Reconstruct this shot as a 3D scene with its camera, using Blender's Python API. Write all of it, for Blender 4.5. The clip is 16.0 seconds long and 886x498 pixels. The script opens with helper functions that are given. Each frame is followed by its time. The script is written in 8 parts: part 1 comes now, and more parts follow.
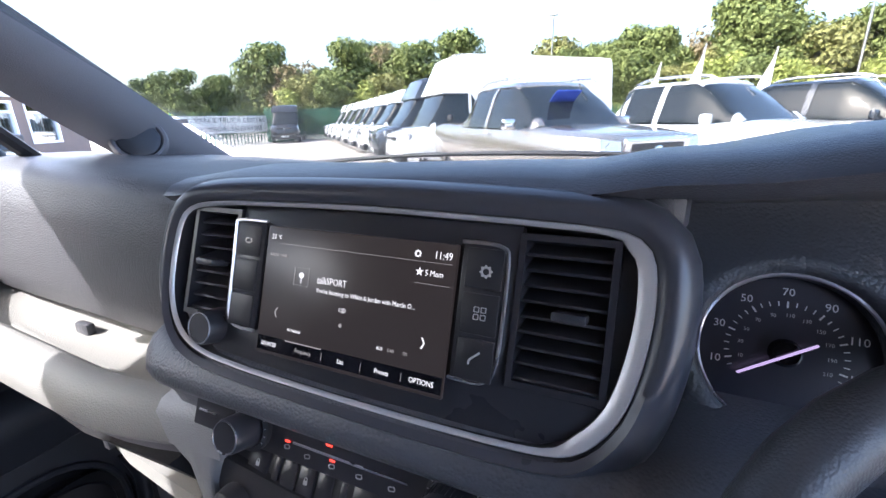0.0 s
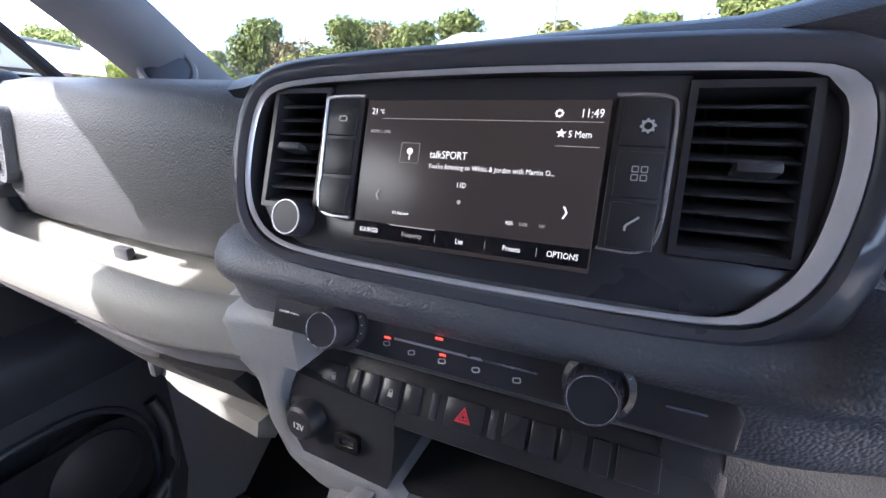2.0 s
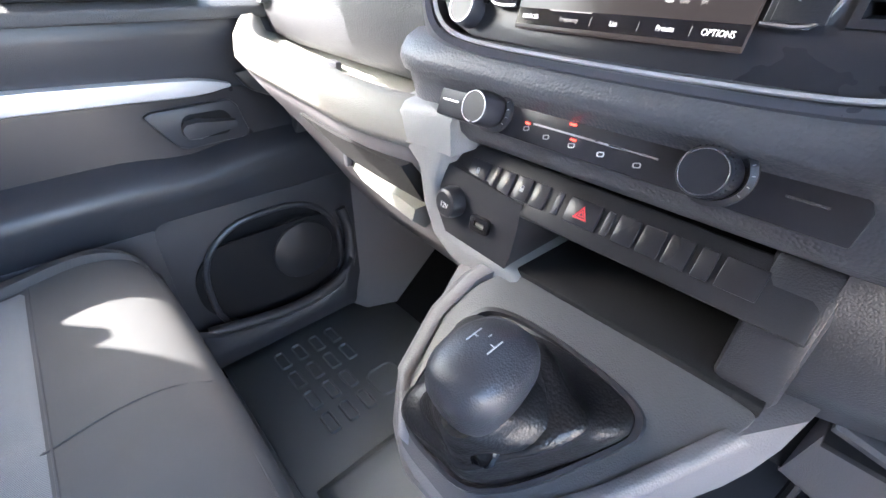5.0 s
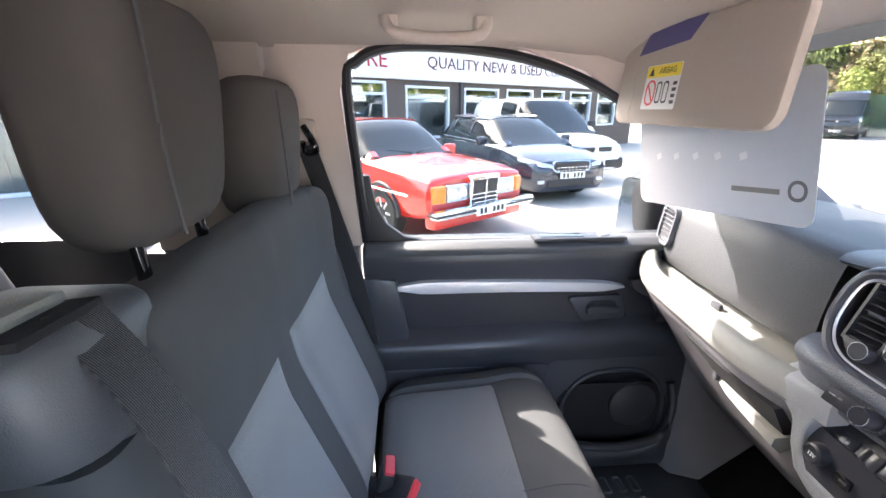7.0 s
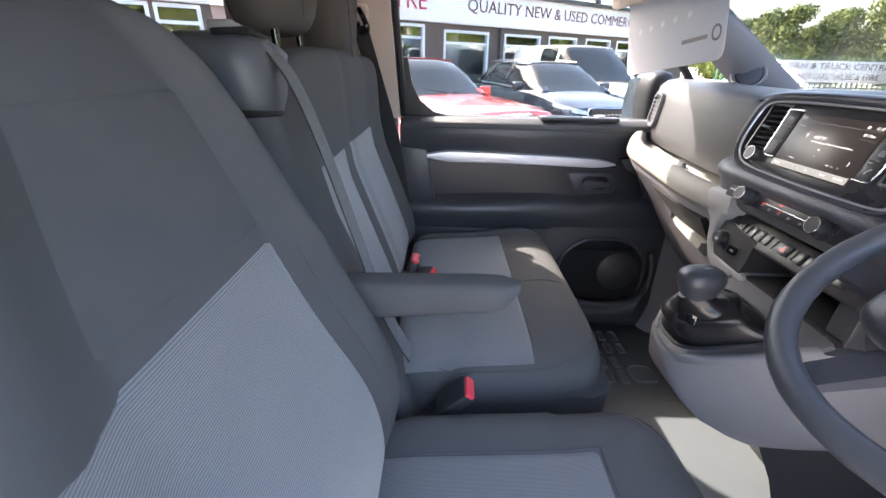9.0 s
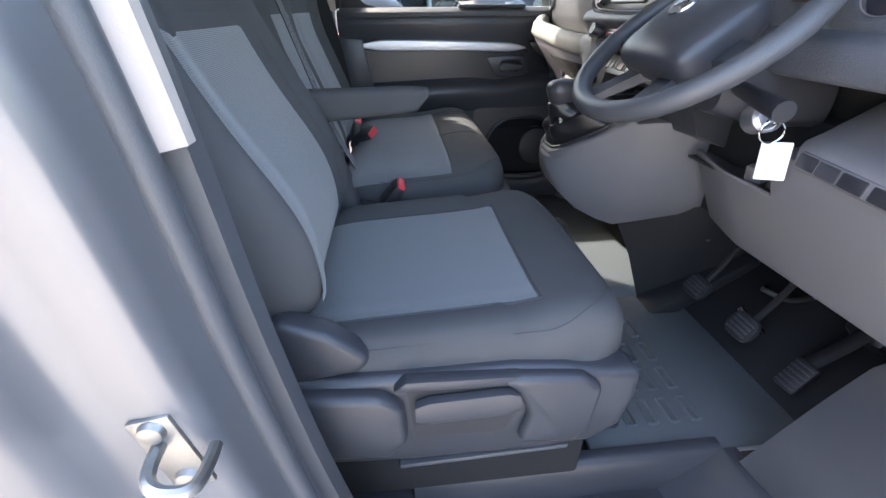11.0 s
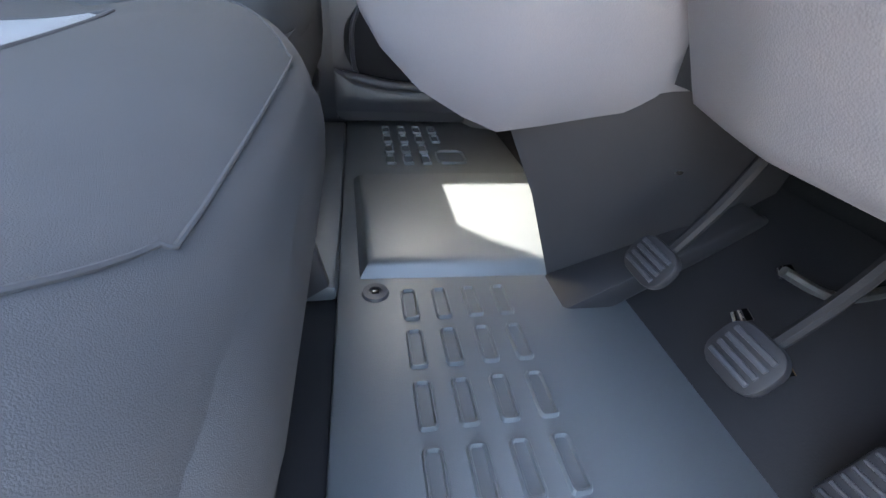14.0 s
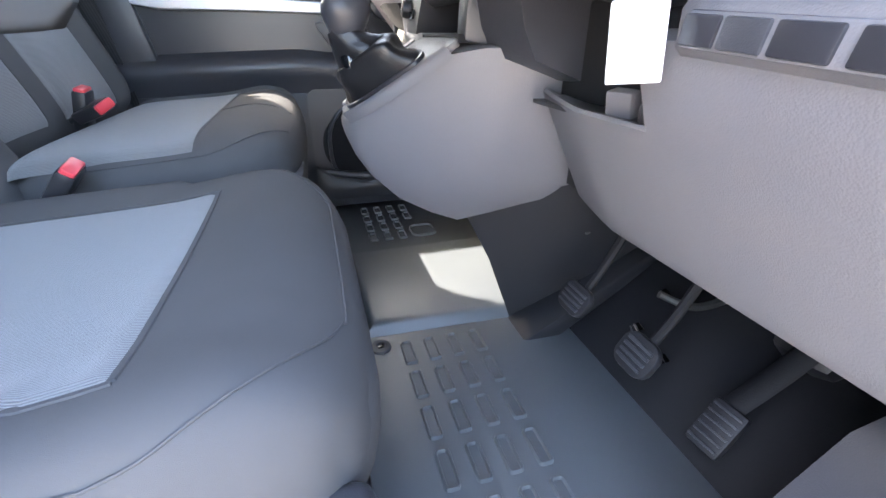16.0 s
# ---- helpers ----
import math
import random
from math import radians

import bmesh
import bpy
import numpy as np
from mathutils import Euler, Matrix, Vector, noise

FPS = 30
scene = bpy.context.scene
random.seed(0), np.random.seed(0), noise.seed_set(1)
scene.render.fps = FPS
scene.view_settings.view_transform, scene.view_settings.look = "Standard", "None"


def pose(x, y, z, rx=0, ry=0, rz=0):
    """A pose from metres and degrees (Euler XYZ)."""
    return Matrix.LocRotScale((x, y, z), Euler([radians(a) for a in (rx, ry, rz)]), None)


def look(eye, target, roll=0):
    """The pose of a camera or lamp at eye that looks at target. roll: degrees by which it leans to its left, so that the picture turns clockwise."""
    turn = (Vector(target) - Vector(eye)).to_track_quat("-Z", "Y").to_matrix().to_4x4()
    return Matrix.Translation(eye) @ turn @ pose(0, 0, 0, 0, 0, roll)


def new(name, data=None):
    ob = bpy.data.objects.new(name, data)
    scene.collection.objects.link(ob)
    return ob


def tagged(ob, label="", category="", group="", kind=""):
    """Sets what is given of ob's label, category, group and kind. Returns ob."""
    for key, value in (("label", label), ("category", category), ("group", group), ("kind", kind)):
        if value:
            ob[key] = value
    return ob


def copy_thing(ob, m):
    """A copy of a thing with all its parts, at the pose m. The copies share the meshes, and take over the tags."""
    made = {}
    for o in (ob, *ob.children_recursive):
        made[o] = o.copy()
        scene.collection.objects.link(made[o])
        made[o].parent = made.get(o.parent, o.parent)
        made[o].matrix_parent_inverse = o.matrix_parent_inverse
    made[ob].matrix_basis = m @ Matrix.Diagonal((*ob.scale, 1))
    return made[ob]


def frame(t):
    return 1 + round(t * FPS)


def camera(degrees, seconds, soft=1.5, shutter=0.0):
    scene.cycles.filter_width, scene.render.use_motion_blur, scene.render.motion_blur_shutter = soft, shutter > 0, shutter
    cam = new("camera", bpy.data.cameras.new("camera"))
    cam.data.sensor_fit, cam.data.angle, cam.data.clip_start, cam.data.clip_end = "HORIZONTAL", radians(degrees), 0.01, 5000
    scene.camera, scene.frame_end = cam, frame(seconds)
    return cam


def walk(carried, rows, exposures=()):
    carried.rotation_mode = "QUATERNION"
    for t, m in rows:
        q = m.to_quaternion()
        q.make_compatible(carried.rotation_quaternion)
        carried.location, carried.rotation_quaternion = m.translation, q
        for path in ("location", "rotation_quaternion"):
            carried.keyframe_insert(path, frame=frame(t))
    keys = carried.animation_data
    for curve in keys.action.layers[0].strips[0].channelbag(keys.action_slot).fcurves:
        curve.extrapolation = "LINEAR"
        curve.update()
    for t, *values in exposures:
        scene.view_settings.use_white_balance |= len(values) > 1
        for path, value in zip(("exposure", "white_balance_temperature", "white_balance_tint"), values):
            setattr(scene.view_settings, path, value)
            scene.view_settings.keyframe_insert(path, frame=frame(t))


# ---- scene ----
cam = camera(92.4, 16.0)
PATH = [
    (0, (0.167, -0.244, 1.42), (-0.631, 1.493, 0.831), -1.4),
    (0.5, (0.135, -0.246, 1.41), (-0.68, 1.476, 0.801), -1.5),
    (1, (0.104, -0.256, 1.38), (-0.701, 1.471, 0.773), -1.1),
    (1.5, (0.087, -0.266, 1.356), (-0.704, 1.459, 0.724), -0.6),
    (2, (0.084, -0.273, 1.341), (-0.686, 1.452, 0.686), -0.0),
    (2.5, (0.082, -0.275, 1.332), (-0.668, 1.453, 0.66), 0.6),
    (3, (0.083, -0.277, 1.329), (-0.673, 1.442, 0.638), 1.2),
    (3.2, (0.082, -0.278, 1.328), (-0.683, 1.429, 0.619), 1.5),
    (5.3, (0.149, -0.359, 1.281), (-1.138, 0.66, 0.138), 2.0),
    (5.5, (0.147, -0.428, 1.332), (-1.201, 0.508, 0.189), 3.0),
    (6, (0.236, -0.545, 1.497), (-1.465, -0.018, 0.588), -0.1),
    (6.5, (0.279, -0.634, 1.564), (-1.573, -0.373, 0.855), -0.4),
    (7, (0.326, -0.663, 1.582), (-1.567, -0.51, 0.956), 0.1),
    (7.5, (0.435, -0.679, 1.571), (-1.468, -0.6, 0.96), 0.5),
    (8, (0.532, -0.678, 1.521), (-1.353, -0.635, 0.855), 1.2),
    (8.2, (0.565, -0.678, 1.499), (-1.307, -0.638, 0.796), 1.6),
    (10.3, (0.942, -0.577, 1.295), (-0.833, -0.569, 0.374), -0.5),
    (10.5, (0.983, -0.577, 1.282), (-0.791, -0.519, 0.359), -0.5),
    (11, (1.09, -0.59, 1.241), (-0.64, -0.409, 0.254), -0.5),
    (11.5, (1.178, -0.58, 1.195), (-0.494, -0.265, 0.144), -0.2),
    (12, (1.168, -0.528, 1.142), (-0.43, -0.109, 0.014), 0.5),
    (12.5, (1.012, -0.336, 1.068), (-0.518, 0.139, -0.129), 1.7),
    (13, (0.873, -0.221, 0.988), (-0.641, 0.223, -0.242), 2.6),
    (13.5, (0.746, -0.181, 0.926), (-0.804, 0.219, -0.272), 3.9),
    (14, (0.627, -0.186, 0.896), (-0.992, 0.167, -0.224), 4.9),
    (14.5, (0.522, -0.185, 0.898), (-1.173, 0.137, -0.115), 5.0),
    (15, (0.471, -0.201, 0.926), (-1.242, 0.129, -0.052), 3.5),
    (15.5, (0.565, -0.208, 0.928), (-1.151, 0.226, -0.003), 2.5),
    (16, (0.804, -0.246, 1.03), (-0.911, 0.254, 0.131), 0.0),
]
EXPOSURES = [(0.0, 3.5, 5950, 16), (3.0, 4.05, 6000, 15), (5.5, 5.1, 6250, 11), (6.5, 4.45, 6300, 12), (8.0, 4.15, 6850, 15), (10.5, 3.65, 6700, 13), (12.0, 3.42, 6450, 5), (13.5, 4.6, 6650, 8), (15.0, 5.1, 6800, 11), (16.0, 4.6, 6750, 12)]
walk(cam, [(t, look(eye, target, roll)) for t, eye, target, roll in PATH], EXPOSURES)

# ---- world, sun and exposure ----
SUN_AZ, SUN_EL = 138.0, 45.0      # degrees: to the left of straight ahead, and above the horizon
world = bpy.data.worlds.new("world")
scene.world = world
world.use_nodes = True
wn = world.node_tree
sky = wn.nodes.new("ShaderNodeTexSky")
sky.sky_type = "NISHITA"
sky.sun_disc = False
sky.sun_elevation = radians(SUN_EL)
sky.sun_rotation = radians(-SUN_AZ)
sky.air_density, sky.dust_density, sky.ozone_density = 1.0, 4.0, 0.4
wn.nodes["Background"].inputs["Strength"].default_value = 0.15
wn.links.new(sky.outputs[0], wn.nodes["Background"].inputs[0])
sun_data = bpy.data.lights.new("sun", "SUN")
sun_data.energy, sun_data.angle, sun_data.color = 1.35, radians(0.6), (1.0, 0.95, 0.86)
sun = new("sun", sun_data)
sun_dir = Vector((-math.sin(radians(SUN_AZ)) * math.cos(radians(SUN_EL)), math.cos(radians(SUN_AZ)) * math.cos(radians(SUN_EL)), math.sin(radians(SUN_EL))))
sun.matrix_world = look(sun_dir * 30, (0, 0, 0))


# ---- materials ----
def material(name, color, rough=0.5, metal=0.0, grain=0.0, grain_scale=400.0, vary=0.12, vary_scale=6.0, coat=0.0, spec=0.5, stretch=(1, 1, 1), random=0.0):
    """A surface with variation at two scales and a fine relief."""
    m = bpy.data.materials.new(name)
    m.use_nodes = True
    nt = m.node_tree
    b = nt.nodes["Principled BSDF"]
    b.inputs["Roughness"].default_value = rough
    b.inputs["Metallic"].default_value = metal
    b.inputs["Coat Weight"].default_value = coat
    b.inputs["Coat Roughness"].default_value = 0.05
    b.inputs["Specular IOR Level"].default_value = spec
    tc = nt.nodes.new("ShaderNodeTexCoord")
    mp = nt.nodes.new("ShaderNodeMapping")
    mp.inputs["Scale"].default_value = stretch
    nt.links.new(tc.outputs["Object"], mp.inputs[0])
    n1 = nt.nodes.new("ShaderNodeTexNoise")
    n1.inputs["Scale"].default_value = vary_scale
    n1.inputs["Detail"].default_value = 5
    n2 = nt.nodes.new("ShaderNodeTexNoise")
    n2.inputs["Scale"].default_value = grain_scale
    n2.inputs["Detail"].default_value = 2
    nt.links.new(mp.outputs[0], n1.inputs["Vector"])
    nt.links.new(mp.outputs[0], n2.inputs["Vector"])
    mix = nt.nodes.new("ShaderNodeMix")
    mix.data_type = "RGBA"
    mix.inputs["A"].default_value = (*[c * (1 - vary) for c in color], 1)
    mix.inputs["B"].default_value = (*[min(1, c * (1 + vary)) for c in color], 1)
    add = nt.nodes.new("ShaderNodeMath")
    add.operation = "MULTIPLY_ADD"
    add.inputs[1].default_value = 0.35
    nt.links.new(n2.outputs["Fac"], add.inputs[0])
    sub = nt.nodes.new("ShaderNodeMath")
    sub.operation = "MULTIPLY"
    sub.inputs[1].default_value = 0.65
    nt.links.new(n1.outputs["Fac"], sub.inputs[0])
    nt.links.new(sub.outputs[0], add.inputs[2])
    last = add.outputs[0]
    if random:
        oi = nt.nodes.new("ShaderNodeObjectInfo")
        ra = nt.nodes.new("ShaderNodeMath")
        ra.operation = "MULTIPLY_ADD"
        ra.inputs[1].default_value = random
        nt.links.new(oi.outputs["Random"], ra.inputs[0])
        nt.links.new(last, ra.inputs[2])
        last = ra.outputs[0]
    nt.links.new(last, mix.inputs["Factor"])
    nt.links.new(mix.outputs["Result"], b.inputs["Base Color"])
    rr = nt.nodes.new("ShaderNodeMapRange")
    rr.inputs["To Min"].default_value = max(0.02, rough - 0.08)
    rr.inputs["To Max"].default_value = min(1.0, rough + 0.08)
    nt.links.new(n1.outputs["Fac"], rr.inputs["Value"])
    nt.links.new(rr.outputs[0], b.inputs["Roughness"])
    if grain:
        bp = nt.nodes.new("ShaderNodeBump")
        bp.inputs["Strength"].default_value = grain
        bp.inputs["Distance"].default_value = 0.001
        nt.links.new(n2.outputs["Fac"], bp.inputs["Height"])
        nt.links.new(bp.outputs[0], b.inputs["Normal"])
    return m


def leather_grain(name, color, rough, scale=420.0, depth=0.5, vary=0.1):
    """Moulded plastic or hide with a pebbled grain."""
    m = material(name, color, rough, vary=vary)
    nt = m.node_tree
    b = nt.nodes["Principled BSDF"]
    tc = nt.nodes["Texture Coordinate"]
    vo = nt.nodes.new("ShaderNodeTexVoronoi")
    vo.feature = "F1"
    vo.inputs["Scale"].default_value = scale
    nt.links.new(tc.outputs["Object"], vo.inputs["Vector"])
    bp = nt.nodes.new("ShaderNodeBump")
    bp.inputs["Strength"].default_value = depth
    bp.inputs["Distance"].default_value = 0.0006
    bp.invert = True
    nt.links.new(vo.outputs["Distance"], bp.inputs["Height"])
    nt.links.new(bp.outputs[0], b.inputs["Normal"])
    return m


def weave(name, light, dark, scale, rough=0.9, band="X"):
    """Ribbed upholstery cloth: fine light ribs over a darker ground."""
    m = material(name, light, rough, vary=0.1, spec=0.2)
    nt = m.node_tree
    b = nt.nodes["Principled BSDF"]
    tc = nt.nodes["Texture Coordinate"]
    wa = nt.nodes.new("ShaderNodeTexWave")
    wa.wave_type, wa.bands_direction = "BANDS", band
    wa.inputs["Scale"].default_value = scale
    wa.inputs["Distortion"].default_value = 0.6
    wa.inputs["Detail"].default_value = 2
    wa.inputs["Detail Scale"].default_value = 3
    nt.links.new(tc.outputs["Object"], wa.inputs["Vector"])
    old = b.inputs["Base Color"].links[0].from_socket
    mx = nt.nodes.new("ShaderNodeMix")
    mx.data_type = "RGBA"
    mx.inputs["A"].default_value = (*dark, 1)
    nt.links.new(wa.outputs["Fac"], mx.inputs["Factor"])
    nt.links.new(old, mx.inputs["B"])
    nt.links.new(mx.outputs["Result"], b.inputs["Base Color"])
    bp = nt.nodes.new("ShaderNodeBump")
    bp.inputs["Strength"].default_value = 0.5
    bp.inputs["Distance"].default_value = 0.0008
    nt.links.new(wa.outputs["Fac"], bp.inputs["Height"])
    nt.links.new(bp.outputs[0], b.inputs["Normal"])
    b.inputs["Sheen Weight"].default_value = 0.3
    return m


def glass_material(name, tint, rough=0.0):
    m = bpy.data.materials.new(name)
    m.use_nodes = True
    nt = m.node_tree
    b = nt.nodes["Principled BSDF"]
    nt.nodes.remove(b)
    out = nt.nodes["Material Output"]
    tr = nt.nodes.new("ShaderNodeBsdfTransparent")
    tr.inputs[0].default_value = (*tint, 1)
    gl = nt.nodes.new("ShaderNodeBsdfGlossy")
    gl.inputs["Roughness"].default_value = 0.02
    lw = nt.nodes.new("ShaderNodeLayerWeight")
    fr = nt.nodes.new("ShaderNodeMath")
    fr.operation = "POWER"
    fr.inputs[1].default_value = 5.0
    nt.links.new(lw.outputs["Facing"], fr.inputs[0])
    mx = nt.nodes.new("ShaderNodeMixShader")
    nt.links.new(fr.outputs[0], mx.inputs[0])
    nt.links.new(tr.outputs[0], mx.inputs[1])
    nt.links.new(gl.outputs[0], mx.inputs[2])
    nt.links.new(mx.outputs[0], out.inputs["Surface"])
    return m


def glow(name, color, strength):
    m = bpy.data.materials.new(name)
    m.use_nodes = True
    b = m.node_tree.nodes["Principled BSDF"]
    b.inputs["Base Color"].default_value = (0.01, 0.01, 0.01, 1)
    b.inputs["Emission Color"].default_value = (*color, 1)
    b.inputs["Emission Strength"].default_value = strength
    b.inputs["Roughness"].default_value = 0.3
    return m


M_DASH = leather_grain("dash_plastic", (0.09, 0.094, 0.108), 0.36, 420, 0.9)
M_SOFT = material("soft_satin_plastic", (0.06, 0.063, 0.078), 0.3, grain=0.04, grain_scale=1200, vary=0.06)
M_PAD = leather_grain("pad_plastic", (0.062, 0.064, 0.07), 0.5, 420, 0.9)
M_DARK = material("dark_plastic", (0.026, 0.026, 0.03), 0.4, grain=0.15, grain_scale=900)
M_FASCIA = material("fascia_plastic", (0.03, 0.03, 0.036), 0.3, grain=0.05, grain_scale=900)
M_GREY = leather_grain("grey_plastic", (0.16, 0.155, 0.168), 0.48, 520, 0.35)
M_LEDGE = leather_grain("pale_grey_plastic", (0.225, 0.222, 0.208), 0.55, 520, 0.5)
M_SLATE = leather_grain("slate_plastic", (0.046, 0.047, 0.055), 0.32, 700, 0.35)
M_GLOSS = material("gloss_black", (0.006, 0.006, 0.007), 0.06, coat=0.6)
M_SCREEN = glow("screen_backlight", (0.62, 0.48, 0.45), 0.0045)
M_SATIN = material("satin_silver", (0.62, 0.62, 0.66), 0.28, 0.9, grain=0.05, grain_scale=1500, vary=0.05)
M_CHROME = material("chrome", (0.8, 0.8, 0.82), 0.08, 1.0, vary=0.03)
M_STEEL = material("zinc_steel", (0.36, 0.355, 0.34), 0.42, 1.0, vary=0.25, vary_scale=60)
M_CLOTH = material("dark_cloth", (0.086, 0.086, 0.088), 0.95, grain=0.3, grain_scale=2200, vary=0.16, vary_scale=14, spec=0.15)
M_HEADREST = material("headrest_cloth", (0.088, 0.081, 0.077), 0.95, grain=0.5, grain_scale=1600, vary=0.15, vary_scale=14, spec=0.15)
M_RIB = weave("ribbed_cloth", (0.215, 0.217, 0.222), (0.115, 0.117, 0.122), 150.0)
M_RIB2 = weave("ribbed_back_cloth", (0.215, 0.217, 0.222), (0.115, 0.117, 0.122), 150.0, band="Z")
M_PIPING = material("seam_thread", (0.07, 0.07, 0.073), 0.9)
M_HEADLINER = material("headliner_cloth", (0.46, 0.405, 0.36), 0.95, grain=0.4, grain_scale=700, vary=0.05, spec=0.1)
M_TRIM = material("beige_pillar_plastic", (0.5, 0.43, 0.385), 0.6, grain=0.2, grain_scale=600, vary=0.04)
M_RUBBER = leather_grain("rubber_mat", (0.085, 0.095, 0.102), 0.4, 700, 0.3)
M_RUBBER.node_tree.nodes["Principled BSDF"].inputs["Specular IOR Level"].default_value = 0.95
M_RUBBER.node_tree.nodes["Principled BSDF"].inputs["Specular IOR Level"].default_value = 0.9
# near-black: floor carpet, and painted shade inside openings
M_CARPET_SHADE = material("carpet_and_shade", (0.012, 0.012, 0.014), 1.0, grain=0.8, grain_scale=900)
M_SEAL = material("rubber_seal", (0.022, 0.022, 0.025), 0.5, spec=0.3, grain=0.2)
# matt black parts, and the mat's toe end where shade is painted in
M_IRON_SHADE = material("matt_black_iron_and_shade", (0.014, 0.014, 0.016), 0.65, spec=0.2, grain=0.2)
M_TOP = leather_grain("fine_grained_vinyl", (0.085, 0.09, 0.108), 0.36, 900, 0.4)
# lighter copy of the grey plastic: light on the left cheek painted in
M_GREY_LIT = leather_grain("grey_plastic_lit", (0.225, 0.228, 0.238), 0.46, 520, 0.5)
M_PILLAR = leather_grain("pillar_plastic", (0.085, 0.087, 0.095), 0.42, 700, 0.35)
M_SILVER = material("silver_strip_paint", (0.66, 0.66, 0.69), 0.36, 0.45, grain=0.05, grain_scale=1500, vary=0.04)
M_PAINT = material("silver_paint", (0.185, 0.188, 0.202), 0.34, 0.5, coat=0.6, vary=0.04, grain=0.02, grain_scale=2500)
M_BELT = weave("belt_webbing", (0.04, 0.04, 0.043), (0.02, 0.02, 0.022), 160.0)
M_RED = material("red_plastic", (0.75, 0.06, 0.08), 0.35, vary=0.05)
M_BOOT = leather_grain("gaiter_hide", (0.014, 0.014, 0.016), 0.3, 380, 0.5)
M_GRIP = leather_grain("wheel_rim_hide", (0.07, 0.072, 0.08), 0.38, 650, 0.4)
M_WHITE = material("white_print", (0.8, 0.8, 0.8), 0.6)
M_LIT = glow("lit_print", (0.95, 0.92, 0.9), 0.12)
M_LITDIM = glow("lit_print_dim", (0.6, 0.55, 0.52), 0.06)
M_LITRED = glow("red_lamp", (1.0, 0.05, 0.03), 0.3)
M_NEEDLE = glow("needle_lamp", (0.68, 0.5, 0.85), 0.09)
# tint darkens only the view out; panes cast no shadow on the cab
M_GLASS = glass_material("dimming_glass", (0.58, 0.60, 0.595))


# ---- mesh helpers ----
def part(name, bm, mat, parent=None, label="", angle=40):
    """Links a bmesh as one mesh object under a thing or part."""
    bmesh.ops.recalc_face_normals(bm, faces=bm.faces)
    me = bpy.data.meshes.new(name)
    bm.to_mesh(me)
    bm.free()
    me.shade_smooth()
    me.set_sharp_from_angle(angle=radians(angle))
    if mat:
        me.materials.append(mat)
    ob = new(name, me)
    if parent:
        ob.parent = parent
        ob.matrix_parent_inverse = world_of(parent).inverted()
    if label:
        ob["label"] = label
    return ob


def world_of(ob):
    m = ob.matrix_basis.copy()
    while ob.parent:
        m = ob.parent.matrix_basis @ ob.matrix_parent_inverse @ m
        ob = ob.parent
    return m


def thing(name, at, label, category, group="", kind=""):
    ob = new(name)
    ob.empty_display_size = 0.05
    ob.matrix_basis = Matrix.Translation(at)
    return tagged(ob, label, category, group, kind)


def solo(name, bm, mat, label, category, group="", kind="", angle=40):
    return tagged(part(name, bm, mat, None, label, angle), label, category, group, kind)


def rbox(size, r=0.0, m=None, seg=2, bm=None):
    bm2 = bmesh.new()
    bmesh.ops.create_cube(bm2, size=1.0)
    bmesh.ops.scale(bm2, vec=size, verts=bm2.verts)
    if r:
        bmesh.ops.bevel(bm2, geom=list(bm2.edges), offset=min(r, min(size) * 0.49), segments=seg, profile=0.5, affect="EDGES")
    if m is not None:
        bmesh.ops.transform(bm2, matrix=m, verts=bm2.verts)
    return join(bm, bm2)


def join(bm, bm2):
    if bm is None:
        return bm2
    me = bpy.data.meshes.new("tmp")
    bm2.to_mesh(me)
    bm2.free()
    bm.from_mesh(me)
    bpy.data.meshes.remove(me)
    return bm


def at(x, y, z, rx=0, ry=0, rz=0):
    return pose(x, y, z, rx, ry, rz)


def prism(poly, a, b, axis="x", r=0.0, bm=None, seg=2, m=None):
    """A polygon pulled along an axis from a to b. x: poly is (y, z); y: (x, z); z: (x, y)."""
    bm2 = bmesh.new()
    def put(u, v, w):
        return {"x": (w, u, v), "y": (u, w, v), "z": (u, v, w)}[axis]
    lo = [bm2.verts.new(put(u, v, a)) for u, v in poly]
    hi = [bm2.verts.new(put(u, v, b)) for u, v in poly]
    n = len(poly)
    f = [bm2.faces.new(lo), bm2.faces.new(hi[::-1])]
    for i in range(n):
        bm2.faces.new((lo[i], lo[(i + 1) % n], hi[(i + 1) % n], hi[i]))
    bmesh.ops.recalc_face_normals(bm2, faces=bm2.faces)
    if r:
        bmesh.ops.bevel(bm2, geom=[e for e in bm2.edges if e.calc_face_angle(0) > 0.35], offset=r, segments=seg, profile=0.5, affect="EDGES", clamp_overlap=True)
    if m is not None:
        bmesh.ops.transform(bm2, matrix=m, verts=bm2.verts)
    return join(bm, bm2)


def loft(rings, cap=True, closed=True, bm=None, m=None):
    bm2 = bmesh.new()
    rows = [[bm2.verts.new(p) for p in ring] for ring in rings]
    n = len(rows[0])
    for a, b in zip(rows, rows[1:]):
        for i in range(n if closed else n - 1):
            j = (i + 1) % n
            bm2.faces.new((a[i], a[j], b[j], b[i]))
    if cap and closed:
        bm2.faces.new(rows[0][::-1])
        bm2.faces.new(rows[-1])
    if m is not None:
        bmesh.ops.transform(bm2, matrix=m, verts=bm2.verts)
    return join(bm, bm2)


def smooth_path(points, steps=6):
    p = [Vector(q) for q in points]
    out = []
    for i in range(len(p) - 1):
        a, b, c, d = p[max(i - 1, 0)], p[i], p[i + 1], p[min(i + 2, len(p) - 1)]
        for k in range(steps):
            t = k / steps
            out.append(0.5 * ((2 * b) + (c - a) * t + (2 * a - 5 * b + 4 * c - d) * t * t + (3 * b - a - 3 * c + d) * t ** 3))
    out.append(p[-1])
    return out


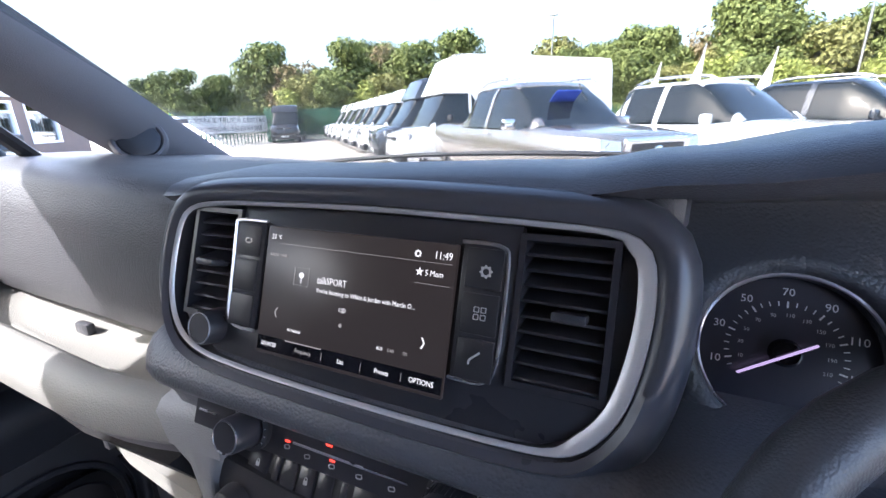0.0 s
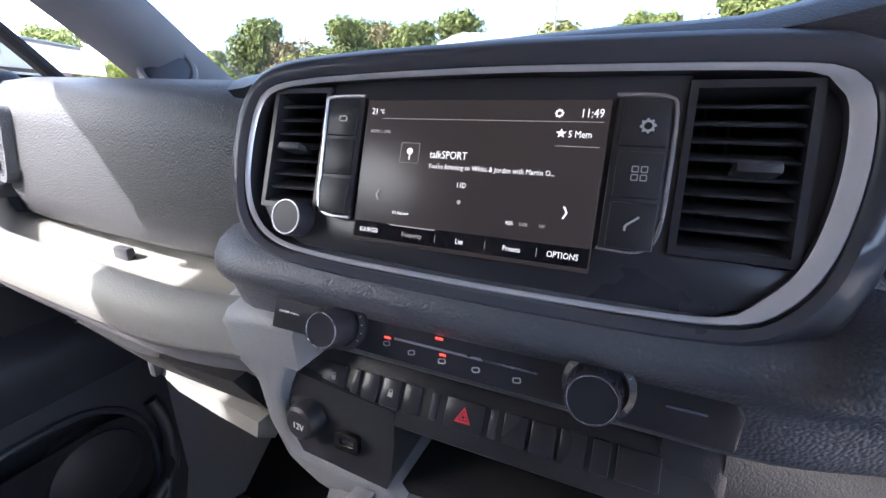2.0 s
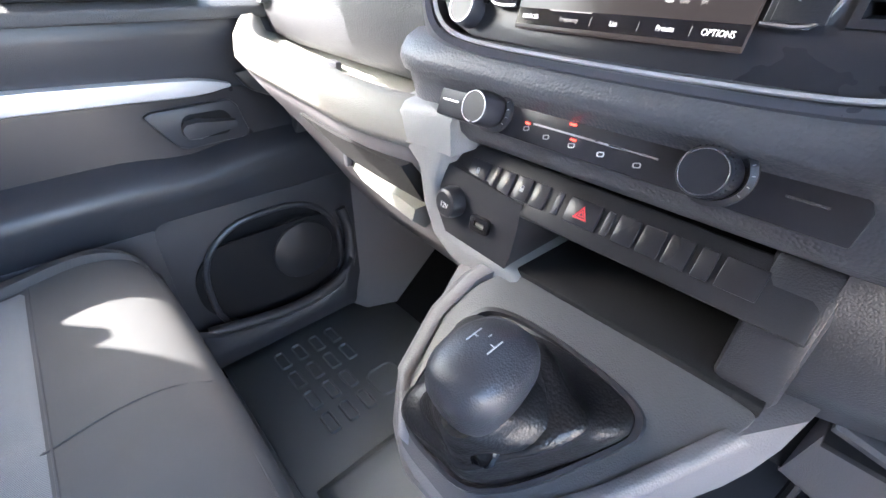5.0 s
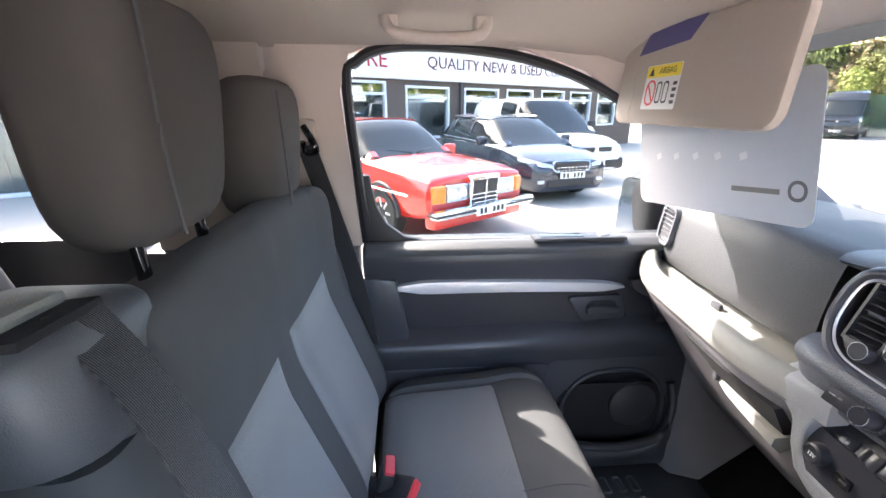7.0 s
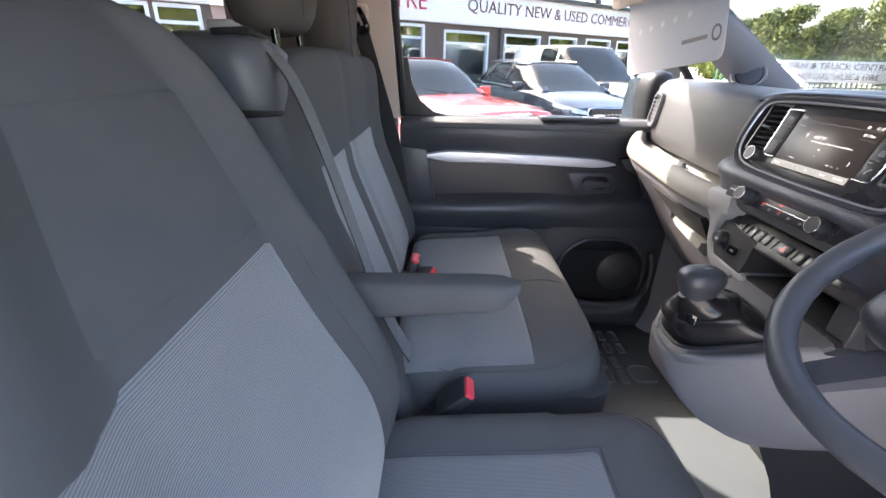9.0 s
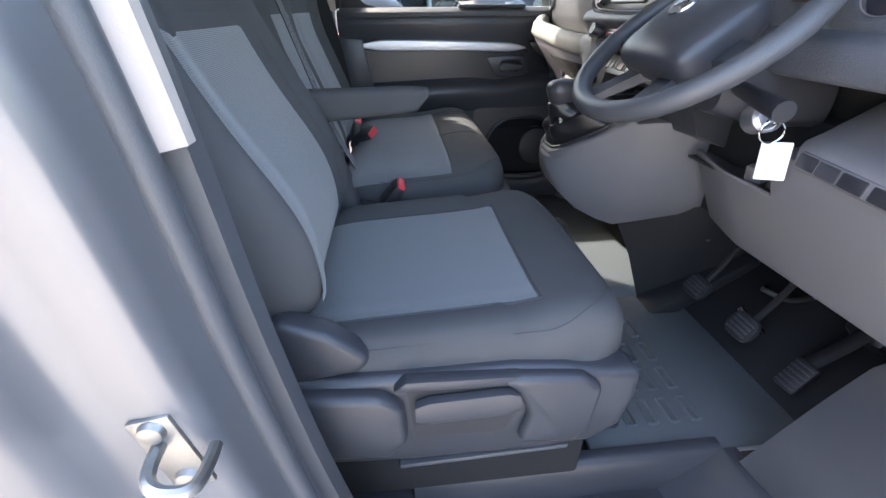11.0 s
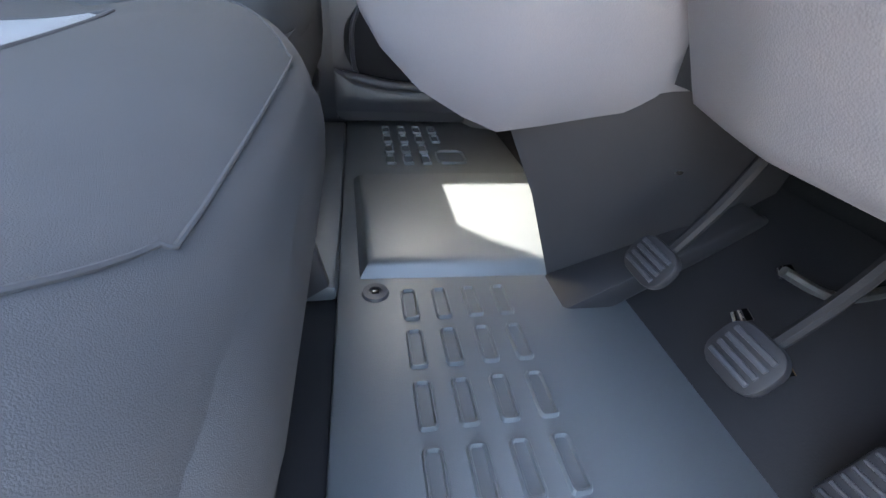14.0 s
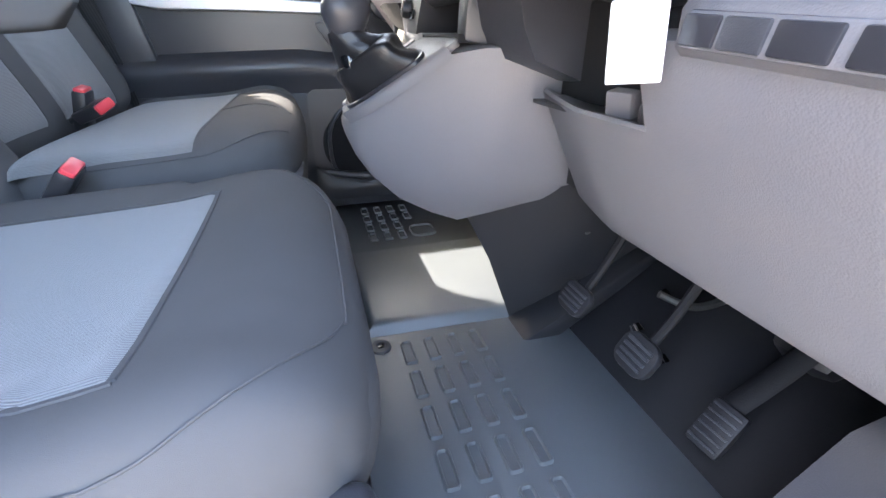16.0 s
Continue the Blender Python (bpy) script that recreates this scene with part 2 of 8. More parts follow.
def tube(points, r, n=10, bm=None, steps=6, closed=False, flat=1.0, up=(0, 0, 1), m=None):
    """A round or flattened bar along a smooth path."""
    path = smooth_path(points + [points[0]] if closed else points, steps) if steps else [Vector(q) for q in points]
    if closed:
        path = path[:-1]
    rings = []
    for i, q in enumerate(path):
        a = path[i - 1] if (i or closed) else q
        b = path[(i + 1) % len(path)] if (i + 1 < len(path) or closed) else q
        d = (b - a).normalized()
        s = d.cross(Vector(up))
        s = s.normalized() if s.length > 1e-4 else d.orthogonal().normalized()
        u = s.cross(d).normalized()
        rr = r(i / max(1, len(path) - 1)) if callable(r) else r
        rings.append([q + s * (rr * math.cos(2 * math.pi * k / n)) + u * (rr * flat * math.sin(2 * math.pi * k / n)) for k in range(n)])
    if closed:
        rings.append(rings[0])
        bm2 = loft(rings, cap=False)
        bmesh.ops.remove_doubles(bm2, verts=bm2.verts, dist=1e-6)
    else:
        bm2 = loft(rings)
    if m is not None:
        bmesh.ops.transform(bm2, matrix=m, verts=bm2.verts)
    return join(bm, bm2)


def revolve(profile, m=None, n=32, bm=None):
    """Turns (radius, height) pairs about the z axis."""
    rings = [[(max(r, 1e-4) * math.cos(2 * math.pi * k / n), max(r, 1e-4) * math.sin(2 * math.pi * k / n), h) for k in range(n)] for r, h in profile]
    return loft(rings, cap=True, bm=bm, m=m)


def rrect(w, h, r, n=5, cx=0.0, cy=0.0):
    """Outline of a rectangle with round corners."""
    r = min(r, w / 2 - 1e-4, h / 2 - 1e-4)
    out = []
    for sx, sy, a0 in ((1, 1, 0), (-1, 1, 90), (-1, -1, 180), (1, -1, 270)):
        for k in range(n + 1):
            a = radians(a0 + 90 * k / n)
            out.append((cx + sx * (w / 2 - r) + r * math.cos(a), cy + sy * (h / 2 - r) + r * math.sin(a)))
    return out


def plate(outline, z0, z1, m=None, r=0.0, bm=None):
    return prism(outline, z0, z1, "z", r, bm, m=m)


def frame_ring(outer, inner, z0, z1, m=None, bm=None, r=0.0):
    """A flat ring between two outlines with the same number of points."""
    bm2 = bmesh.new()
    rows = [[bm2.verts.new((x, y, z)) for x, y in o] for o, z in ((outer, z0), (outer, z1), (inner, z1), (inner, z0))]
    n = len(outer)
    for k in range(4):
        a, b = rows[k], rows[(k + 1) % 4]
        for i in range(n):
            j = (i + 1) % n
            bm2.faces.new((a[i], a[j], b[j], b[i]))
    if m is not None:
        bmesh.ops.transform(bm2, matrix=m, verts=bm2.verts)
    return join(bm, bm2)


def edge_steps(n, h, soft):
    """Positions from -h to h, closer together near the ends."""
    return [h * math.sin(math.pi / 2 * (2 * i / n - 1)) * (1 - soft) + h * (2 * i / n - 1) * soft for i in range(n + 1)]


def pillow(hx, hy, top, low, p=5.0, shape=None, nx=56, ny=48, m=None, bm=None, bend=None, taper=None):
    """A padded block with rounded edges; shape(x, y) adds to its upper side."""
    bm2 = bmesh.new()
    xs, ys = edge_steps(nx, hx, 0.3), edge_steps(ny, hy, 0.3)
    def fall(x, y):
        return (max(0.0, 1 - abs(x / hx) ** p) * max(0.0, 1 - abs(y / hy) ** p)) ** (1 / 2.6)
    up, dn, rims = {}, {}, set()
    for i, x in enumerate(xs):
        for j, y in enumerate(ys):
            f = fall(x, y)
            rim = i in (0, nx) or j in (0, ny)
            up[i, j] = bm2.verts.new((x, y, f * (top + (shape(x, y) if shape else 0))))
            if rim:
                rims.add(up[i, j])
            dn[i, j] = up[i, j] if rim else bm2.verts.new((x, y, -low * f))
    for i in range(nx):
        for j in range(ny):
            bm2.faces.new((up[i, j], up[i + 1, j], up[i + 1, j + 1], up[i, j + 1]))
            q = (dn[i, j], dn[i, j + 1], dn[i + 1, j + 1], dn[i + 1, j])
            if len(set(q)) == 4 and any(v not in rims for v in q):
                bm2.faces.new(q)
    for v in bm2.verts:
        k = 1 - 0.13 * (abs(v.co.x / hx) * abs(v.co.y / hy)) ** 4
        v.co.x, v.co.y = v.co.x * k, v.co.y * k
        v.co.z += bend(v.co.y) if bend else 0
        v.co.x *= taper(v.co.y) if taper else 1
    if m is not None:
        bmesh.ops.transform(bm2, matrix=m, verts=bm2.verts)
    return join(bm, bm2)


def pillow_patch(hx, hy, top, p, shape, x0, x1, y0, y1, lift=0.003, nx=40, ny=40, m=None, bm=None, bend=None):
    """A sewn-in panel that follows the upper side of the same pillow."""
    bm2 = bmesh.new()
    def z(x, y):
        f = (max(0.0, 1 - abs(x / hx) ** p) * max(0.0, 1 - abs(y / hy) ** p)) ** (1 / 2.6)
        return f * (top + (shape(x, y) if shape else 0))
    g = {}
    for i in range(nx + 1):
        for j in range(ny + 1):
            u, v = i / nx, j / ny
            x, y = x0 + (x1 - x0) * u, y0 + (y1 - y0) * v
            e = min(u, 1 - u, v, 1 - v)
            g[i, j] = bm2.verts.new((x, y, z(x, y) + (lift if e > 0 else -0.001) + (bend(y) if bend else 0)))
    for i in range(nx):
        for j in range(ny):
            bm2.faces.new((g[i, j], g[i + 1, j], g[i + 1, j + 1], g[i, j + 1]))
    if m is not None:
        bmesh.ops.transform(bm2, matrix=m, verts=bm2.verts)
    return join(bm, bm2)


def text_mesh(body, size, m, align="LEFT", depth=0.0004, wide=1.0):
    """Raised lettering in the built-in font; reads along x, up along y."""
    cu = bpy.data.curves.new("lettering", "FONT")
    cu.body, cu.size, cu.align_x, cu.align_y, cu.extrude = body, size, align, "CENTER", depth
    cu.resolution_u = 2
    ob = bpy.data.objects.new("lettering", cu)
    me = bpy.data.meshes.new_from_object(ob)
    bm = bmesh.new()
    bm.from_mesh(me)
    bpy.data.objects.remove(ob)
    bpy.data.curves.remove(cu)
    bpy.data.meshes.remove(me)
    bmesh.ops.transform(bm, matrix=m @ Matrix.Diagonal((wide, 1, 1, 1)), verts=bm.verts)
    return bm


def ground_sheet():
    bm = bmesh.new()
    n = 40
    g = {}
    for i in range(n + 1):
        for j in range(n + 1):
            u, v = 2 * i / n - 1, 2 * j / n - 1
            x, y = 400 * u * abs(u), 400 * v * abs(v)
            d = math.hypot(x, y)
            g[i, j] = bm.verts.new((x, y, 0.0 if d < 75 else (d - 75) * 0.012))
    for i in range(n):
        for j in range(n):
            bm.faces.new((g[i, j], g[i + 1, j], g[i + 1, j + 1], g[i, j + 1]))
    return bm


M_TARMAC = material("pale_tarmac", (0.42, 0.385, 0.34), 0.9, grain=0.6, grain_scale=60, vary=0.2, vary_scale=0.35)
solo("ground", ground_sheet(), M_TARMAC, "pale dusty tarmac yard", "ground", kind="structure")

# ---- the van's shell ----
van = thing("van_shell", (0, -0.6, 0.2), "silver panel van shell with beige headliner and open driver's doorway", "van")


# headliner: a padded sheet with an outer roof skin above it
def roof_sheet(lift, y0, y1):
    rows = []
    for k in range(13):
        y = y0 + (y1 - y0) * k / 12
        front = max(0.0, (y + 0.35) / 0.45)
        z = 1.765 + lift - 0.13 * front ** 2
        hw = 0.70 - 0.05 * front
        rows.append([(-hw - 0.02, y, z - 0.055), (-hw + 0.03, y, z - 0.034), (-hw + 0.10, y, z - 0.012), (-0.35, y, z), (0, y, z + 0.01), (0.35, y, z), (hw - 0.10, y, z - 0.012), (hw - 0.03, y, z - 0.045), (hw + 0.02, y, z - 0.10)])
    return rows


def thick_sheet(rows, up):
    return loft([a + [(x, y, z + up) for x, y, z in reversed(a)] for a in rows])


part("headliner", thick_sheet(roof_sheet(0, -2.4, -0.02), 0.02), M_HEADLINER, van, "beige woven headliner")
part("roof_skin", thick_sheet(roof_sheet(0.06, -2.45, 0.1), 0.012), M_PAINT, van, "silver roof")

# floor pan, firewall and rear bulkhead
part("floor_pan", rbox((1.395, 2.9, 0.05), 0.01, at(-0.1125, -1.0, 0.405)), M_CARPET_SHADE, van)
part("rear_floor", rbox((0.225, 1.70, 0.05), 0.01, at(0.6975, -1.60, 0.405)), M_CARPET_SHADE, van)
part("firewall", prism([(0.62, 0.40), (0.66, 0.40), (0.66, 1.30), (0.62, 1.30)], -0.8, 0.8), M_CARPET_SHADE, van, "black firewall behind the pedals")
part("toe_board", prism([(0.22, 0.42), (0.64, 0.755), (0.66, 0.735), (0.24, 0.40)], -0.78, 0.74), M_CARPET_SHADE, van, "dark sloping toe board")
part("bulkhead", rbox((1.6, 0.05, 1.4), 0.01, at(0, -2.42, 1.07)), M_SLATE, van)

# windscreen with black frit, and the pillars that hold it
def pane(pts, t=0.004, nx=1):
    a, b, c, d = [Vector(p) for p in pts]
    n = (b - a).cross(d - a).normalized() * t
    bm = bmesh.new()
    v = [bm.verts.new(p) for p in (a, b, c, d, a + n, b + n, c + n, d + n)]
    for q in ((0, 1, 2, 3), (7, 6, 5, 4), (0, 4, 5, 1), (1, 5, 6, 2), (2, 6, 7, 3), (3, 7, 4, 0)):
        bm.faces.new([v[i] for i in q])
    return bm
ws = part("windscreen", pane([(-0.74, 0.62, 1.30), (0.74, 0.62, 1.30), (0.64, -0.06, 1.665), (-0.64, -0.06, 1.665)]), M_GLASS, van, "windscreen, glass darkened to dim the outside")
ws.visible_shadow = False


def pillar_a(s):
    path = [(s * 0.745, 0.50, 1.30), (s * 0.72, 0.34, 1.40), (s * 0.69, 0.18, 1.505), (s * 0.665, 0.04, 1.595), (s * 0.65, -0.08, 1.66)]
    pts = smooth_path(path, 5)
    rings = []
    for i, q in enumerate(pts):
        k = i / (len(pts) - 1)
        w = 0.05 - 0.012 * k
        d = 0.085 - 0.03 * k
        rings.append([q + Vector(o) for o in ((-s * 0.015, w, 0.01), (s * 0.03, w * 0.9, 0.03), (s * 0.06, 0, 0.02), (s * 0.05, -d, -0.02), (s * 0.01, -d * 1.15, -0.035), (-s * 0.02, -d * 0.5, -0.035), (-s * 0.03, 0.01, -0.015))])
    return loft(rings)
part("a_pillar_trim", pillar_a(-1), M_GREY, van, "grey grained windscreen pillar trim")
part("a_pillar_trim", pillar_a(1), M_GREY, van, "grey grained windscreen pillar trim")
# tweeter cover at the foot of the pillar
part("tweeter_cover", revolve([(0.001, 0.006), (0.026, 0.007), (0.034, 0.004), (0.038, -0.004)], at(-0.690, 0.27, 1.395, 62, 0, 62), 28), M_SLATE, van, "round tweeter grille")
part("tweeter_ring", revolve([(0.036, 0.0), (0.039, 0.006), (0.044, 0.006), (0.048, -0.003)], at(-0.690, 0.27, 1.395, 62, 0, 62), 28), M_GREY, van)


# passenger door with its window
pdoor = thing("passenger_door", (-0.78, -0.35, 0.45), "dark grey passenger door with silver strip, closed", "door")
prof = [(-0.83, 0.42), (-0.772, 0.42), (-0.772, 1.09), (-0.756, 1.14), (-0.745, 1.185), (-0.745, 1.20), (-0.755, 1.232), (-0.80, 1.24), (-0.83, 1.235)]
part("door_panel", prism(prof, -0.79, 0.17, "y", 0.004), M_SLATE, pdoor, "grained dark grey door card")
part("belt_ledge", prism([(-0.83, 1.215), (-0.735, 1.21), (-0.735, 1.228), (-0.76, 1.243), (-0.83, 1.245)], -0.78, 0.06, "y", 0.004), M_PAD, pdoor, "grey ledge below the window")
# silver strip: a flat bar, blunt at the rear and rounded at the handle
rings = []
for k in range(21):
    u = k / 20
    y = -0.70 + 0.645 * u
    h = (0.0215 - 0.006 * u) * min(1.0, (0.35 + 6 * u) if u < 0.11 else 1.0) * (1 - max(0.0, (u - 0.86) / 0.14) ** 2.2 * 0.8)
    z = 1.1155 - 0.0165 * u + 0.004 * math.sin(math.pi * u)
    x = -0.748 - 0.006 * max(0.0, (u - 0.88) / 0.12)
    rings.append([(x - 0.004, y, z + h), (x + 0.004, y, z + h * 0.8), (x + 0.006, y, z), (x + 0.004, y, z - h * 0.8), (x - 0.004, y, z - h), (x - 0.03, y, z - h), (x - 0.03, y, z + h)])
part("silver_strip", loft(rings), M_SILVER, pdoor, "satin silver strip")
# dark armrest pocket under it, closed by a slanted end and a rolled armrest
part("grip_recess", prism([(-0.70, 1.10), (-0.672, 0.95), (0.03, 0.965), (0.06, 1.0), (0.03, 1.09)], -0.771, -0.768, "x"), M_FASCIA, pdoor, "black recessed grip panel")
part("pocket_end", prism([(-0.79, 1.15), (-0.702, 1.14), (-0.694, 1.09), (-0.668, 0.945), (-0.79, 0.93)], -0.775, -0.742, "x", 0.006), M_SLATE, pdoor)
part("pocket_end", prism([(0.17, 1.15), (-0.045, 1.12), (-0.02, 1.085), (0.035, 1.06), (0.062, 1.01), (0.04, 0.95), (0.17, 0.93)], -0.775, -0.744, "x", 0.006), M_SLATE, pdoor)
rings = []
for k in range(25):
    y = -0.79 + 0.96 * k / 24
    zo = 0.022 * (y + 0.67) / 0.69 - 0.014 * math.exp(-((y + 0.16) / 0.07) ** 2)
    b = 0.010 * math.exp(-((y + 0.42) / 0.25) ** 2)
    rings.append([(-0.78, y, 0.985 + zo), (-0.752 + b, y, 0.966 + zo), (-0.735 + b, y, 0.956 + zo), (-0.724 + b, y, 0.942 + zo), (-0.722 + b, y, 0.925 + zo), (-0.730 + b, y, 0.90 + zo), (-0.742, y, 0.87), (-0.748, y, 0.84), (-0.78, y, 0.84)])
part("armrest", loft(rings), M_SLATE, pdoor, "rolled armrest along the door", 60)
hb_ = part("handle_bezel", prism([(-0.212, 1.062), (-0.20, 1.068), (-0.062, 1.072), (-0.05, 1.062), (-0.036, 1.004), (-0.045, 0.996), (-0.155, 0.993), (-0.172, 1.0)], -0.770, -0.757, "x", 0.004), M_SLATE, pdoor, "moulded handle surround")
# thin black plate on the bezel paints the shade behind the lever
part("handle_shade_plate", plate(rrect(0.09, 0.046, 0.02), 0, 0.002, at(-0.758, -0.112, 1.033, 90, 0, 90)), M_CARPET_SHADE, hb_)
part("door_handle", loft([[(-0.757, y, 1.036 + h), (-0.744, y, 1.034 + h * 0.7), (-0.742, y, 1.028), (-0.744, y, 1.022 - h * 0.7), (-0.757, y, 1.02 - h)] for y, h in ((-0.158, 0.0), (-0.150, 0.010), (-0.13, 0.012), (-0.10, 0.006), (-0.07, 0.002), (-0.062, 0.0))]), M_SLATE, pdoor, "grey release lever")
part("lower_card", prism([(-0.79, 0.46), (-0.79, 0.86), (-0.26, 0.86), (-0.26, 0.46)], -0.775, -0.742, "x", 0.004), M_SLATE, pdoor)
part("bin_surround", frame_ring(rrect(0.435, 0.41, 0.03, 8, 0.0, 0.0), rrect(0.315, 0.30, 0.125, 8, 0.0, 0.01), 0.0, 0.035, at(-0.776, -0.047, 0.665, 90, 0, 90)), M_SLATE, pdoor, "dark moulded bin surround")
# flat plate: black colour stands in for the bin's shaded depth
part("bin_shade_plate", plate(rrect(0.37, 0.36, 0.12, 8), 0, 0.003, at(-0.774, -0.045, 0.675, 90, 0, 90)), M_CARPET_SHADE, pdoor, "flat black plate as the shade inside the door bin")
part("bin_lip", tube([(-0.738, -0.045 + a, 0.675 + b) for a, b in rrect(0.325, 0.31, 0.13, 6)], 0.007, 8, steps=1, closed=True, up=(1, 0, 0)), M_SLATE, pdoor)
part("bin_pocket", loft([[(-0.772, y, 0.50), (-0.70, y, 0.50), (-0.690, y, 0.53), (-0.690, y, 0.555 + dz), (-0.70, y, 0.565 + dz), (-0.712, y, 0.555 + dz), (-0.712, y, 0.54), (-0.772, y, 0.53)] for y, dz in ((-0.26, 0.06), (-0.20, 0.02), (-0.10, 0.0), (0.02, 0.0), (0.09, 0.03), (0.125, 0.09))]), M_SLATE, pdoor, "rounded lower edge of the bin", 50)
part("speaker_grille", revolve([(0.001, 0.014), (0.05, 0.013), (0.078, 0.006), (0.085, -0.004)], at(-0.770, 0.015, 0.70, 0, 90, 0), 30), M_DARK, pdoor, "round black speaker grille")
part("window_corner", prism([(-0.80, 1.24), (-0.62, 1.242), (-0.68, 1.256), (-0.725, 1.29), (-0.75, 1.34), (-0.765, 1.42), (-0.80, 1.42)], -0.80, -0.775, "x", 0.003), M_SEAL, pdoor, "black corner of the window frame")
# window switch pod on the ledge
pod = part("switch_pod", rbox((0.05, 0.26, 0.012), 0.005, at(-0.765, -0.20, 1.246)), M_DARK, pdoor, "black window switch pod")
part("window_switch", rbox((0.022, 0.03, 0.014), 0.004, at(-0.765, -0.13, 1.252)), M_SATIN, pod, "silver window switch")
part("pull_slot", rbox((0.03, 0.12, 0.006), 0.002, at(-0.765, -0.25, 1.251)), M_GLOSS, pod)
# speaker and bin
# second black plate, nearer, again painting the bin's inner shade
part("bin_shade_plate", plate(rrect(0.36, 0.20, 0.09, 8), 0, 0.004, at(-0.742, -0.05, 0.685, 90, 0, 90)), M_CARPET_SHADE, pdoor, "flat black plate as the shade inside the door bin")
part("speaker_grille", revolve([(0.001, 0.012), (0.05, 0.011), (0.075, 0.004), (0.08, -0.004)], at(-0.738, 0.02, 0.70, 0, 90, 0), 30), M_DARK, pdoor, "round black speaker grille")
part("bin_lip", tube([(-0.71, -0.24, 0.60), (-0.70, -0.05, 0.575), (-0.705, 0.10, 0.60), (-0.72, 0.14, 0.70), (-0.735, 0.13, 0.78)], 0.014, 10), M_SLATE, pdoor)
# window frame: beige header above, black seal round the glass
opening = [(-0.775, 1.235), (-0.80, 1.62), (-0.775, 1.682), (-0.70, 1.712), (-0.56, 1.714), (-0.40, 1.695), (-0.25, 1.651), (-0.10, 1.578), (0.02, 1.49), (0.13, 1.38), (0.20, 1.29), (0.20, 1.235)]
def side_x(z):
    return -0.79 + 0.06 * max(0.0, z - 1.24) / 0.46
seal = tube([(side_x(z) + 0.012, y, z) for y, z in opening], 0.012, 8, steps=4, closed=True, up=(1, 0, 0))
part("window_seal", seal, M_SEAL, pdoor, "black rubber window seal")
bm = bmesh.new()
vs = [bm.verts.new((side_x(z) - 0.01, y, z)) for y, z in opening]
vs2 = [bm.verts.new((side_x(z) - 0.014, y, z)) for y, z in opening]
bm.faces.new(vs)
bm.faces.new(vs2[::-1])
for i in range(len(vs)):
    bm.faces.new((vs[i], vs[i - 1], vs2[i - 1], vs2[i]))
wp = part("window_pane", bm, M_GLASS, pdoor, "side window, glass darkened to dim the outside")
wp.visible_shadow = False


# side walls above the belt line: trim with the window openings left free
def wall_strip(inner, outer, mat, name, x_off=0.0, t=0.05, label=""):
    """A band between two outlines in the side plane."""
    rings = []
    for (y0, z0), (y1, z1) in zip(inner, outer):
        x0, x1 = side_x(z0) + x_off, side_x(z1) + x_off
        rings.append([(x0, y0, z0), (x1, y1, z1), (x1 - t, y1, z1), (x0 - t, y0, z0)])
    return part(name, loft(rings), mat, van, label)


inner = [(-0.79, 1.235), (-0.815, 1.62), (-0.79, 1.697), (-0.70, 1.730), (-0.56, 1.732), (-0.40, 1.712), (-0.25, 1.668), (-0.10, 1.587), (0.02, 1.507)]
outer = [(-1.0, 1.235), (-1.0, 1.62), (-0.93, 1.74), (-0.72, 1.77), (-0.56, 1.78), (-0.40, 1.78), (-0.25, 1.74), (-0.10, 1.68), (0.0, 1.60)]
wall_strip(inner, outer, M_TRIM, "door_header_trim", 0.02, label="beige trim round the side window")
part("b_pillar_trim", prism([(-0.76, 1.235), (-0.70, 1.74), (-0.80, 1.74), (-0.84, 1.235)], -1.30, -0.98, "y", 0.006), M_TRIM, van, "beige centre pillar trim")
part("b_pillar_lower", prism([(-0.735, 0.45), (-0.745, 1.235), (-0.84, 1.235), (-0.84, 0.45)], -1.36, -0.80, "y", 0.006), M_SLATE, van, "dark lower pillar trim")
part("pillar_head", prism([(-1.03, 1.58), (-0.97, 1.58), (-0.90, 1.71), (-0.90, 1.79), (-1.03, 1.79)], -0.785, -0.737, "x", 0.004), M_TRIM, van, "beige trim at the pillar's head")
# rear side: cloth-trimmed wall with a window
part("rear_wall_low", prism([(-0.74, 0.45), (-0.76, 1.27), (-0.84, 1.27), (-0.84, 0.45)], -2.42, -1.36, "y", 0.004), M_SLATE, van)
part("rear_wall_top", prism([(-0.715, 1.665), (-0.70, 1.75), (-0.80, 1.75), (-0.80, 1.665)], -2.42, -1.30, "y", 0.004), M_TRIM, van)
part("rear_window_rail", prism([(-0.70, 1.655), (-0.69, 1.675), (-0.79, 1.675), (-0.79, 1.655)], -2.42, -1.30, "y", 0.003), M_SEAL, van)
rw = part("rear_side_window", pane([(-0.80, -2.42, 1.27), (-0.80, -1.36, 1.27), (-0.76, -1.36, 1.665), (-0.76, -2.42, 1.665)]), M_GLASS, van, "rear side window, glass darkened to dim the outside")
rw.visible_shadow = False
part("rear_pillar", prism([(-0.75, 1.235), (-0.70, 1.70), (-0.80, 1.70), (-0.84, 1.235)], -2.42, -2.05, "y", 0.006), M_TRIM, van)

# driver's side: rear wall, B pillar with paint, seal and striker
part("rear_wall_driver", prism([(0.75, 0.45), (0.70, 1.75), (0.80, 1.75), (0.86, 1.2), (0.86, 0.45)], -2.42, -1.02, "y", 0.006), M_SLATE, van)
part("driver_header", prism([(-0.98, 1.60), (-0.93, 1.74), (-0.5, 1.79), (0.0, 1.66), (0.0, 1.60), (-0.3, 1.71), (-0.75, 1.69)], 0.66, 0.74, "x", 0.01), M_TRIM, van, "beige trim over the driver's doorway")


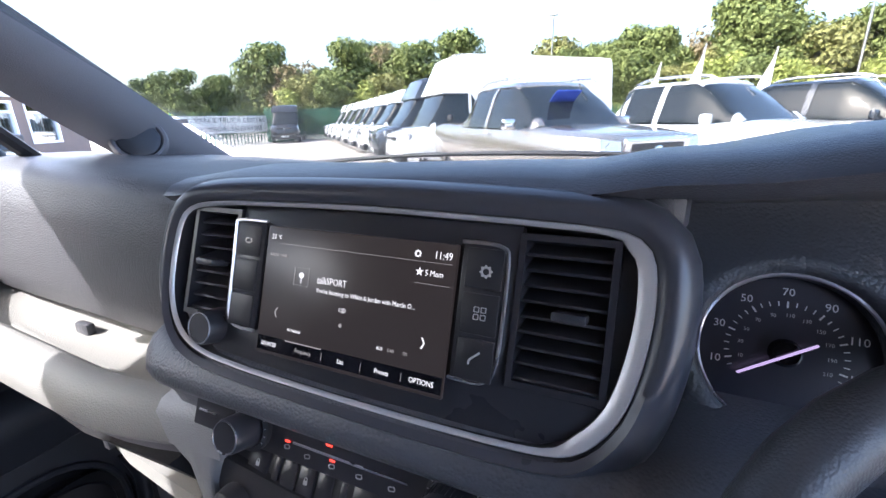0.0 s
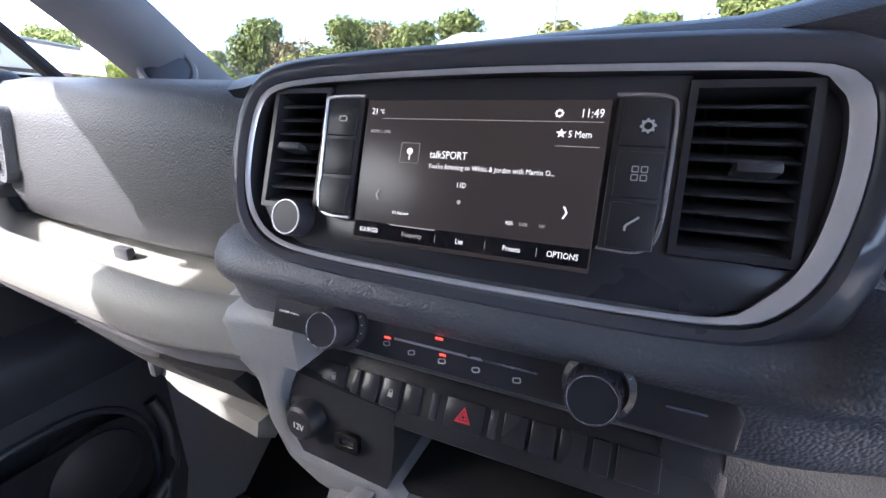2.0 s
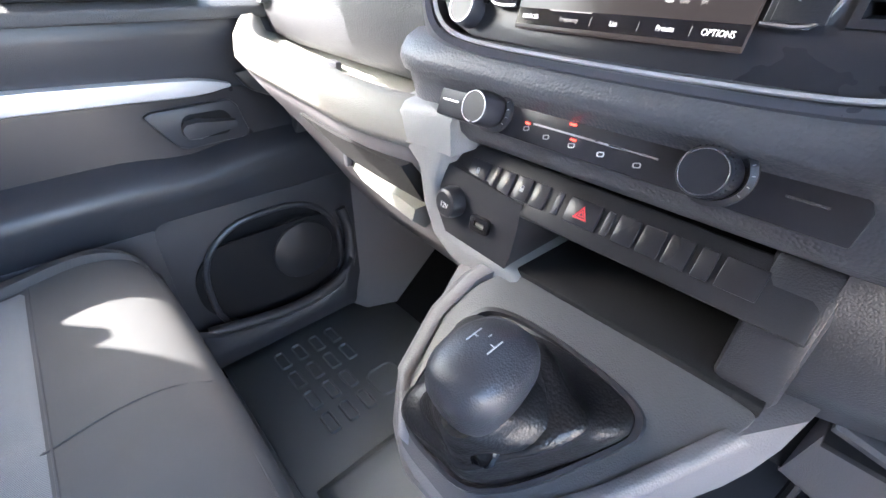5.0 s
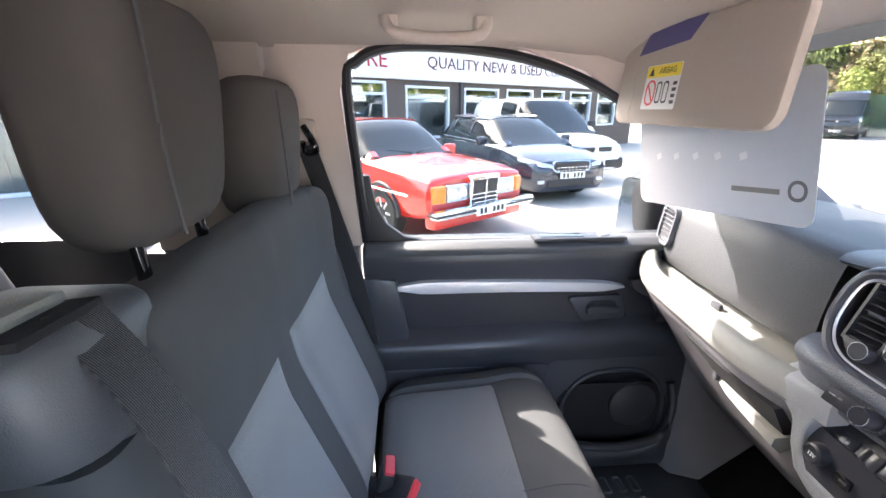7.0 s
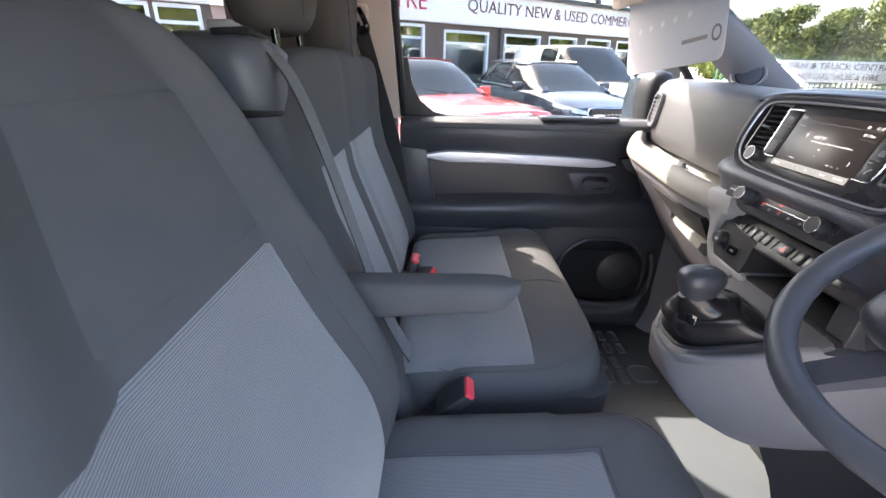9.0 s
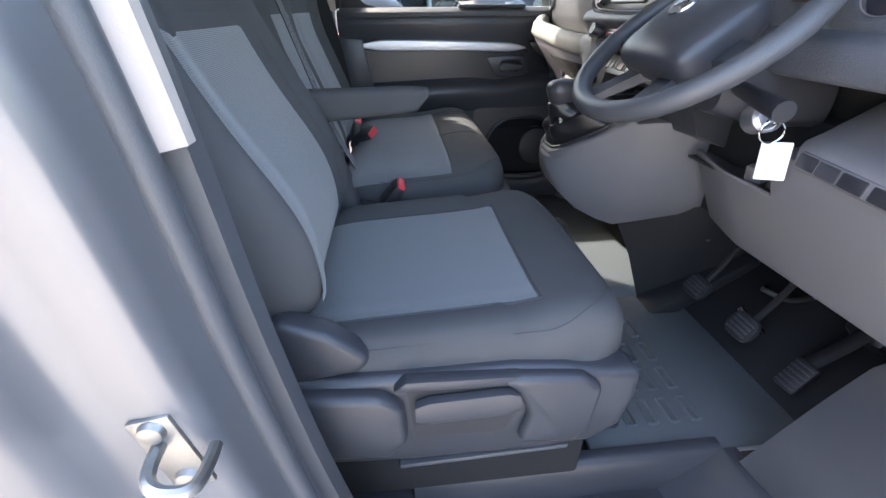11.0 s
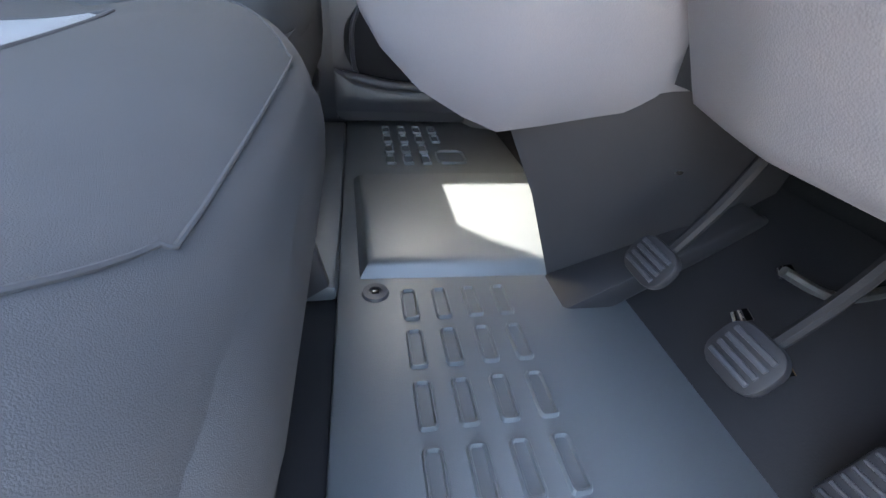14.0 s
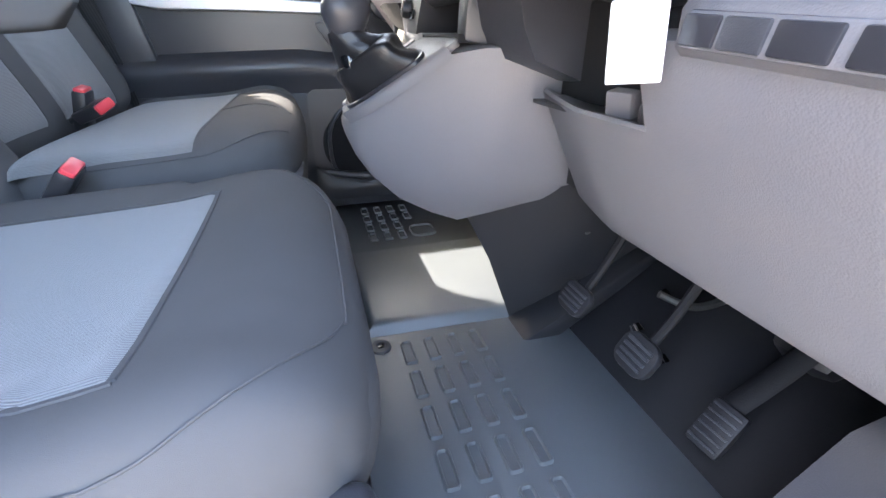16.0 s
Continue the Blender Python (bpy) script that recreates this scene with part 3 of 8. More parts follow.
def pillar_strip(pts, w_in, w_out, x_in, x_out, mat, name, label="", deep=0.03):
    """A band that follows the doorway's edge; offsets run backwards from it."""
    rings = []
    for y, z, ny, nz in pts:
        rings.append([(x_in, y + ny * w_in, z + nz * w_in), (x_out, y + ny * w_out, z + nz * w_out), (x_out - deep, y + ny * w_out, z + nz * w_out), (x_in - deep, y + ny * w_in, z + nz * w_in)])
    return part(name, loft(rings), mat, van, label)


def doorway(step=5):
    """The edge of the driver's doorway: down the B pillar, along the sill, up the A pillar, with its outward normals."""
    line = [(-0.86, 1.68), (-0.80, 1.40), (-0.772, 1.20), (-0.75, 0.95), (-0.715, 0.70), (-0.67, 0.52), (-0.57, 0.40), (-0.38, 0.355), (-0.15, 0.345), (0.02, 0.37), (0.10, 0.46), (0.15, 0.62), (0.185, 0.80), (0.20, 1.0), (0.22, 1.20), (0.26, 1.32)]
    pts = smooth_path([(0, y, z) for y, z in line], step)
    out = []
    for i, p in enumerate(pts):
        d = (pts[min(i + 1, len(pts) - 1)] - pts[max(i - 1, 0)]).normalized()
        out.append((p.y, p.z, d.z, -d.y))
    return out


DOORWAY = doorway()
# normals: (dz, -dy) points out of the opening
def aperture(profile, back=0.025):
    """A pressed panel that runs round the doorway: profile gives (distance outwards from the edge, x)."""
    rings = []
    for y, z, ny, nz in DOORWAY:
        rings.append([(x, y + ny * n, z + nz * n) for n, x in profile] + [(x - back, y + ny * n, z + nz * n) for n, x in reversed(profile)])
    return loft(rings)
part("door_aperture", aperture([(-0.004, 0.785), (0.0, 0.80), (0.005, 0.825), (0.010, 0.842), (0.018, 0.849), (0.030, 0.850), (0.055, 0.848), (0.068, 0.850), (0.078, 0.858), (0.086, 0.872), (0.094, 0.886), (0.106, 0.896), (0.122, 0.902), (0.15, 0.906), (0.20, 0.908), (0.206, 0.902), (0.208, 0.885)]), M_PAINT, van, "silver painted pressed door aperture", 50)
part("door_gap", aperture([(0.206, 0.882), (0.222, 0.882)], 0.01), M_SEAL, van, "black gap behind the pillar")
part("body_side", aperture([(0.222, 0.885), (0.224, 0.902), (0.23, 0.909), (0.30, 0.908)]), M_PAINT, van, "silver body side")
# black rubber given a greyer material, so its colour carries the daylight
part("door_seal", tube([(0.79, y - ny * 0.004, z - nz * 0.004) for y, z, ny, nz in DOORWAY], 0.012, 10, steps=0, up=(1, 0, 0)), M_PILLAR, van, "black rubber door seal, coloured grey for the light on it")
# inner trims along the B pillar
bp = [q for q in DOORWAY if q[0] < -0.6]
pillar_strip([q for q in bp if q[1] > 1.13], -0.027, 0.004, 0.768, 0.79, M_TRIM, "b_pillar_upper_trim", "beige upper pillar trim", 0.014)
pillar_strip([q for q in bp if q[1] <= 1.4], -0.020, 0.08, 0.757, 0.786, M_PILLAR, "b_pillar_lower_trim", "dark lower pillar trim")
sk = part("striker_plate", rbox((0.006, 0.035, 0.085), 0.003, at(0.850, -0.785, 0.93, 10, 0, 0)), M_STEEL, van, "zinc striker plate with loop")
part("striker_loop", tube([(0.848, -0.790, 0.945), (0.882, -0.785, 0.946), (0.893, -0.770, 0.943), (0.886, -0.752, 0.938), (0.848, -0.752, 0.932)], 0.0055, 8), M_STEEL, sk)
for dz in (-0.028, 0.03):
    part("bolt", revolve([(0.001, 0.006), (0.009, 0.005), (0.011, 0)], at(0.853, -0.785 - dz * 0.18, 0.93 + dz, 0, 90, 0), 12), M_STEEL, sk)

# door sill step on the driver's side
step_t = thing("sill_step", (0.7, -0.28, 0.36), "dark moulded plastic step well in the driver's doorway", "step")
part("step_floor", rbox((0.22, 0.66, 0.02), 0.006, at(0.715, -0.285, 0.365)), M_SLATE, step_t)
part("step_riser", prism([(0.588, 0.36), (0.622, 0.36), (0.612, 0.440), (0.606, 0.456), (0.596, 0.462), (0.575, 0.462), (0.575, 0.44)], -0.60, 0.03, "y", 0.005), M_SLATE, step_t, "raised edge of the step")
part("step_end", prism([(-0.125, 0.368), (-0.10, 0.374), (-0.06, 0.40), (0.0, 0.446), (0.028, 0.458), (0.06, 0.458), (0.06, 0.36)], 0.60, 0.80, "x", 0.005), M_SLATE, step_t)
part("step_back", prism([(-0.555, 0.368), (-0.58, 0.38), (-0.605, 0.43), (-0.625, 0.442), (-0.72, 0.45), (-0.72, 0.36)], 0.585, 0.79, "x", 0.006), M_SLATE, step_t)
for i in range(4):
    for j in range(8):
        x, y = 0.655 + 0.034 * i, -0.432 + 0.0415 * j
        if (i, j) in ((0, 0), (3, 7), (3, 6)):
            continue
        bm = frame_ring(rrect(0.031, 0.0385, 0.006, 2), rrect(0.0265, 0.034, 0.005, 2), 0.374, 0.3835, at(x, y, 0))
        part("tread_square", bm, M_SLATE, step_t)
part("kick_panel", loft([[(0.795, 0.062, 0.452), (0.70, 0.050, 0.460), (0.638, 0.036, 0.466), (0.622, 0.045, 0.44), (0.80, 0.08, 0.43)], [(0.797, 0.090, 0.53), (0.71, 0.085, 0.545), (0.642, 0.080, 0.55), (0.625, 0.10, 0.44), (0.80, 0.12, 0.44)], [(0.798, 0.120, 0.64), (0.72, 0.125, 0.645), (0.648, 0.130, 0.645), (0.632, 0.16, 0.47), (0.80, 0.16, 0.46)], [(0.798, 0.140, 0.74), (0.73, 0.158, 0.735), (0.652, 0.175, 0.715), (0.64, 0.22, 0.52), (0.80, 0.22, 0.5)], [(0.798, 0.16, 0.80), (0.74, 0.20, 0.78), (0.66, 0.25, 0.75), (0.65, 0.30, 0.56), (0.80, 0.28, 0.5)]]), M_SLATE, van, "dark grained kick panel", 50)

# the driver's own door, swung wide open ahead of the doorway
ddoor = thing("driver_door", (0.9, 0.22, 0.35), "silver driver's door swung open, with black speaker pod", "door")
RD = at(0.905, 0.25, 0, 0, 0, 74)
part("door_shell", rbox((0.05, 1.02, 0.86), 0.02, RD @ at(0.05, -0.50, 0.80)), M_PAINT, ddoor, "silver door edge and inner frame")
part("door_card", rbox((0.045, 0.90, 0.80), 0.02, RD @ at(0.01, -0.53, 0.80)), M_SLATE, ddoor, "dark door card")
part("speaker_pod", revolve([(0.001, 0.088), (0.080, 0.088), (0.084, 0.094), (0.104, 0.092), (0.110, 0.108), (0.126, 0.114), (0.142, 0.102), (0.150, 0.06), (0.156, 0.0)], RD @ at(-0.01, -0.15, 0.585, 0, -90, 0), 44), M_SLATE, ddoor, "round black speaker pod")
part("speaker_grille", revolve([(0.001, 0.004), (0.070, 0.003), (0.078, 0.0)], RD @ at(-0.096, -0.15, 0.585, 0, -90, 0), 36), M_CARPET_SHADE, ddoor, "black speaker grille")
part("check_strap", rbox((0.012, 0.14, 0.022), 0.004, at(0.865, 0.205, 0.745, 0, 8, -62)), M_SEAL, ddoor, "black door check strap")
part("check_bolt", revolve([(0.001, 0.012), (0.010, 0.011), (0.012, 0)], at(0.822, 0.19, 0.765, 0, 60, 0), 10), M_STEEL, ddoor)
part("hinge", rbox((0.05, 0.07, 0.06), 0.01, at(0.872, 0.24, 0.66)), M_PAINT, ddoor, "painted door hinge")

part("rear_quarter", prism([(-1.02, 0.25), (-1.04, 1.2), (-1.08, 1.78), (-2.45, 1.78), (-2.45, 0.25)], 0.872, 0.900, "x", 0.004), M_PAINT, van, "silver rear body side")
part("footwell_side", prism([(0.15, 0.40), (0.15, 1.22), (0.66, 1.32), (0.66, 0.40)], -0.835, -0.79, "x", 0.004), M_SLATE, van, "dark footwell side")
part("footwell_side", prism([(0.24, 0.40), (0.24, 1.22), (0.66, 1.32), (0.66, 0.40)], 0.78, 0.80, "x", 0.004), M_SLATE, van, "dark footwell side")
part("footwell_corner", loft([[(-0.79, 0.12, 0.455), (-0.70, 0.16, 0.455), (-0.60, 0.40, 0.455), (-0.79, 0.45, 0.455)], [(-0.79, 0.12, 0.62), (-0.745, 0.18, 0.60), (-0.66, 0.42, 0.60), (-0.79, 0.45, 0.62)], [(-0.79, 0.12, 0.90), (-0.775, 0.18, 0.90), (-0.72, 0.42, 0.90), (-0.79, 0.45, 0.9)]]), M_GREY, van, "grey footwell corner")

# ---- dashboard ----
dash = thing("dashboard", (0, 0.3, 0.9), "dark grained plastic dashboard with pale grey storage ledge", "dashboard")
PM = Matrix.Translation((0, 0, 1.34)) @ Matrix.Rotation(radians(90 - 20.3), 4, "X")   # local x right, y up the panel, z towards the seats
def pp(x, z):
    """Panel coordinates of a point of the panel given by x and height."""
    return (x, (z - 1.34) / math.cos(radians(20.3)))


def xsec(profile, xs, bend):
    """A dashboard section: (y, z) profile carried along x and shifted by bend(x)."""
    rings = []
    for x in xs:
        dy, dz = bend(x)
        rings.append([(x, y + dy, z + dz) for y, z in profile])
    return loft(rings)


# passenger pad
pad_prof = [(0.62, 1.30), (0.40, 1.345), (0.20, 1.36), (0.10, 1.362), (0.065, 1.355), (0.045, 1.338), (0.035, 1.30), (0.028, 1.25), (0.026, 1.21), (0.034, 1.175), (0.055, 1.158), (0.10, 1.15), (0.62, 1.10)]
part("passenger_pad", xsec(pad_prof, [-0.80 + 0.532 * k / 12 for k in range(13)], lambda x: (0.02 * max(0, (-x - 0.68) / 0.12) ** 2, 0.015 * (-x - 0.27) / 0.5)), M_PAD, dash, "grained grey passenger pad", 50)
# one continuous top: hump over the centre panel, rising into the instrument hood
def mixk(x, keys):
    for (x0, v0), (x1, v1) in zip(keys, keys[1:]):
        if x <= x1:
            t = min(1.0, max(0.0, (x - x0) / (x1 - x0)))
            t = t * t * (3 - 2 * t)
            return v0 + (v1 - v0) * t
    return keys[-1][1]
rings = []
for k in range(43):
    x = -0.272 + 1.05 * k / 42
    top = mixk(x, ((-0.272, 1.366), (-0.16, 1.380), (0.12, 1.388), (0.20, 1.400), (0.30, 1.416), (0.52, 1.416), (0.66, 1.395), (0.78, 1.35)))
    rear = mixk(x, ((-0.272, 0.03), (-0.20, 0.018), (0.10, 0.016), (0.18, 0.008), (0.30, -0.02), (0.55, -0.02), (0.66, 0.01), (0.78, 0.06)))
    under = mixk(x, ((-0.272, 1.345), (0.10, 1.366), (0.20, 1.376), (0.30, 1.392), (0.52, 1.392), (0.62, 1.366), (0.78, 1.30)))
    rings.append([(x, 0.62, 1.29), (x, 0.36, top - 0.03), (x, 0.18, top - 0.008), (x, rear + 0.07, top), (x, rear + 0.03, top - 0.001), (x, rear + 0.010, top - 0.006), (x, rear, top - 0.015), (x, rear + 0.001, (top + under) / 2 - 0.004), (x, rear + 0.008, under), (x, rear + 0.06, under - 0.006), (x, 0.62, 1.2)])
part("dashboard_top", loft(rings), M_TOP, dash, "dark grained dashboard top and instrument hood", 55)

part("scuttle_strip", tube([(-0.62, 0.58, 1.318), (-0.3, 0.60, 1.342), (0.0, 0.605, 1.350), (0.3, 0.60, 1.346), (0.6, 0.58, 1.33)], 0.008, 8, flat=0.6), M_SEAL, dash, "black strip at the foot of the windscreen")
# frame round the centre panel: outer swage, satin ring, inner fascia
outer0 = [pp(*q) for q in ((0.1745, 1.3505), (0.164, 1.3555), (0.122, 1.3572), (0.065, 1.358), (0.0, 1.3588), (-0.09, 1.3572), (-0.155, 1.3545), (-0.188, 1.350), (-0.199, 1.337), (-0.2015, 1.305), (-0.199, 1.276), (-0.186, 1.252), (-0.162, 1.238), (-0.118, 1.2335), (-0.046, 1.232), (0.035, 1.2315), (0.10, 1.2325), (0.135, 1.2345), (0.152, 1.239), (0.168, 1.256), (0.1755, 1.275), (0.180, 1.299), (0.1815, 1.32), (0.180, 1.342))]
def closed_smooth(poly, steps=5):
    p = [Vector((x, y, 0)) for x, y in poly]
    n = len(p)
    out = []
    for i in range(n):
        a, b, c, d = p[i - 1], p[i], p[(i + 1) % n], p[(i + 2) % n]
        for k in range(steps):
            t = k / steps
            q = 0.5 * ((2 * b) + (c - a) * t + (2 * a - 5 * b + 4 * c - d) * t * t + (3 * b - a - 3 * c + d) * t ** 3)
            out.append((q.x, q.y))
    return out
def grow(poly, d):
    n = len(poly)
    out = []
    for i in range(n):
        a, b = Vector(poly[i - 1]), Vector(poly[(i + 1) % n])
        t = (b - a).normalized()
        out.append((poly[i][0] + t.y * d, poly[i][1] - t.x * d))
    return out
def even(poly, n):
    """The same closed outline with its corners cut smooth and its points evenly spaced."""
    p = [Vector((x, y)) for x, y in poly]
    for _ in range(3):
        p = [q for i in range(len(p)) for q in (p[i - 1] * 0.25 + p[i] * 0.75, p[i] * 0.75 + p[(i + 1) % len(p)] * 0.25)]
    seg = [(p[(i + 1) % len(p)] - p[i]).length for i in range(len(p))]
    step, out, acc = sum(seg) / n, [], 0.0
    for i, l in enumerate(seg):
        while acc < l:
            q = p[i].lerp(p[(i + 1) % len(p)], acc / l)
            out.append((q.x, q.y))
            acc += step
        acc -= l
    return out[:n]
ring0 = even(outer0, 120)
area = sum(ring0[i - 1][0] * ring0[i][1] - ring0[i][0] * ring0[i - 1][1] for i in range(len(ring0)))
SG = 1 if area > 0 else -1
def off(d):
    return grow(ring0, d * SG)
part("ring_bed", loft([[(x, y, 0.004) for x, y in off(0.003)], [(x, y, 0.002) for x, y in off(0.0)], [(x, y, -0.03) for x, y in off(-0.001)]], cap=False, m=PM), M_FASCIA, dash)
part("shoulder", rbox((0.05, 0.05, 0.04), 0.012, at(0.176, 0.082, 1.358)), M_TOP, dash)
def ring_inner():
    """The ring is a thin line above and to the left, a broad band at the driver's end."""
    o, i = off(0.0015), off(-0.0015)
    out = []
    for (ax, ay), (bx, by) in zip(o, i):
        u = min(1.0, max(0.0, ((ax - bx) / 0.003 - 0.05) / 0.6)) if ax > 0 else 0.0
        k = 1.0 + 1.9 * u * u * (3 - 2 * u)
        out.append((ax + (bx - ax) * k, ay + (by - ay) * k))
    return out
ri = ring_inner()
part("satin_ring", loft([[(x, y, -0.004) for x, y in off(0.0022)], [(x, y, 0.0040) for x, y in off(0.0020)], [(x, y, 0.0052) for x, y in off(0.0012)], [(a * 0.4 + x * 0.6, b * 0.4 + y * 0.6, 0.0044) for (a, b), (x, y) in zip(off(0.0012), ri)], [(x, y, 0.0022) for x, y in ri]], cap=False, m=PM), M_SILVER, dash, "satin silver ring round the panel", 50)
part("ring_wall", loft([[(x, y, 0.0022) for x, y in ri], [(x, y, -0.03) for x, y in ri]], cap=False, m=PM), M_FASCIA, dash)
FC = (-0.012, pp(0, 1.2925)[1])
def face_ring(d, back):
    """The moulded face follows the ring, squarer towards its edge, and drops back all round."""
    out = []
    for x, y in off(d):
        dx, dy = x - FC[0], y - FC[1]
        low = max(0.0, -dy / 0.09)
        out.append((x, y - 0.012 * low * d / 0.03, -back + (0.004 if d < 0.01 else -0.010) * low))
    return out
part("dash_face", loft([face_ring(0.003, -0.004), face_ring(0.007, -0.0075), face_ring(0.013, -0.0075), face_ring(0.019, -0.003), face_ring(0.0235, 0.005), face_ring(0.026, 0.016), face_ring(0.028, 0.05)], cap=False, m=PM), M_SOFT, dash, "smooth dark face round the panel", 60)
part("fascia", plate(off(-0.006), -0.09, -0.086, PM), M_FASCIA, dash)


def vent(x0, x1, z0, z1, slats, parent, tab_x):
    v = part("air_vent", frame_ring([pp(*q) for q in ((x0 - 0.004, z0 - 0.004), (x1 + 0.004, z0 - 0.004), (x1 + 0.004, z1 + 0.004), (x0 - 0.004, z1 + 0.004))], [pp(*q) for q in ((x0, z0), (x1, z0), (x1, z1), (x0, z1))], -0.06, 0.0, PM), M_FASCIA, parent, "black slatted air vent")
    bm = rbox((x1 - x0, (z1 - z0) * 1.06, 0.003), 0, PM @ at((x0 + x1) / 2, pp(0, (z0 + z1) / 2)[1], -0.058))
    part("back", bm, M_CARPET_SHADE, v)
    for k in range(slats):
        y = pp(0, z0 + (z1 - z0) * (k + 0.5) / slats)[1]
        part("slat", rbox((x1 - x0, 0.0022, 0.022), 0.0008, PM @ at((x0 + x1) / 2, y, -0.014, 22, 0, 0), 1), M_FASCIA, v)
    for k in range(4):
        part("vane", rbox((0.0022, (z1 - z0) * 1.04, 0.02), 0.0006, PM @ at(x0 + (x1 - x0) * (k + 0.5) / 4, pp(0, (z0 + z1) / 2)[1], -0.04, 0, 12, 0), 1), M_FASCIA, v)
    part("tab", rbox((0.020, 0.006, 0.018), 0.002, PM @ at(tab_x, pp(0, (z0 + z1) / 2)[1], 0.0)), M_SLATE, v, "grey direction tab")
    return v


vent(-0.181, -0.134, 1.267, 1.347, 8, dash, -0.157)
vent(0.110, 0.160, 1.268, 1.348, 9, dash, 0.140)
# inner fascia plates: left of the screen, right, under
part("fascia_plate", plate([pp(*q) for q in ((-0.129, 1.357), (0.107, 1.356), (0.107, 1.265), (0.164, 1.263), (0.156, 1.247), (0.13, 1.236), (0.0, 1.234), (-0.14, 1.239), (-0.172, 1.250), (-0.185, 1.264), (-0.130, 1.264))], -0.012, -0.002, PM, 0.0015), M_FASCIA, dash, "satin black fascia")
part("fascia_strip", plate([pp(*q) for q in ((0.166, 1.352), (0.175, 1.345), (0.176, 1.29), (0.164, 1.25), (0.160, 1.264))], -0.02, -0.004, PM), M_FASCIA, dash)

# infotainment unit
info = thing("infotainment_unit", (0, 0, 1.30), "black touchscreen radio unit with satin edged button panels", "car radio")
scr = part("screen", plate([pp(*q) for q in ((-0.094, 1.341), (0.068, 1.341), (0.068, 1.248), (-0.092, 1.248))], 0.0, 0.004, PM, 0.001), M_SCREEN, info, "lit dark brown radio screen")
def button_panel(outline):
    return part("button_panel", plate([pp(*q) for q in outline], -0.002, 0.003, PM, 0.001), M_FASCIA, info)
lp = button_panel([(-0.130, 1.343), (-0.097, 1.343), (-0.097, 1.262), (-0.118, 1.262), (-0.127, 1.272)])
rp = button_panel([(0.071, 1.343), (0.096, 1.343), (0.1005, 1.336), (0.100, 1.275), (0.092, 1.262), (0.071, 1.262)])
def wire(pts, parent, r=0.0013):
    part("satin_edge", tube([PM @ Vector((*pp(x, z), 0.003)) for x, z in pts], r, 6, steps=3, up=(0, -1, 0.3)), M_SATIN, parent, "satin silver edge")
wire([(-0.097, 1.3435), (-0.113, 1.3435), (-0.1285, 1.3425), (-0.130, 1.336), (-0.128, 1.30), (-0.1265, 1.272), (-0.118, 1.2625), (-0.097, 1.262)], lp)
wire([(0.070, 1.3435), (0.085, 1.3435), (0.097, 1.342), (0.101, 1.335), (0.1015, 1.30), (0.1, 1.273), (0.092, 1.2625), (0.070, 1.2625)], rp)
for k in range(3):
    z = 1.3285 - 0.0265 * k
    part("button", rbox((0.024, 0.0255, 0.003), 0.0008, PM @ at(-0.113, pp(0, z)[1], 0.003)), M_DARK, lp)
    part("button", rbox((0.024, 0.0255, 0.003), 0.0008, PM @ at(0.0865, pp(0, z)[1], 0.003)), M_DARK, rp)


def icon_gear(x, z, s, n=8):
    pts = []
    for k in range(n * 4):
        a = 2 * math.pi * k / (n * 4)
        r = s * (1.0 if k % 4 < 2 else 0.78)
        pts.append((r * math.cos(a), r * math.sin(a)))
    inn = [(0.5 * s * math.cos(2 * math.pi * k / (n * 4)), 0.5 * s * math.sin(2 * math.pi * k / (n * 4))) for k in range(n * 4)]
    return frame_ring(pts, inn, 0, 0.0004, PM @ at(*pp(x, z), 0.0046))


M_ICON = material("grey_print", (0.5, 0.5, 0.5), 0.6)
part("gear_icon", icon_gear(0.088, 1.327, 0.0042), M_ICON, rp)
for dx in (-1, 1):
    for dy in (-1, 1):
        part("tile_icon", frame_ring(rrect(0.0036, 0.0036, 0.0004, 1), rrect(0.0026, 0.0026, 0.0003, 1), 0, 0.0004, PM @ at(0.087 + dx * 0.0023, pp(0, 1.3025)[1] + dy * 0.0023, 0.0046)), M_ICON, rp)
part("phone_icon", tube([PM @ Vector((0.087 + dx, pp(0, 1.2765)[1] + dy, 0.005)) for dx, dy in ((-0.0035, -0.004), (-0.003, -0.001), (0.0, 0.0015), (0.003, 0.004))], 0.0007, 5, steps=3), M_ICON, rp)
part("car_icon", frame_ring(rrect(0.007, 0.0042, 0.0015, 2), rrect(0.0056, 0.003, 0.001, 2), 0, 0.0003, PM @ at(-0.113, pp(0, 1.328)[1], 0.0046)), M_LITDIM, lp)


def say(body, x, z, size, mat=None, align="LEFT", parent=None, name="lettering", wide=0.82):
    t = part(name, text_mesh(body, size, PM @ at(*pp(x, z), 0.0046), align, 0.0001, wide), mat or M_LIT, parent or scr)
    return t


def line(x0, z0, x1, z1, w, mat, name="screen_line"):
    a, b = Vector(pp(x0, z0)), Vector(pp(x1, z1))
    c, d = (a + b) / 2, b - a
    part(name, rbox((d.length, w, 0.0002), 0, PM @ at(c.x, c.y, 0.0045) @ Matrix.Rotation(math.atan2(d.y, d.x), 4, "Z")), mat, scr)


say("21", -0.089, 1.333, 0.0062)
say("°C", -0.0825, 1.333, 0.0042)
say("11:49", 0.065, 1.333, 0.0072, align="RIGHT")
part("settings_icon", icon_gear(0.040, 1.333, 0.0026), M_LIT, scr)
line(-0.080, 1.3285, 0.065, 1.3285, 0.0003, M_LITDIM)
say("RADIO . DAB", -0.088, 1.320, 0.0034, M_LITDIM)
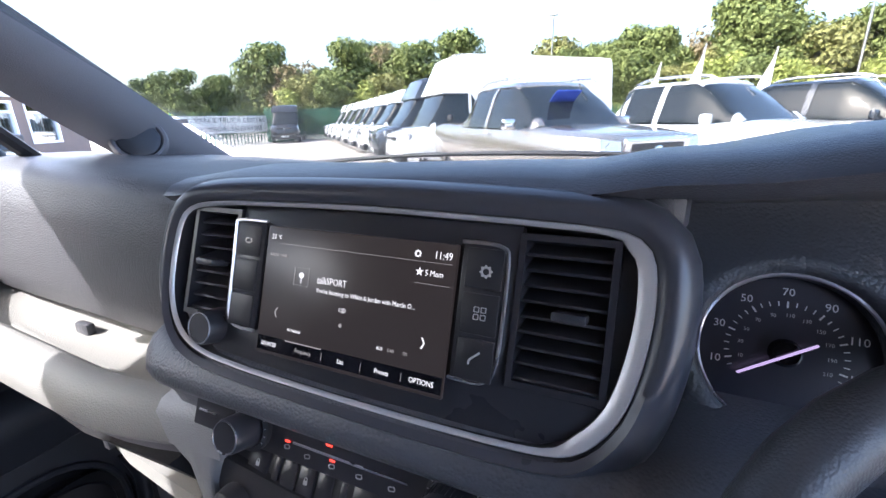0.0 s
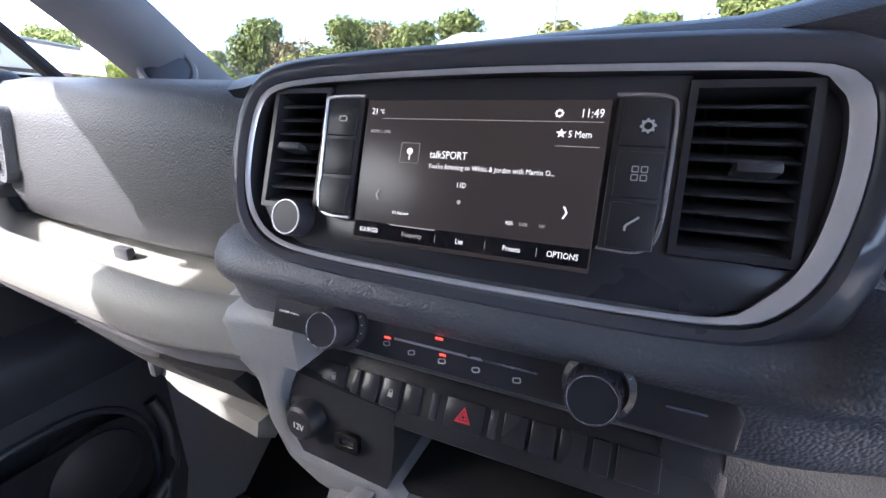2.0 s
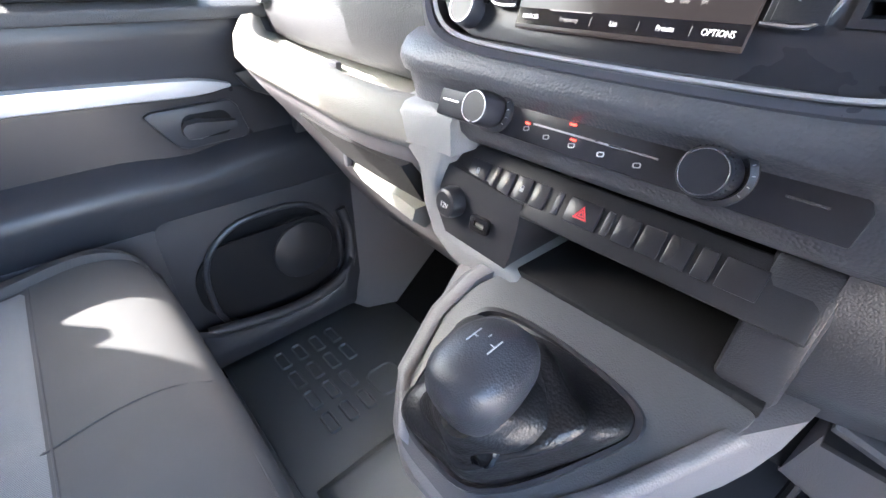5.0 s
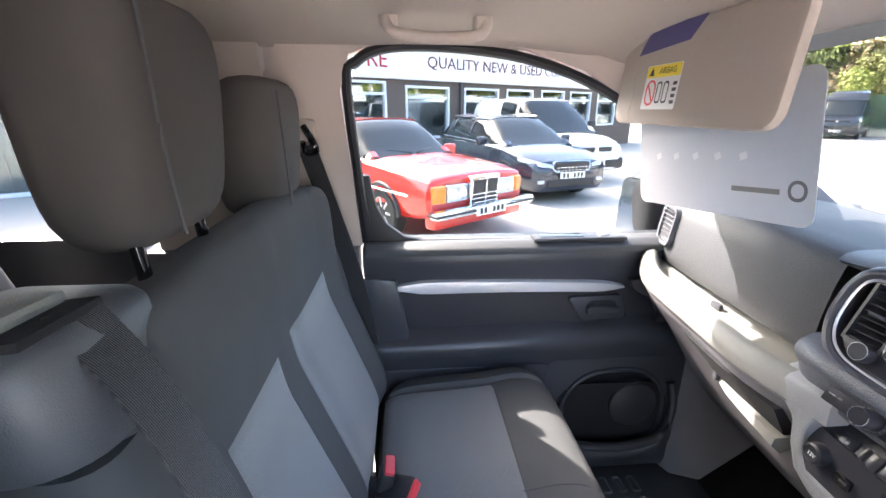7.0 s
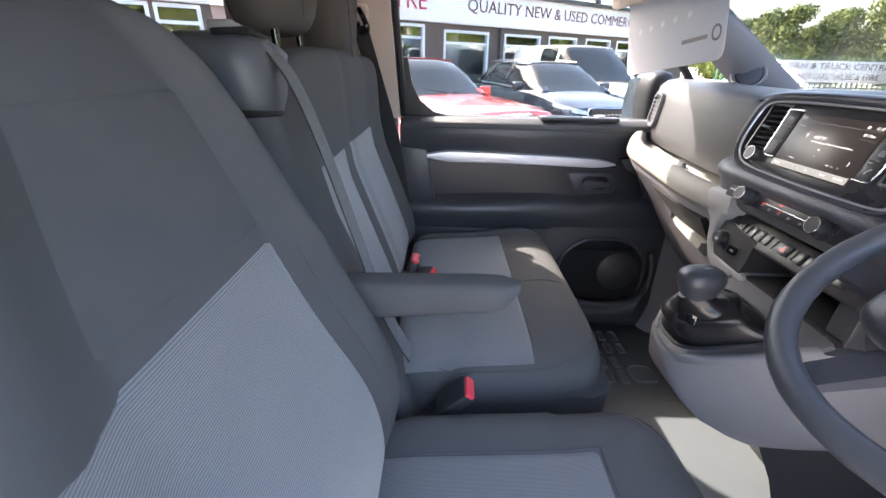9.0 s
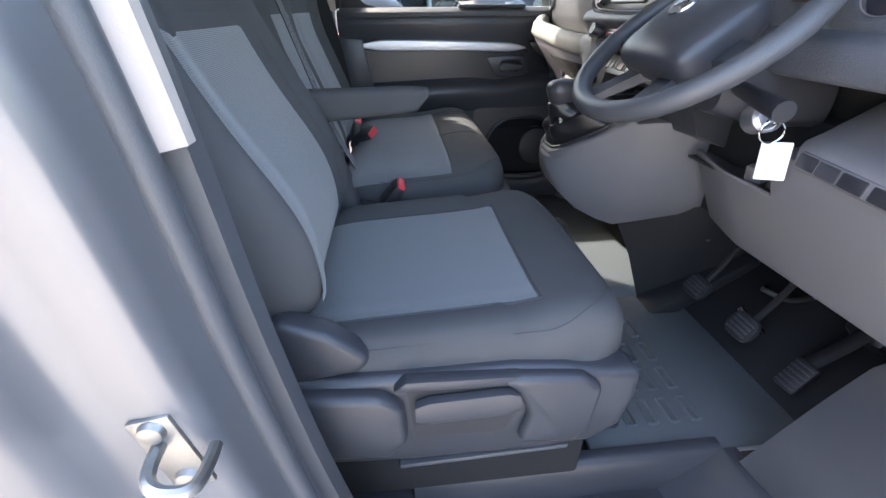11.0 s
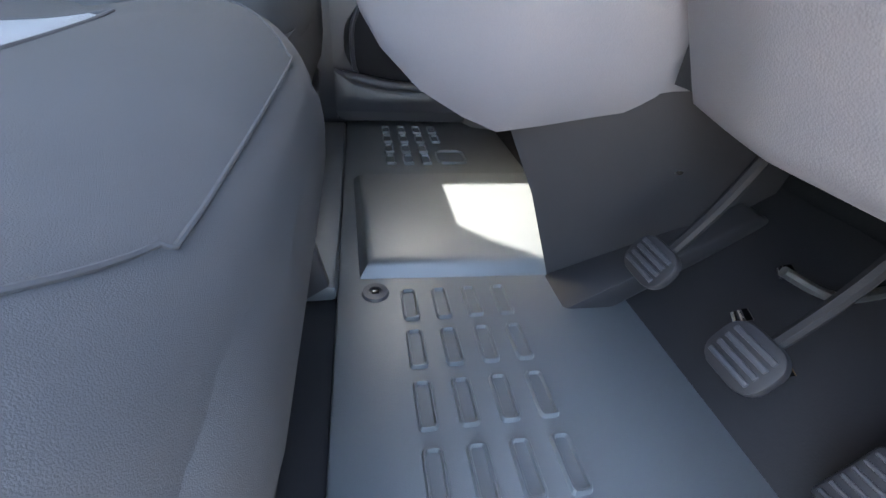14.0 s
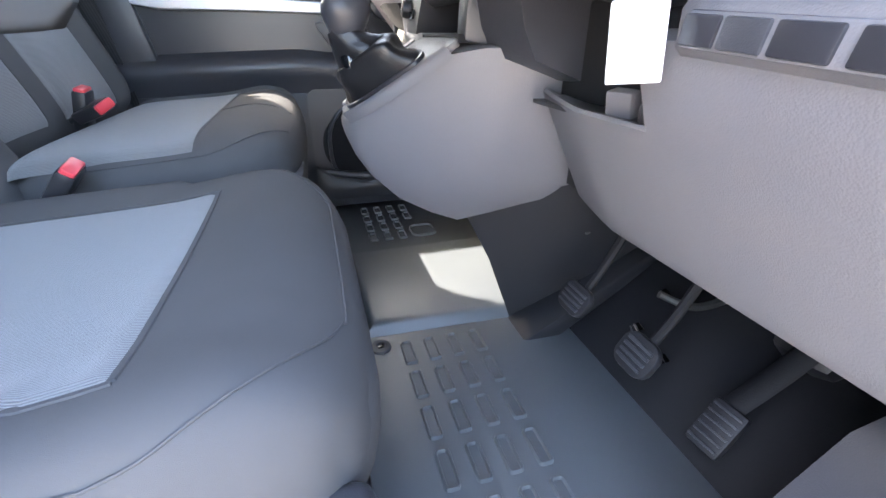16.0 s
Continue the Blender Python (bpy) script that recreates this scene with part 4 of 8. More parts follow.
star = [((0.0032 if k % 2 == 0 else 0.0013) * math.sin(math.pi * k / 5), (0.0032 if k % 2 == 0 else 0.0013) * math.cos(math.pi * k / 5)) for k in range(10)]
part("star_icon", plate(star, 0, 0.0002, PM @ at(*pp(0.0425, 1.322), 0.0045)), M_LIT, scr)
say("5 Mem", 0.0465, 1.3215, 0.0058)
line(0.040, 1.315, 0.065, 1.315, 0.0003, M_LITDIM)
part("station_tile", frame_ring(rrect(0.014, 0.0135, 0.0002, 1), rrect(0.0135, 0.013, 0.0002, 1), 0, 0.0002, PM @ at(*pp(-0.055, 1.307), 0.0045)), M_LITDIM, scr)
part("aerial_icon", revolve([(0.0001, 0.0003), (0.0022, 0.0003), (0.0022, 0)], PM @ at(*pp(-0.055, 1.308), 0.0045), 16), M_LIT, scr)
part("aerial_icon", rbox((0.0007, 0.004, 0.0003), 0, PM @ at(*pp(-0.055, 1.3045), 0.0045)), M_LIT, scr)
say("talkSPORT", -0.040, 1.3065, 0.0072, name="station_lettering")
say("You're listening to White & Jordan with Martin O...", -0.040, 1.2995, 0.0046, wide=0.86)
say("11D", -0.015, 1.289, 0.0046, align="CENTER")
part("dot_icon", revolve([(0.0001, 0.0003), (0.0014, 0.0003), (0.0014, 0)], PM @ at(*pp(-0.015, 1.279), 0.0045), 14), M_LITDIM, scr)
say("‹", -0.0775, 1.280, 0.016, M_LITDIM)
say("›", 0.049, 1.280, 0.016)
say("D1 National", -0.062, 1.2685, 0.0030)
say("RDS", 0.017, 1.270, 0.0032)
say("DAB", 0.0255, 1.270, 0.0032, M_LITDIM)
say("FM", 0.0375, 1.270, 0.0032, M_LITDIM)
M_TAB = material("screen_tab", (0.008, 0.008, 0.012), 0.1, coat=0.3)
part("menu_bar", plate([pp(*q) for q in ((-0.0905, 1.261), (0.0675, 1.261), (0.0675, 1.2505), (-0.0905, 1.2505))], 0.0040, 0.0042, PM), M_TAB, scr)
line(-0.063, 1.2605, -0.029, 1.2605, 0.0008, M_LITDIM)
say("SOURCES", -0.086, 1.2555, 0.0042)
say("Frequency", -0.045, 1.2555, 0.0044, M_LITDIM, "CENTER")
say("List", -0.011, 1.2555, 0.0046, None, "CENTER")
say("Presets", 0.023, 1.2555, 0.0046, None, "CENTER")
say("OPTIONS", 0.053, 1.2555, 0.0052, None, "CENTER")
for x in (-0.028, 0.006, 0.038):
    line(x, 1.258, x, 1.253, 0.0003, M_LITDIM)


def knob(name, x, y, z, r, depth, parent, label, ring=M_SATIN, n=36):
    """A control knob that points at the seats and up."""
    m = Matrix.Translation((x, y, z)) @ Matrix.Rotation(radians(72), 4, "X")
    k = part(name, revolve([(r * 1.02, 0), (r * 1.05, depth * 0.25), (r, depth * 0.4), (r * 0.97, depth * 0.92), (r * 0.9, depth)], m, n), M_FASCIA, parent, label)
    part("ring", revolve([(r * 0.90, depth * 0.97), (r * 0.88, depth * 1.03), (r * 0.84, depth * 1.03), (r * 0.82, depth * 0.98)], m, n), ring, k)
    part("cap", revolve([(0.0001, depth * 0.98), (r * 0.82, depth * 0.985), (r * 0.84, depth * 0.94)], m, n), M_IRON_SHADE, k)
    if r < 0.0148:
        return k
    for i in range(30):
        a = 2 * math.pi * i / 30
        part("rib", rbox((0.0008, 0.0010, depth * 0.45), 0, m @ at(r * math.cos(a), r * math.sin(a), depth * 0.66, 0, 0, math.degrees(a))), M_DARK, k)
    return k


knob("volume_knob", -0.146, -0.018, 1.253, 0.0145, 0.026, info, "black volume knob with satin ring")

# band below the panel
band = [(-0.034, 1.236), (-0.050, 1.228), (-0.0575, 1.218), (-0.059, 1.210), (-0.0555, 1.203), (-0.047, 1.198), (-0.043, 1.184), (-0.037, 1.166), (-0.033, 1.152), (-0.020, 1.140), (0.1, 1.13), (0.1, 1.24)]
def band_bend(x):
    k, j = max(0.0, (-x - 0.185) / 0.055), max(0.0, (x - 0.165) / 0.10)
    return (0.022 * k ** 2.2 + 0.030 * j ** 1.5, 0.0)
part("lower_band", xsec(band, [-0.240 + 0.52 * k / 26 for k in range(27)], band_bend), M_DASH, dash, "dark grained roll and face under the panel", 55)

# climate control strip
clim = thing("climate_panel", (0, -0.03, 1.18), "black heater control strip with two knobs and red lamps", "heater controls")
CM = Matrix.Translation((0.002, -0.0455, 1.1865)) @ Matrix.Rotation(radians(72), 4, "X")
part("strip", plate([(-0.165, 0.021), (0.14, 0.021), (0.152, 0.0), (0.150, -0.020), (-0.168, -0.018)], -0.02, 0.002, CM, 0.002), M_FASCIA, clim, "satin black strip")
part("silver_line", rbox((0.10, 0.0014, 0.001), 0, CM @ at(-0.005, -0.003, 0.003)), M_SATIN, clim)
for sx in (-0.150, 0.125):
    part("silver_line", rbox((0.02, 0.0014, 0.001), 0, CM @ at(sx, -0.003, 0.003)), M_SATIN, clim)
for kx, kr in ((-0.097, 0.0142), (0.080, 0.0150)):
    kk = knob("heater_knob", kx, -0.048, 1.185, kr, 0.026, clim, "black heater knob with satin ring")
    dial = part("dial_ring", revolve([(kr * 1.35, 0.0), (kr * 1.35, 0.004), (kr * 1.1, 0.006), (kr * 1.0, 0.0)], CM @ at(kx, -0.001, 0.002), 36), M_DARK, kk)
    for a in range(-120, 121, 20):
        part("tick", rbox((0.0006, 0.0016, 0.0004), 0, CM @ at(kx, -0.001, 0.0075) @ at(kr * 1.22 * math.sin(radians(a)), kr * 1.22 * math.cos(radians(a)), 0, 0, 0, -a)), M_ICON, dial)
for body, a in (("18", -38), ("21", 8), ("24", 50)):
    part("lettering", text_mesh(body, 0.0042, CM @ at(0.079 + 0.0235 * math.sin(radians(a)), -0.001 + 0.0235 * math.cos(radians(a)), 0.008, 0, 0, -a), "CENTER", 0.0001), M_ICON, clim)
part("lettering", text_mesh("A/C", 0.0034, CM @ at(-0.022, 0.0075, 0.0024), "CENTER", 0.0001), M_ICON, clim)
for x, dy, red in ((-0.061, -0.008, 1), (-0.041, -0.010, 0), (-0.018, -0.0105, 1), (0.006, -0.0105, 0), (0.033, -0.0105, 0)):
    part("mode_icon", frame_ring(rrect(0.0056, 0.0036, 0.0012, 2), rrect(0.0040, 0.0022, 0.0008, 2), 0, 0.0003, CM @ at(x, dy, 0.0023, 0, 0, 12)), M_ICON, clim)
    if red:
        part("red_lamp", rbox((0.0045, 0.0013, 0.0006), 0, CM @ at(x, dy + 0.0042, 0.0024)), M_LITRED, clim)
part("red_lamp", rbox((0.0055, 0.0013, 0.0006), 0, CM @ at(-0.022, 0.004, 0.0024)), M_LITRED, clim)

# switch bank
sw = thing("switch_bank", (0, -0.01, 1.12), "black dashboard switch bank with red hazard triangle", "switch panel")
SM = Matrix.Translation((-0.005, -0.020, 1.112)) @ Matrix.Rotation(radians(58), 4, "X")
part("bank_face", plate([(-0.158, 0.020), (-0.140, 0.026), (0.150, 0.022), (0.163, 0.0), (0.166, -0.026), (-0.168, -0.026), (-0.170, -0.010)], -0.03, 0.0, SM, 0.004), M_DARK, sw, "dark grained switch surround")
xs = [(-0.128, 0.026), (-0.1055, 0.009), (-0.0905, 0.017), (-0.0705, 0.019), (-0.0505, 0.017), (-0.031, 0.008), (-0.0055, 0.032), (0.018, 0.008), (0.0345, 0.019), (0.055, 0.019), (0.0755, 0.019), (0.0945, 0.013), (0.118, 0.028)]
for x, w in xs:
    h = 0.023 if w > 0.0085 else 0.021
    b = part("switch", rbox((w - 0.0012, h, 0.005), 0.0012, SM @ at(x, -0.001, 0.0 if w > 0.0085 else -0.0012)), M_FASCIA if w > 0.0085 else M_SLATE, sw)
    if abs(x + 0.0055) < 1e-6:
        tri = lambda s: [(0, s), (-s * 0.9, -s * 0.62), (s * 0.9, -s * 0.62)]
        part("hazard_triangle", frame_ring(tri(0.0075), tri(0.0048), 0.0024, 0.0031, SM @ at(x, -0.002, 0)), M_RED, b, "red hazard triangle")
        part("hazard_triangle", frame_ring(tri(0.0036), tri(0.0018), 0.0024, 0.0030, SM @ at(x, -0.002, 0)), M_RED, b)
    if x in (-0.128, -0.0705):
        part("lock_icon", rbox((0.0042, 0.0036, 0.0004), 0, SM @ at(x, -0.002, 0.0026)), M_ICON, b)
        part("lock_icon", frame_ring(rrect(0.0034, 0.005, 0.0016, 3), rrect(0.0022, 0.0038, 0.001, 3), 0.0022, 0.0028, SM @ at(x, 0.0, 0)), M_ICON, b)

# centre stack: pale cheeks, socket plate, cubby
stack = thing("centre_console", (0, 0.05, 0.7), "grey moulded console below the dashboard with black cubby", "console")
cheek = [(-0.245, 1.128), (-0.232, 1.150), (-0.20, 1.168), (-0.165, 1.166), (-0.148, 1.152), (-0.164, 1.124), (-0.176, 1.091), (-0.173, 1.056), (-0.158, 1.038), (-0.115, 1.034), (-0.069, 1.036), (-0.050, 1.026), (-0.050, 1.000), (-0.086, 0.986), (-0.148, 1.000), (-0.182, 1.020), (-0.200, 1.058), (-0.208, 1.10)]
part("left_cheek", prism(cheek, -0.044, 0.10, "y", 0.010, seg=3), M_GREY_LIT, stack, "grey grained cheek")
part("cheek_shoulder", loft([[(x, y0, z + 0.014), (x, y0 - 0.008, z + 0.004), (x, y0 - 0.006, z - 0.03), (x, 0.06, z - 0.03), (x, 0.06, z + 0.03)] for x, y0, z in ((-0.262, -0.010, 1.150), (-0.245, -0.034, 1.150), (-0.22, -0.042, 1.156), (-0.18, -0.043, 1.160), (-0.150, -0.040, 1.158))]), M_GREY_LIT, stack, "grey shoulder above the cheek", 60)
part("socket_plate", loft([[(-0.170, -0.030, 1.112), (-0.068, -0.030, 1.100), (-0.066, 0.06, 1.10), (-0.176, 0.06, 1.112)], [(-0.176, -0.036, 1.085), (-0.066, -0.036, 1.075), (-0.066, 0.06, 1.075), (-0.180, 0.06, 1.085)], [(-0.174, -0.040, 1.055), (-0.066, -0.042, 1.048), (-0.066, 0.06, 1.045), (-0.178, 0.06, 1.055)], [(-0.160, -0.042, 1.036), (-0.070, -0.044, 1.032), (-0.070, 0.06, 1.030), (-0.165, 0.06, 1.035)]]), M_DARK, stack, "black plate with sockets", 30)
sk12 = part("socket_12v", revolve([(0.0165, 0), (0.0175, 0.006), (0.0155, 0.016), (0.0125, 0.018), (0.0001, 0.0165)], at(-0.150, -0.036, 1.076, 84, 0, -6), 28), M_DARK, stack, "round twelve volt socket cap")
part("lettering", text_mesh("12V", 0.0085, at(-0.150, -0.0545, 1.077, 84, 0, -6), "CENTER", 0.0002), M_WHITE, sk12)
usb = part("usb_port", frame_ring(rrect(0.024, 0.017, 0.003, 2), rrect(0.014, 0.006, 0.001, 2), 0, 0.005, at(-0.108, -0.040, 1.066, 84, 0, 0)), M_GLOSS, stack, "usb port")
part("usb_tongue", rbox((0.012, 0.002, 0.003), 0, at(-0.108, -0.0415, 1.065)), M_STEEL, usb)
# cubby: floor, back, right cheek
part("cubby_shell", prism([(-0.022, 1.093), (0.15, 1.085), (0.15, 1.030), (-0.034, 1.032), (-0.036, 1.020), (0.165, 1.020), (0.165, 1.10), (-0.02, 1.105)], -0.072, 0.160, "x", 0.002), M_CARPET_SHADE, stack, "deep black cubby")
part("right_cheek", prism([(-0.012, 1.14), (-0.022, 1.10), (-0.026, 1.06), (-0.028, 1.022), (0.1, 1.0), (0.12, 1.14)], 0.122, 0.165, "x", 0.008), M_SLATE, stack, "dark block beside the cubby")
part("lower_right_panel", xsec([(0.0, 1.155), (-0.012, 1.13), (-0.010, 1.08), (0.0, 1.04), (0.02, 1.0), (0.1, 0.97), (0.12, 1.155)], [0.160, 0.175, 0.20, 0.23, 0.25], lambda x: (-0.004 + 0.3 * (x - 0.16), 0.0)), M_SLATE, stack, "dark lower dashboard panel", 50)
# gear platform and its hanging body
def flank(x0, z0, x1, z1, n=9):
    """A side wall that bulges outwards on its way down."""
    return [(x0 + (x1 - x0) * (k / n) ** 1.7, z0 + (z1 - z0) * (1 - (1 - k / n) ** 1.15)) for k in range(n + 1)]
secs = []
for y, xl, xr, zb, bl, br in ((-0.200, -0.028, 0.006, 0.884, -0.022, 0.0), (-0.196, -0.052, 0.024, 0.868, -0.045, 0.016), (-0.184, -0.080, 0.046, 0.838, -0.066, 0.026), (-0.16, -0.104, 0.072, 0.800, -0.08, 0.034), (-0.11, -0.118, 0.112, 0.752, -0.09, 0.044), (-0.05, -0.130, 0.152, 0.720, -0.10, 0.054), (0.0, -0.145, 0.187, 0.702, -0.105, 0.062), (0.06, -0.165, 0.198, 0.720, -0.11, 0.084), (0.12, -0.172, 0.207, 0.739, -0.12, 0.104), (0.192, -0.178, 0.216, 0.760, -0.13, 0.129), (0.28, -0.178, 0.216, 0.79, -0.13, 0.15)):
    zt = min(1.014, 0.893 + (y + 0.2) * 0.74)
    right = flank(xr, zt, br, zb)
    left = flank(xl, zt, bl, zb)
    r_ = min(0.012, (zt - zb) * 0.3)
    secs.append([(x, y, z) for x, z in [(xr - r_, zt + r_ * 0.35)] + right + left[::-1] + [(xl + r_, zt + r_ * 0.35)]])
part("console_body", loft(secs), M_GREY, stack, "smooth grey hanging console", 38)
plat = [(-0.012, 0.006), (0.030, 0.010), (0.070, 0.048), (0.105, 0.10), (0.136, 0.155), (0.158, 0.196), (0.140, 0.2085), (0.0, 0.209), (-0.060, 0.207), (-0.088, 0.18), (-0.102, 0.13), (-0.098, 0.06), (-0.062, 0.014)]
GP = Matrix.Translation((0.0, -0.200, 0.900)) @ Matrix.Rotation(radians(36.5), 4, "X")
pl = closed_smooth(plat, 4)
ring_out = closed_smooth([(-0.014, 0.018), (0.025, 0.024), (0.060, 0.058), (0.098, 0.122), (0.108, 0.150), (0.090, 0.168), (0.020, 0.176), (-0.045, 0.172), (-0.074, 0.150), (-0.084, 0.09), (-0.078, 0.045), (-0.055, 0.022)], 4)
def shrink(k):
    return [(0.008 + (x - 0.008) * k, 0.100 + (y - 0.100) * k) for x, y in ring_out]
part("console_top", plate(pl, -0.006, 0.004, GP, 0.002), M_PILLAR, stack, "dark grained gear deck")
part("gear_surround", loft([[(x, y, 0.003) for x, y in ring_out], [(x, y, 0.009) for x, y in shrink(0.98)], [(x, y, 0.010) for x, y in shrink(0.93)], [(x, y, 0.004) for x, y in shrink(0.90)]], cap=False, m=GP), M_FASCIA, stack, "black gaiter frame")
part("left_rim", loft([[GP @ Vector((x + o, y, z)) for o, z in ((-0.020, -0.012), (-0.016, 0.004), (-0.006, 0.009), (0.004, 0.006), (0.006, -0.004))] for x, y in ((-0.05, 0.014), (-0.092, 0.06), (-0.104, 0.13), (-0.096, 0.18), (-0.086, 0.198))]), M_GREY, stack, "pale grey edge of the console", 60)
part("right_rim", loft([[GP @ Vector((x + o, y, z)) for o, z in ((0.014, -0.012), (0.012, 0.002), (0.004, 0.008), (-0.004, 0.006), (-0.006, -0.004))] for x, y in ((0.026, 0.006), (0.072, 0.048), (0.107, 0.10), (0.136, 0.155), (0.152, 0.186))]), M_GREY, stack, "pale grey edge of the console", 60)

gear = thing("gear_lever", (0.01, -0.05, 0.905), "black gear lever with hide gaiter", "gear lever")
def gaiter():
    base = shrink(0.90)
    rings = []
    for k in range(25):
        u = k / 24
        ring = []
        for i, (bx, by) in enumerate(base):
            a = math.atan2(by - 0.10, bx - 0.008)
            tx, ty = 0.026 + 0.015 * math.cos(a), 0.084 + 0.015 * math.sin(a)
            f = u ** 0.85
            fold = 1 + 0.20 * math.sin(5 * a + 4 * u) * math.sin(math.pi * u) + 0.08 * math.sin(24 * u + 2 * a) * (1 - 0.5 * u)
            ring.append((tx + (bx - tx) * (1 - f) * fold, ty + (by - ty) * (1 - f) * fold, 0.004 + 0.108 * u ** 0.9 + 0.016 * math.sin(math.pi * min(1, u * 2.0))))
        rings.append(ring)
    return loft(rings, m=GP)
part("gaiter", gaiter(), M_BOOT, gear, "creased black hide gaiter", 60)
GT = at(0.028, -0.178, 1.008, 4, -4, 0)
part("collar", revolve([(0.016, -0.028), (0.019, -0.01), (0.015, -0.002), (0.018, 0.006), (0.013, 0.014), (0.012, 0.03)], GT, 20), M_GLOSS, gear)
kb = []
for k in range(15):
    u = k / 14
    r = 0.018 + 0.014 * min(1.0, u / 0.55) ** 0.7 if u < 0.6 else 0.032 * max(0.02, 1 - ((u - 0.6) / 0.4) ** 3.2) ** 0.5
    kb.append([(r * 0.98 * math.copysign(abs(math.cos(t)) ** 0.8, math.cos(t)), r * 1.22 * math.copysign(abs(math.sin(t)) ** 0.8, math.sin(t)) + 0.006 * u, 0.020 + 0.062 * u - 0.10 * r * math.sin(t) * u * 0.6) for t in [2 * math.pi * i / 28 for i in range(28)]])
kn = part("gear_knob", loft(kb, m=GT), M_SLATE, gear, "black grained gear knob", 60)
for x in (-0.009, 0, 0.009):
    part("shift_mark", rbox((0.0008, 0.014, 0.0006), 0, GT @ at(x, 0.006, 0.0815)), M_ICON, kn)
part("shift_mark", rbox((0.018, 0.0008, 0.0006), 0, GT @ at(0, 0.006, 0.0815)), M_ICON, kn)

# pale ledge and glovebox on the passenger side
led = [(0.08, 1.150), (0.06, 1.132), (-0.005, 1.128), (-0.022, 1.134), (-0.030, 1.158), (-0.040, 1.167), (-0.058, 1.165), (-0.070, 1.150), (-0.074, 1.128), (-0.066, 1.116), (0.0, 1.10), (0.10, 1.10)]
def ledge_bend(x):
    k = max(0.0, (-x - 0.62) / 0.17)
    j = max(0.0, (x + 0.33) / 0.135)
    return (0.085 * k ** 1.6 + 0.034 * j ** 1.6, 0.035 * (-x - 0.2) / 0.5 + 0.02 * k)
lx = [-0.795 + 0.60 * k / 16 for k in range(17)]
part("storage_ledge", xsec(led, lx, ledge_bend), M_LEDGE, dash, "pale grey open storage ledge", 50)
glove = [(0.02, 1.108), (-0.060, 1.114), (-0.058, 1.104), (-0.045, 1.085), (-0.018, 1.050), (0.020, 1.000), (0.055, 0.945), (0.11, 0.86), (0.17, 0.78), (0.30, 0.74), (0.30, 1.10)]
part("glovebox_face", xsec(glove, lx, lambda x: (ledge_bend(x)[0], ledge_bend(x)[1])), M_GREY, dash, "grey glovebox with open slot", 50)
def slot_ring(d):
    return [(-0.49, -0.040 - d, 1.098), (-0.36, -0.052 - d, 1.098), (-0.235, -0.042 - d, 1.092), (-0.235, -0.008 - d, 1.034), (-0.33, -0.012 - d, 1.040), (-0.40, -0.020 - d, 1.052)]
# no hole: a dark patch just proud of the face paints the slot's shade
part("slot_shade", loft([slot_ring(-0.03), slot_ring(0.004)]), M_CARPET_SHADE, dash, "dark block painted as the slot's shade under the ledge")
part("slot_lip", loft([[(x, y - 0.012, z + 0.012), (x, y - 0.016, z - 0.004), (x, y + 0.005, z - 0.022), (x, y + 0.03, z - 0.01), (x, y + 0.03, z + 0.012)] for x, y, z in ((-0.405, 0.0, 1.040), (-0.36, -0.008, 1.030), (-0.29, -0.012, 1.022), (-0.235, -0.014, 1.016))]), M_LEDGE, dash, "pale lower lip of the slot")
part("slot_clip", rbox((0.012, 0.02, 0.022), 0.003, at(-0.400, -0.016, 1.046)), M_SLATE, dash)
part("tray_step", tube([(-0.60, -0.006, 1.160), (-0.45, -0.010, 1.148), (-0.26, -0.006, 1.136)], 0.0035, 6), M_LEDGE, dash)
part("tray_clip", rbox((0.03, 0.012, 0.022), 0.004, at(-0.50, 0.03, 1.155)), M_SLATE, dash)
sv = part("side_vent", frame_ring(rrect(0.085, 0.105, 0.02, 4), rrect(0.068, 0.088, 0.014, 4), -0.03, 0.006, at(-0.735, 0.035, 1.285, 82, 0, -12)), M_DASH, dash, "black slatted side vent")
part("back", rbox((0.075, 0.09, 0.002), 0, at(-0.735, 0.062, 1.285, 82, 0, -12)), M_CARPET_SHADE, sv)
for k in range(7):
    part("slat", rbox((0.07, 0.02, 0.0025), 0.0008, at(-0.735, 0.04, 1.247 + 0.0125 * k, -14, 0, -12), 1), M_SLATE, sv)

# instrument cluster
clus = thing("instrument_cluster", (0.39, 0.0, 1.30), "black instrument cluster with white speedometer figures", "instrument panel")
KM = Matrix.Translation((0.392, 0.060, 1.266)) @ Matrix.Rotation(radians(66), 4, "X")
DC = (-0.126, 0.006)
M_DIAL = material("dial_black", (0.03, 0.029, 0.042), 0.3, coat=0.3, vary=0.05)
def pod_ring(r, z, square=0.0, cx=0.0):
    out = []
    for k in range(48):
        a = 2 * math.pi * k / 48
        q = r * (1 + square * (1 / (abs(math.cos(a)) ** 6 + abs(math.sin(a)) ** 6) ** (1 / 6) - 1))
        out.append((DC[0] + cx + q * math.cos(a), DC[1] + q * math.sin(a), z))
    return out
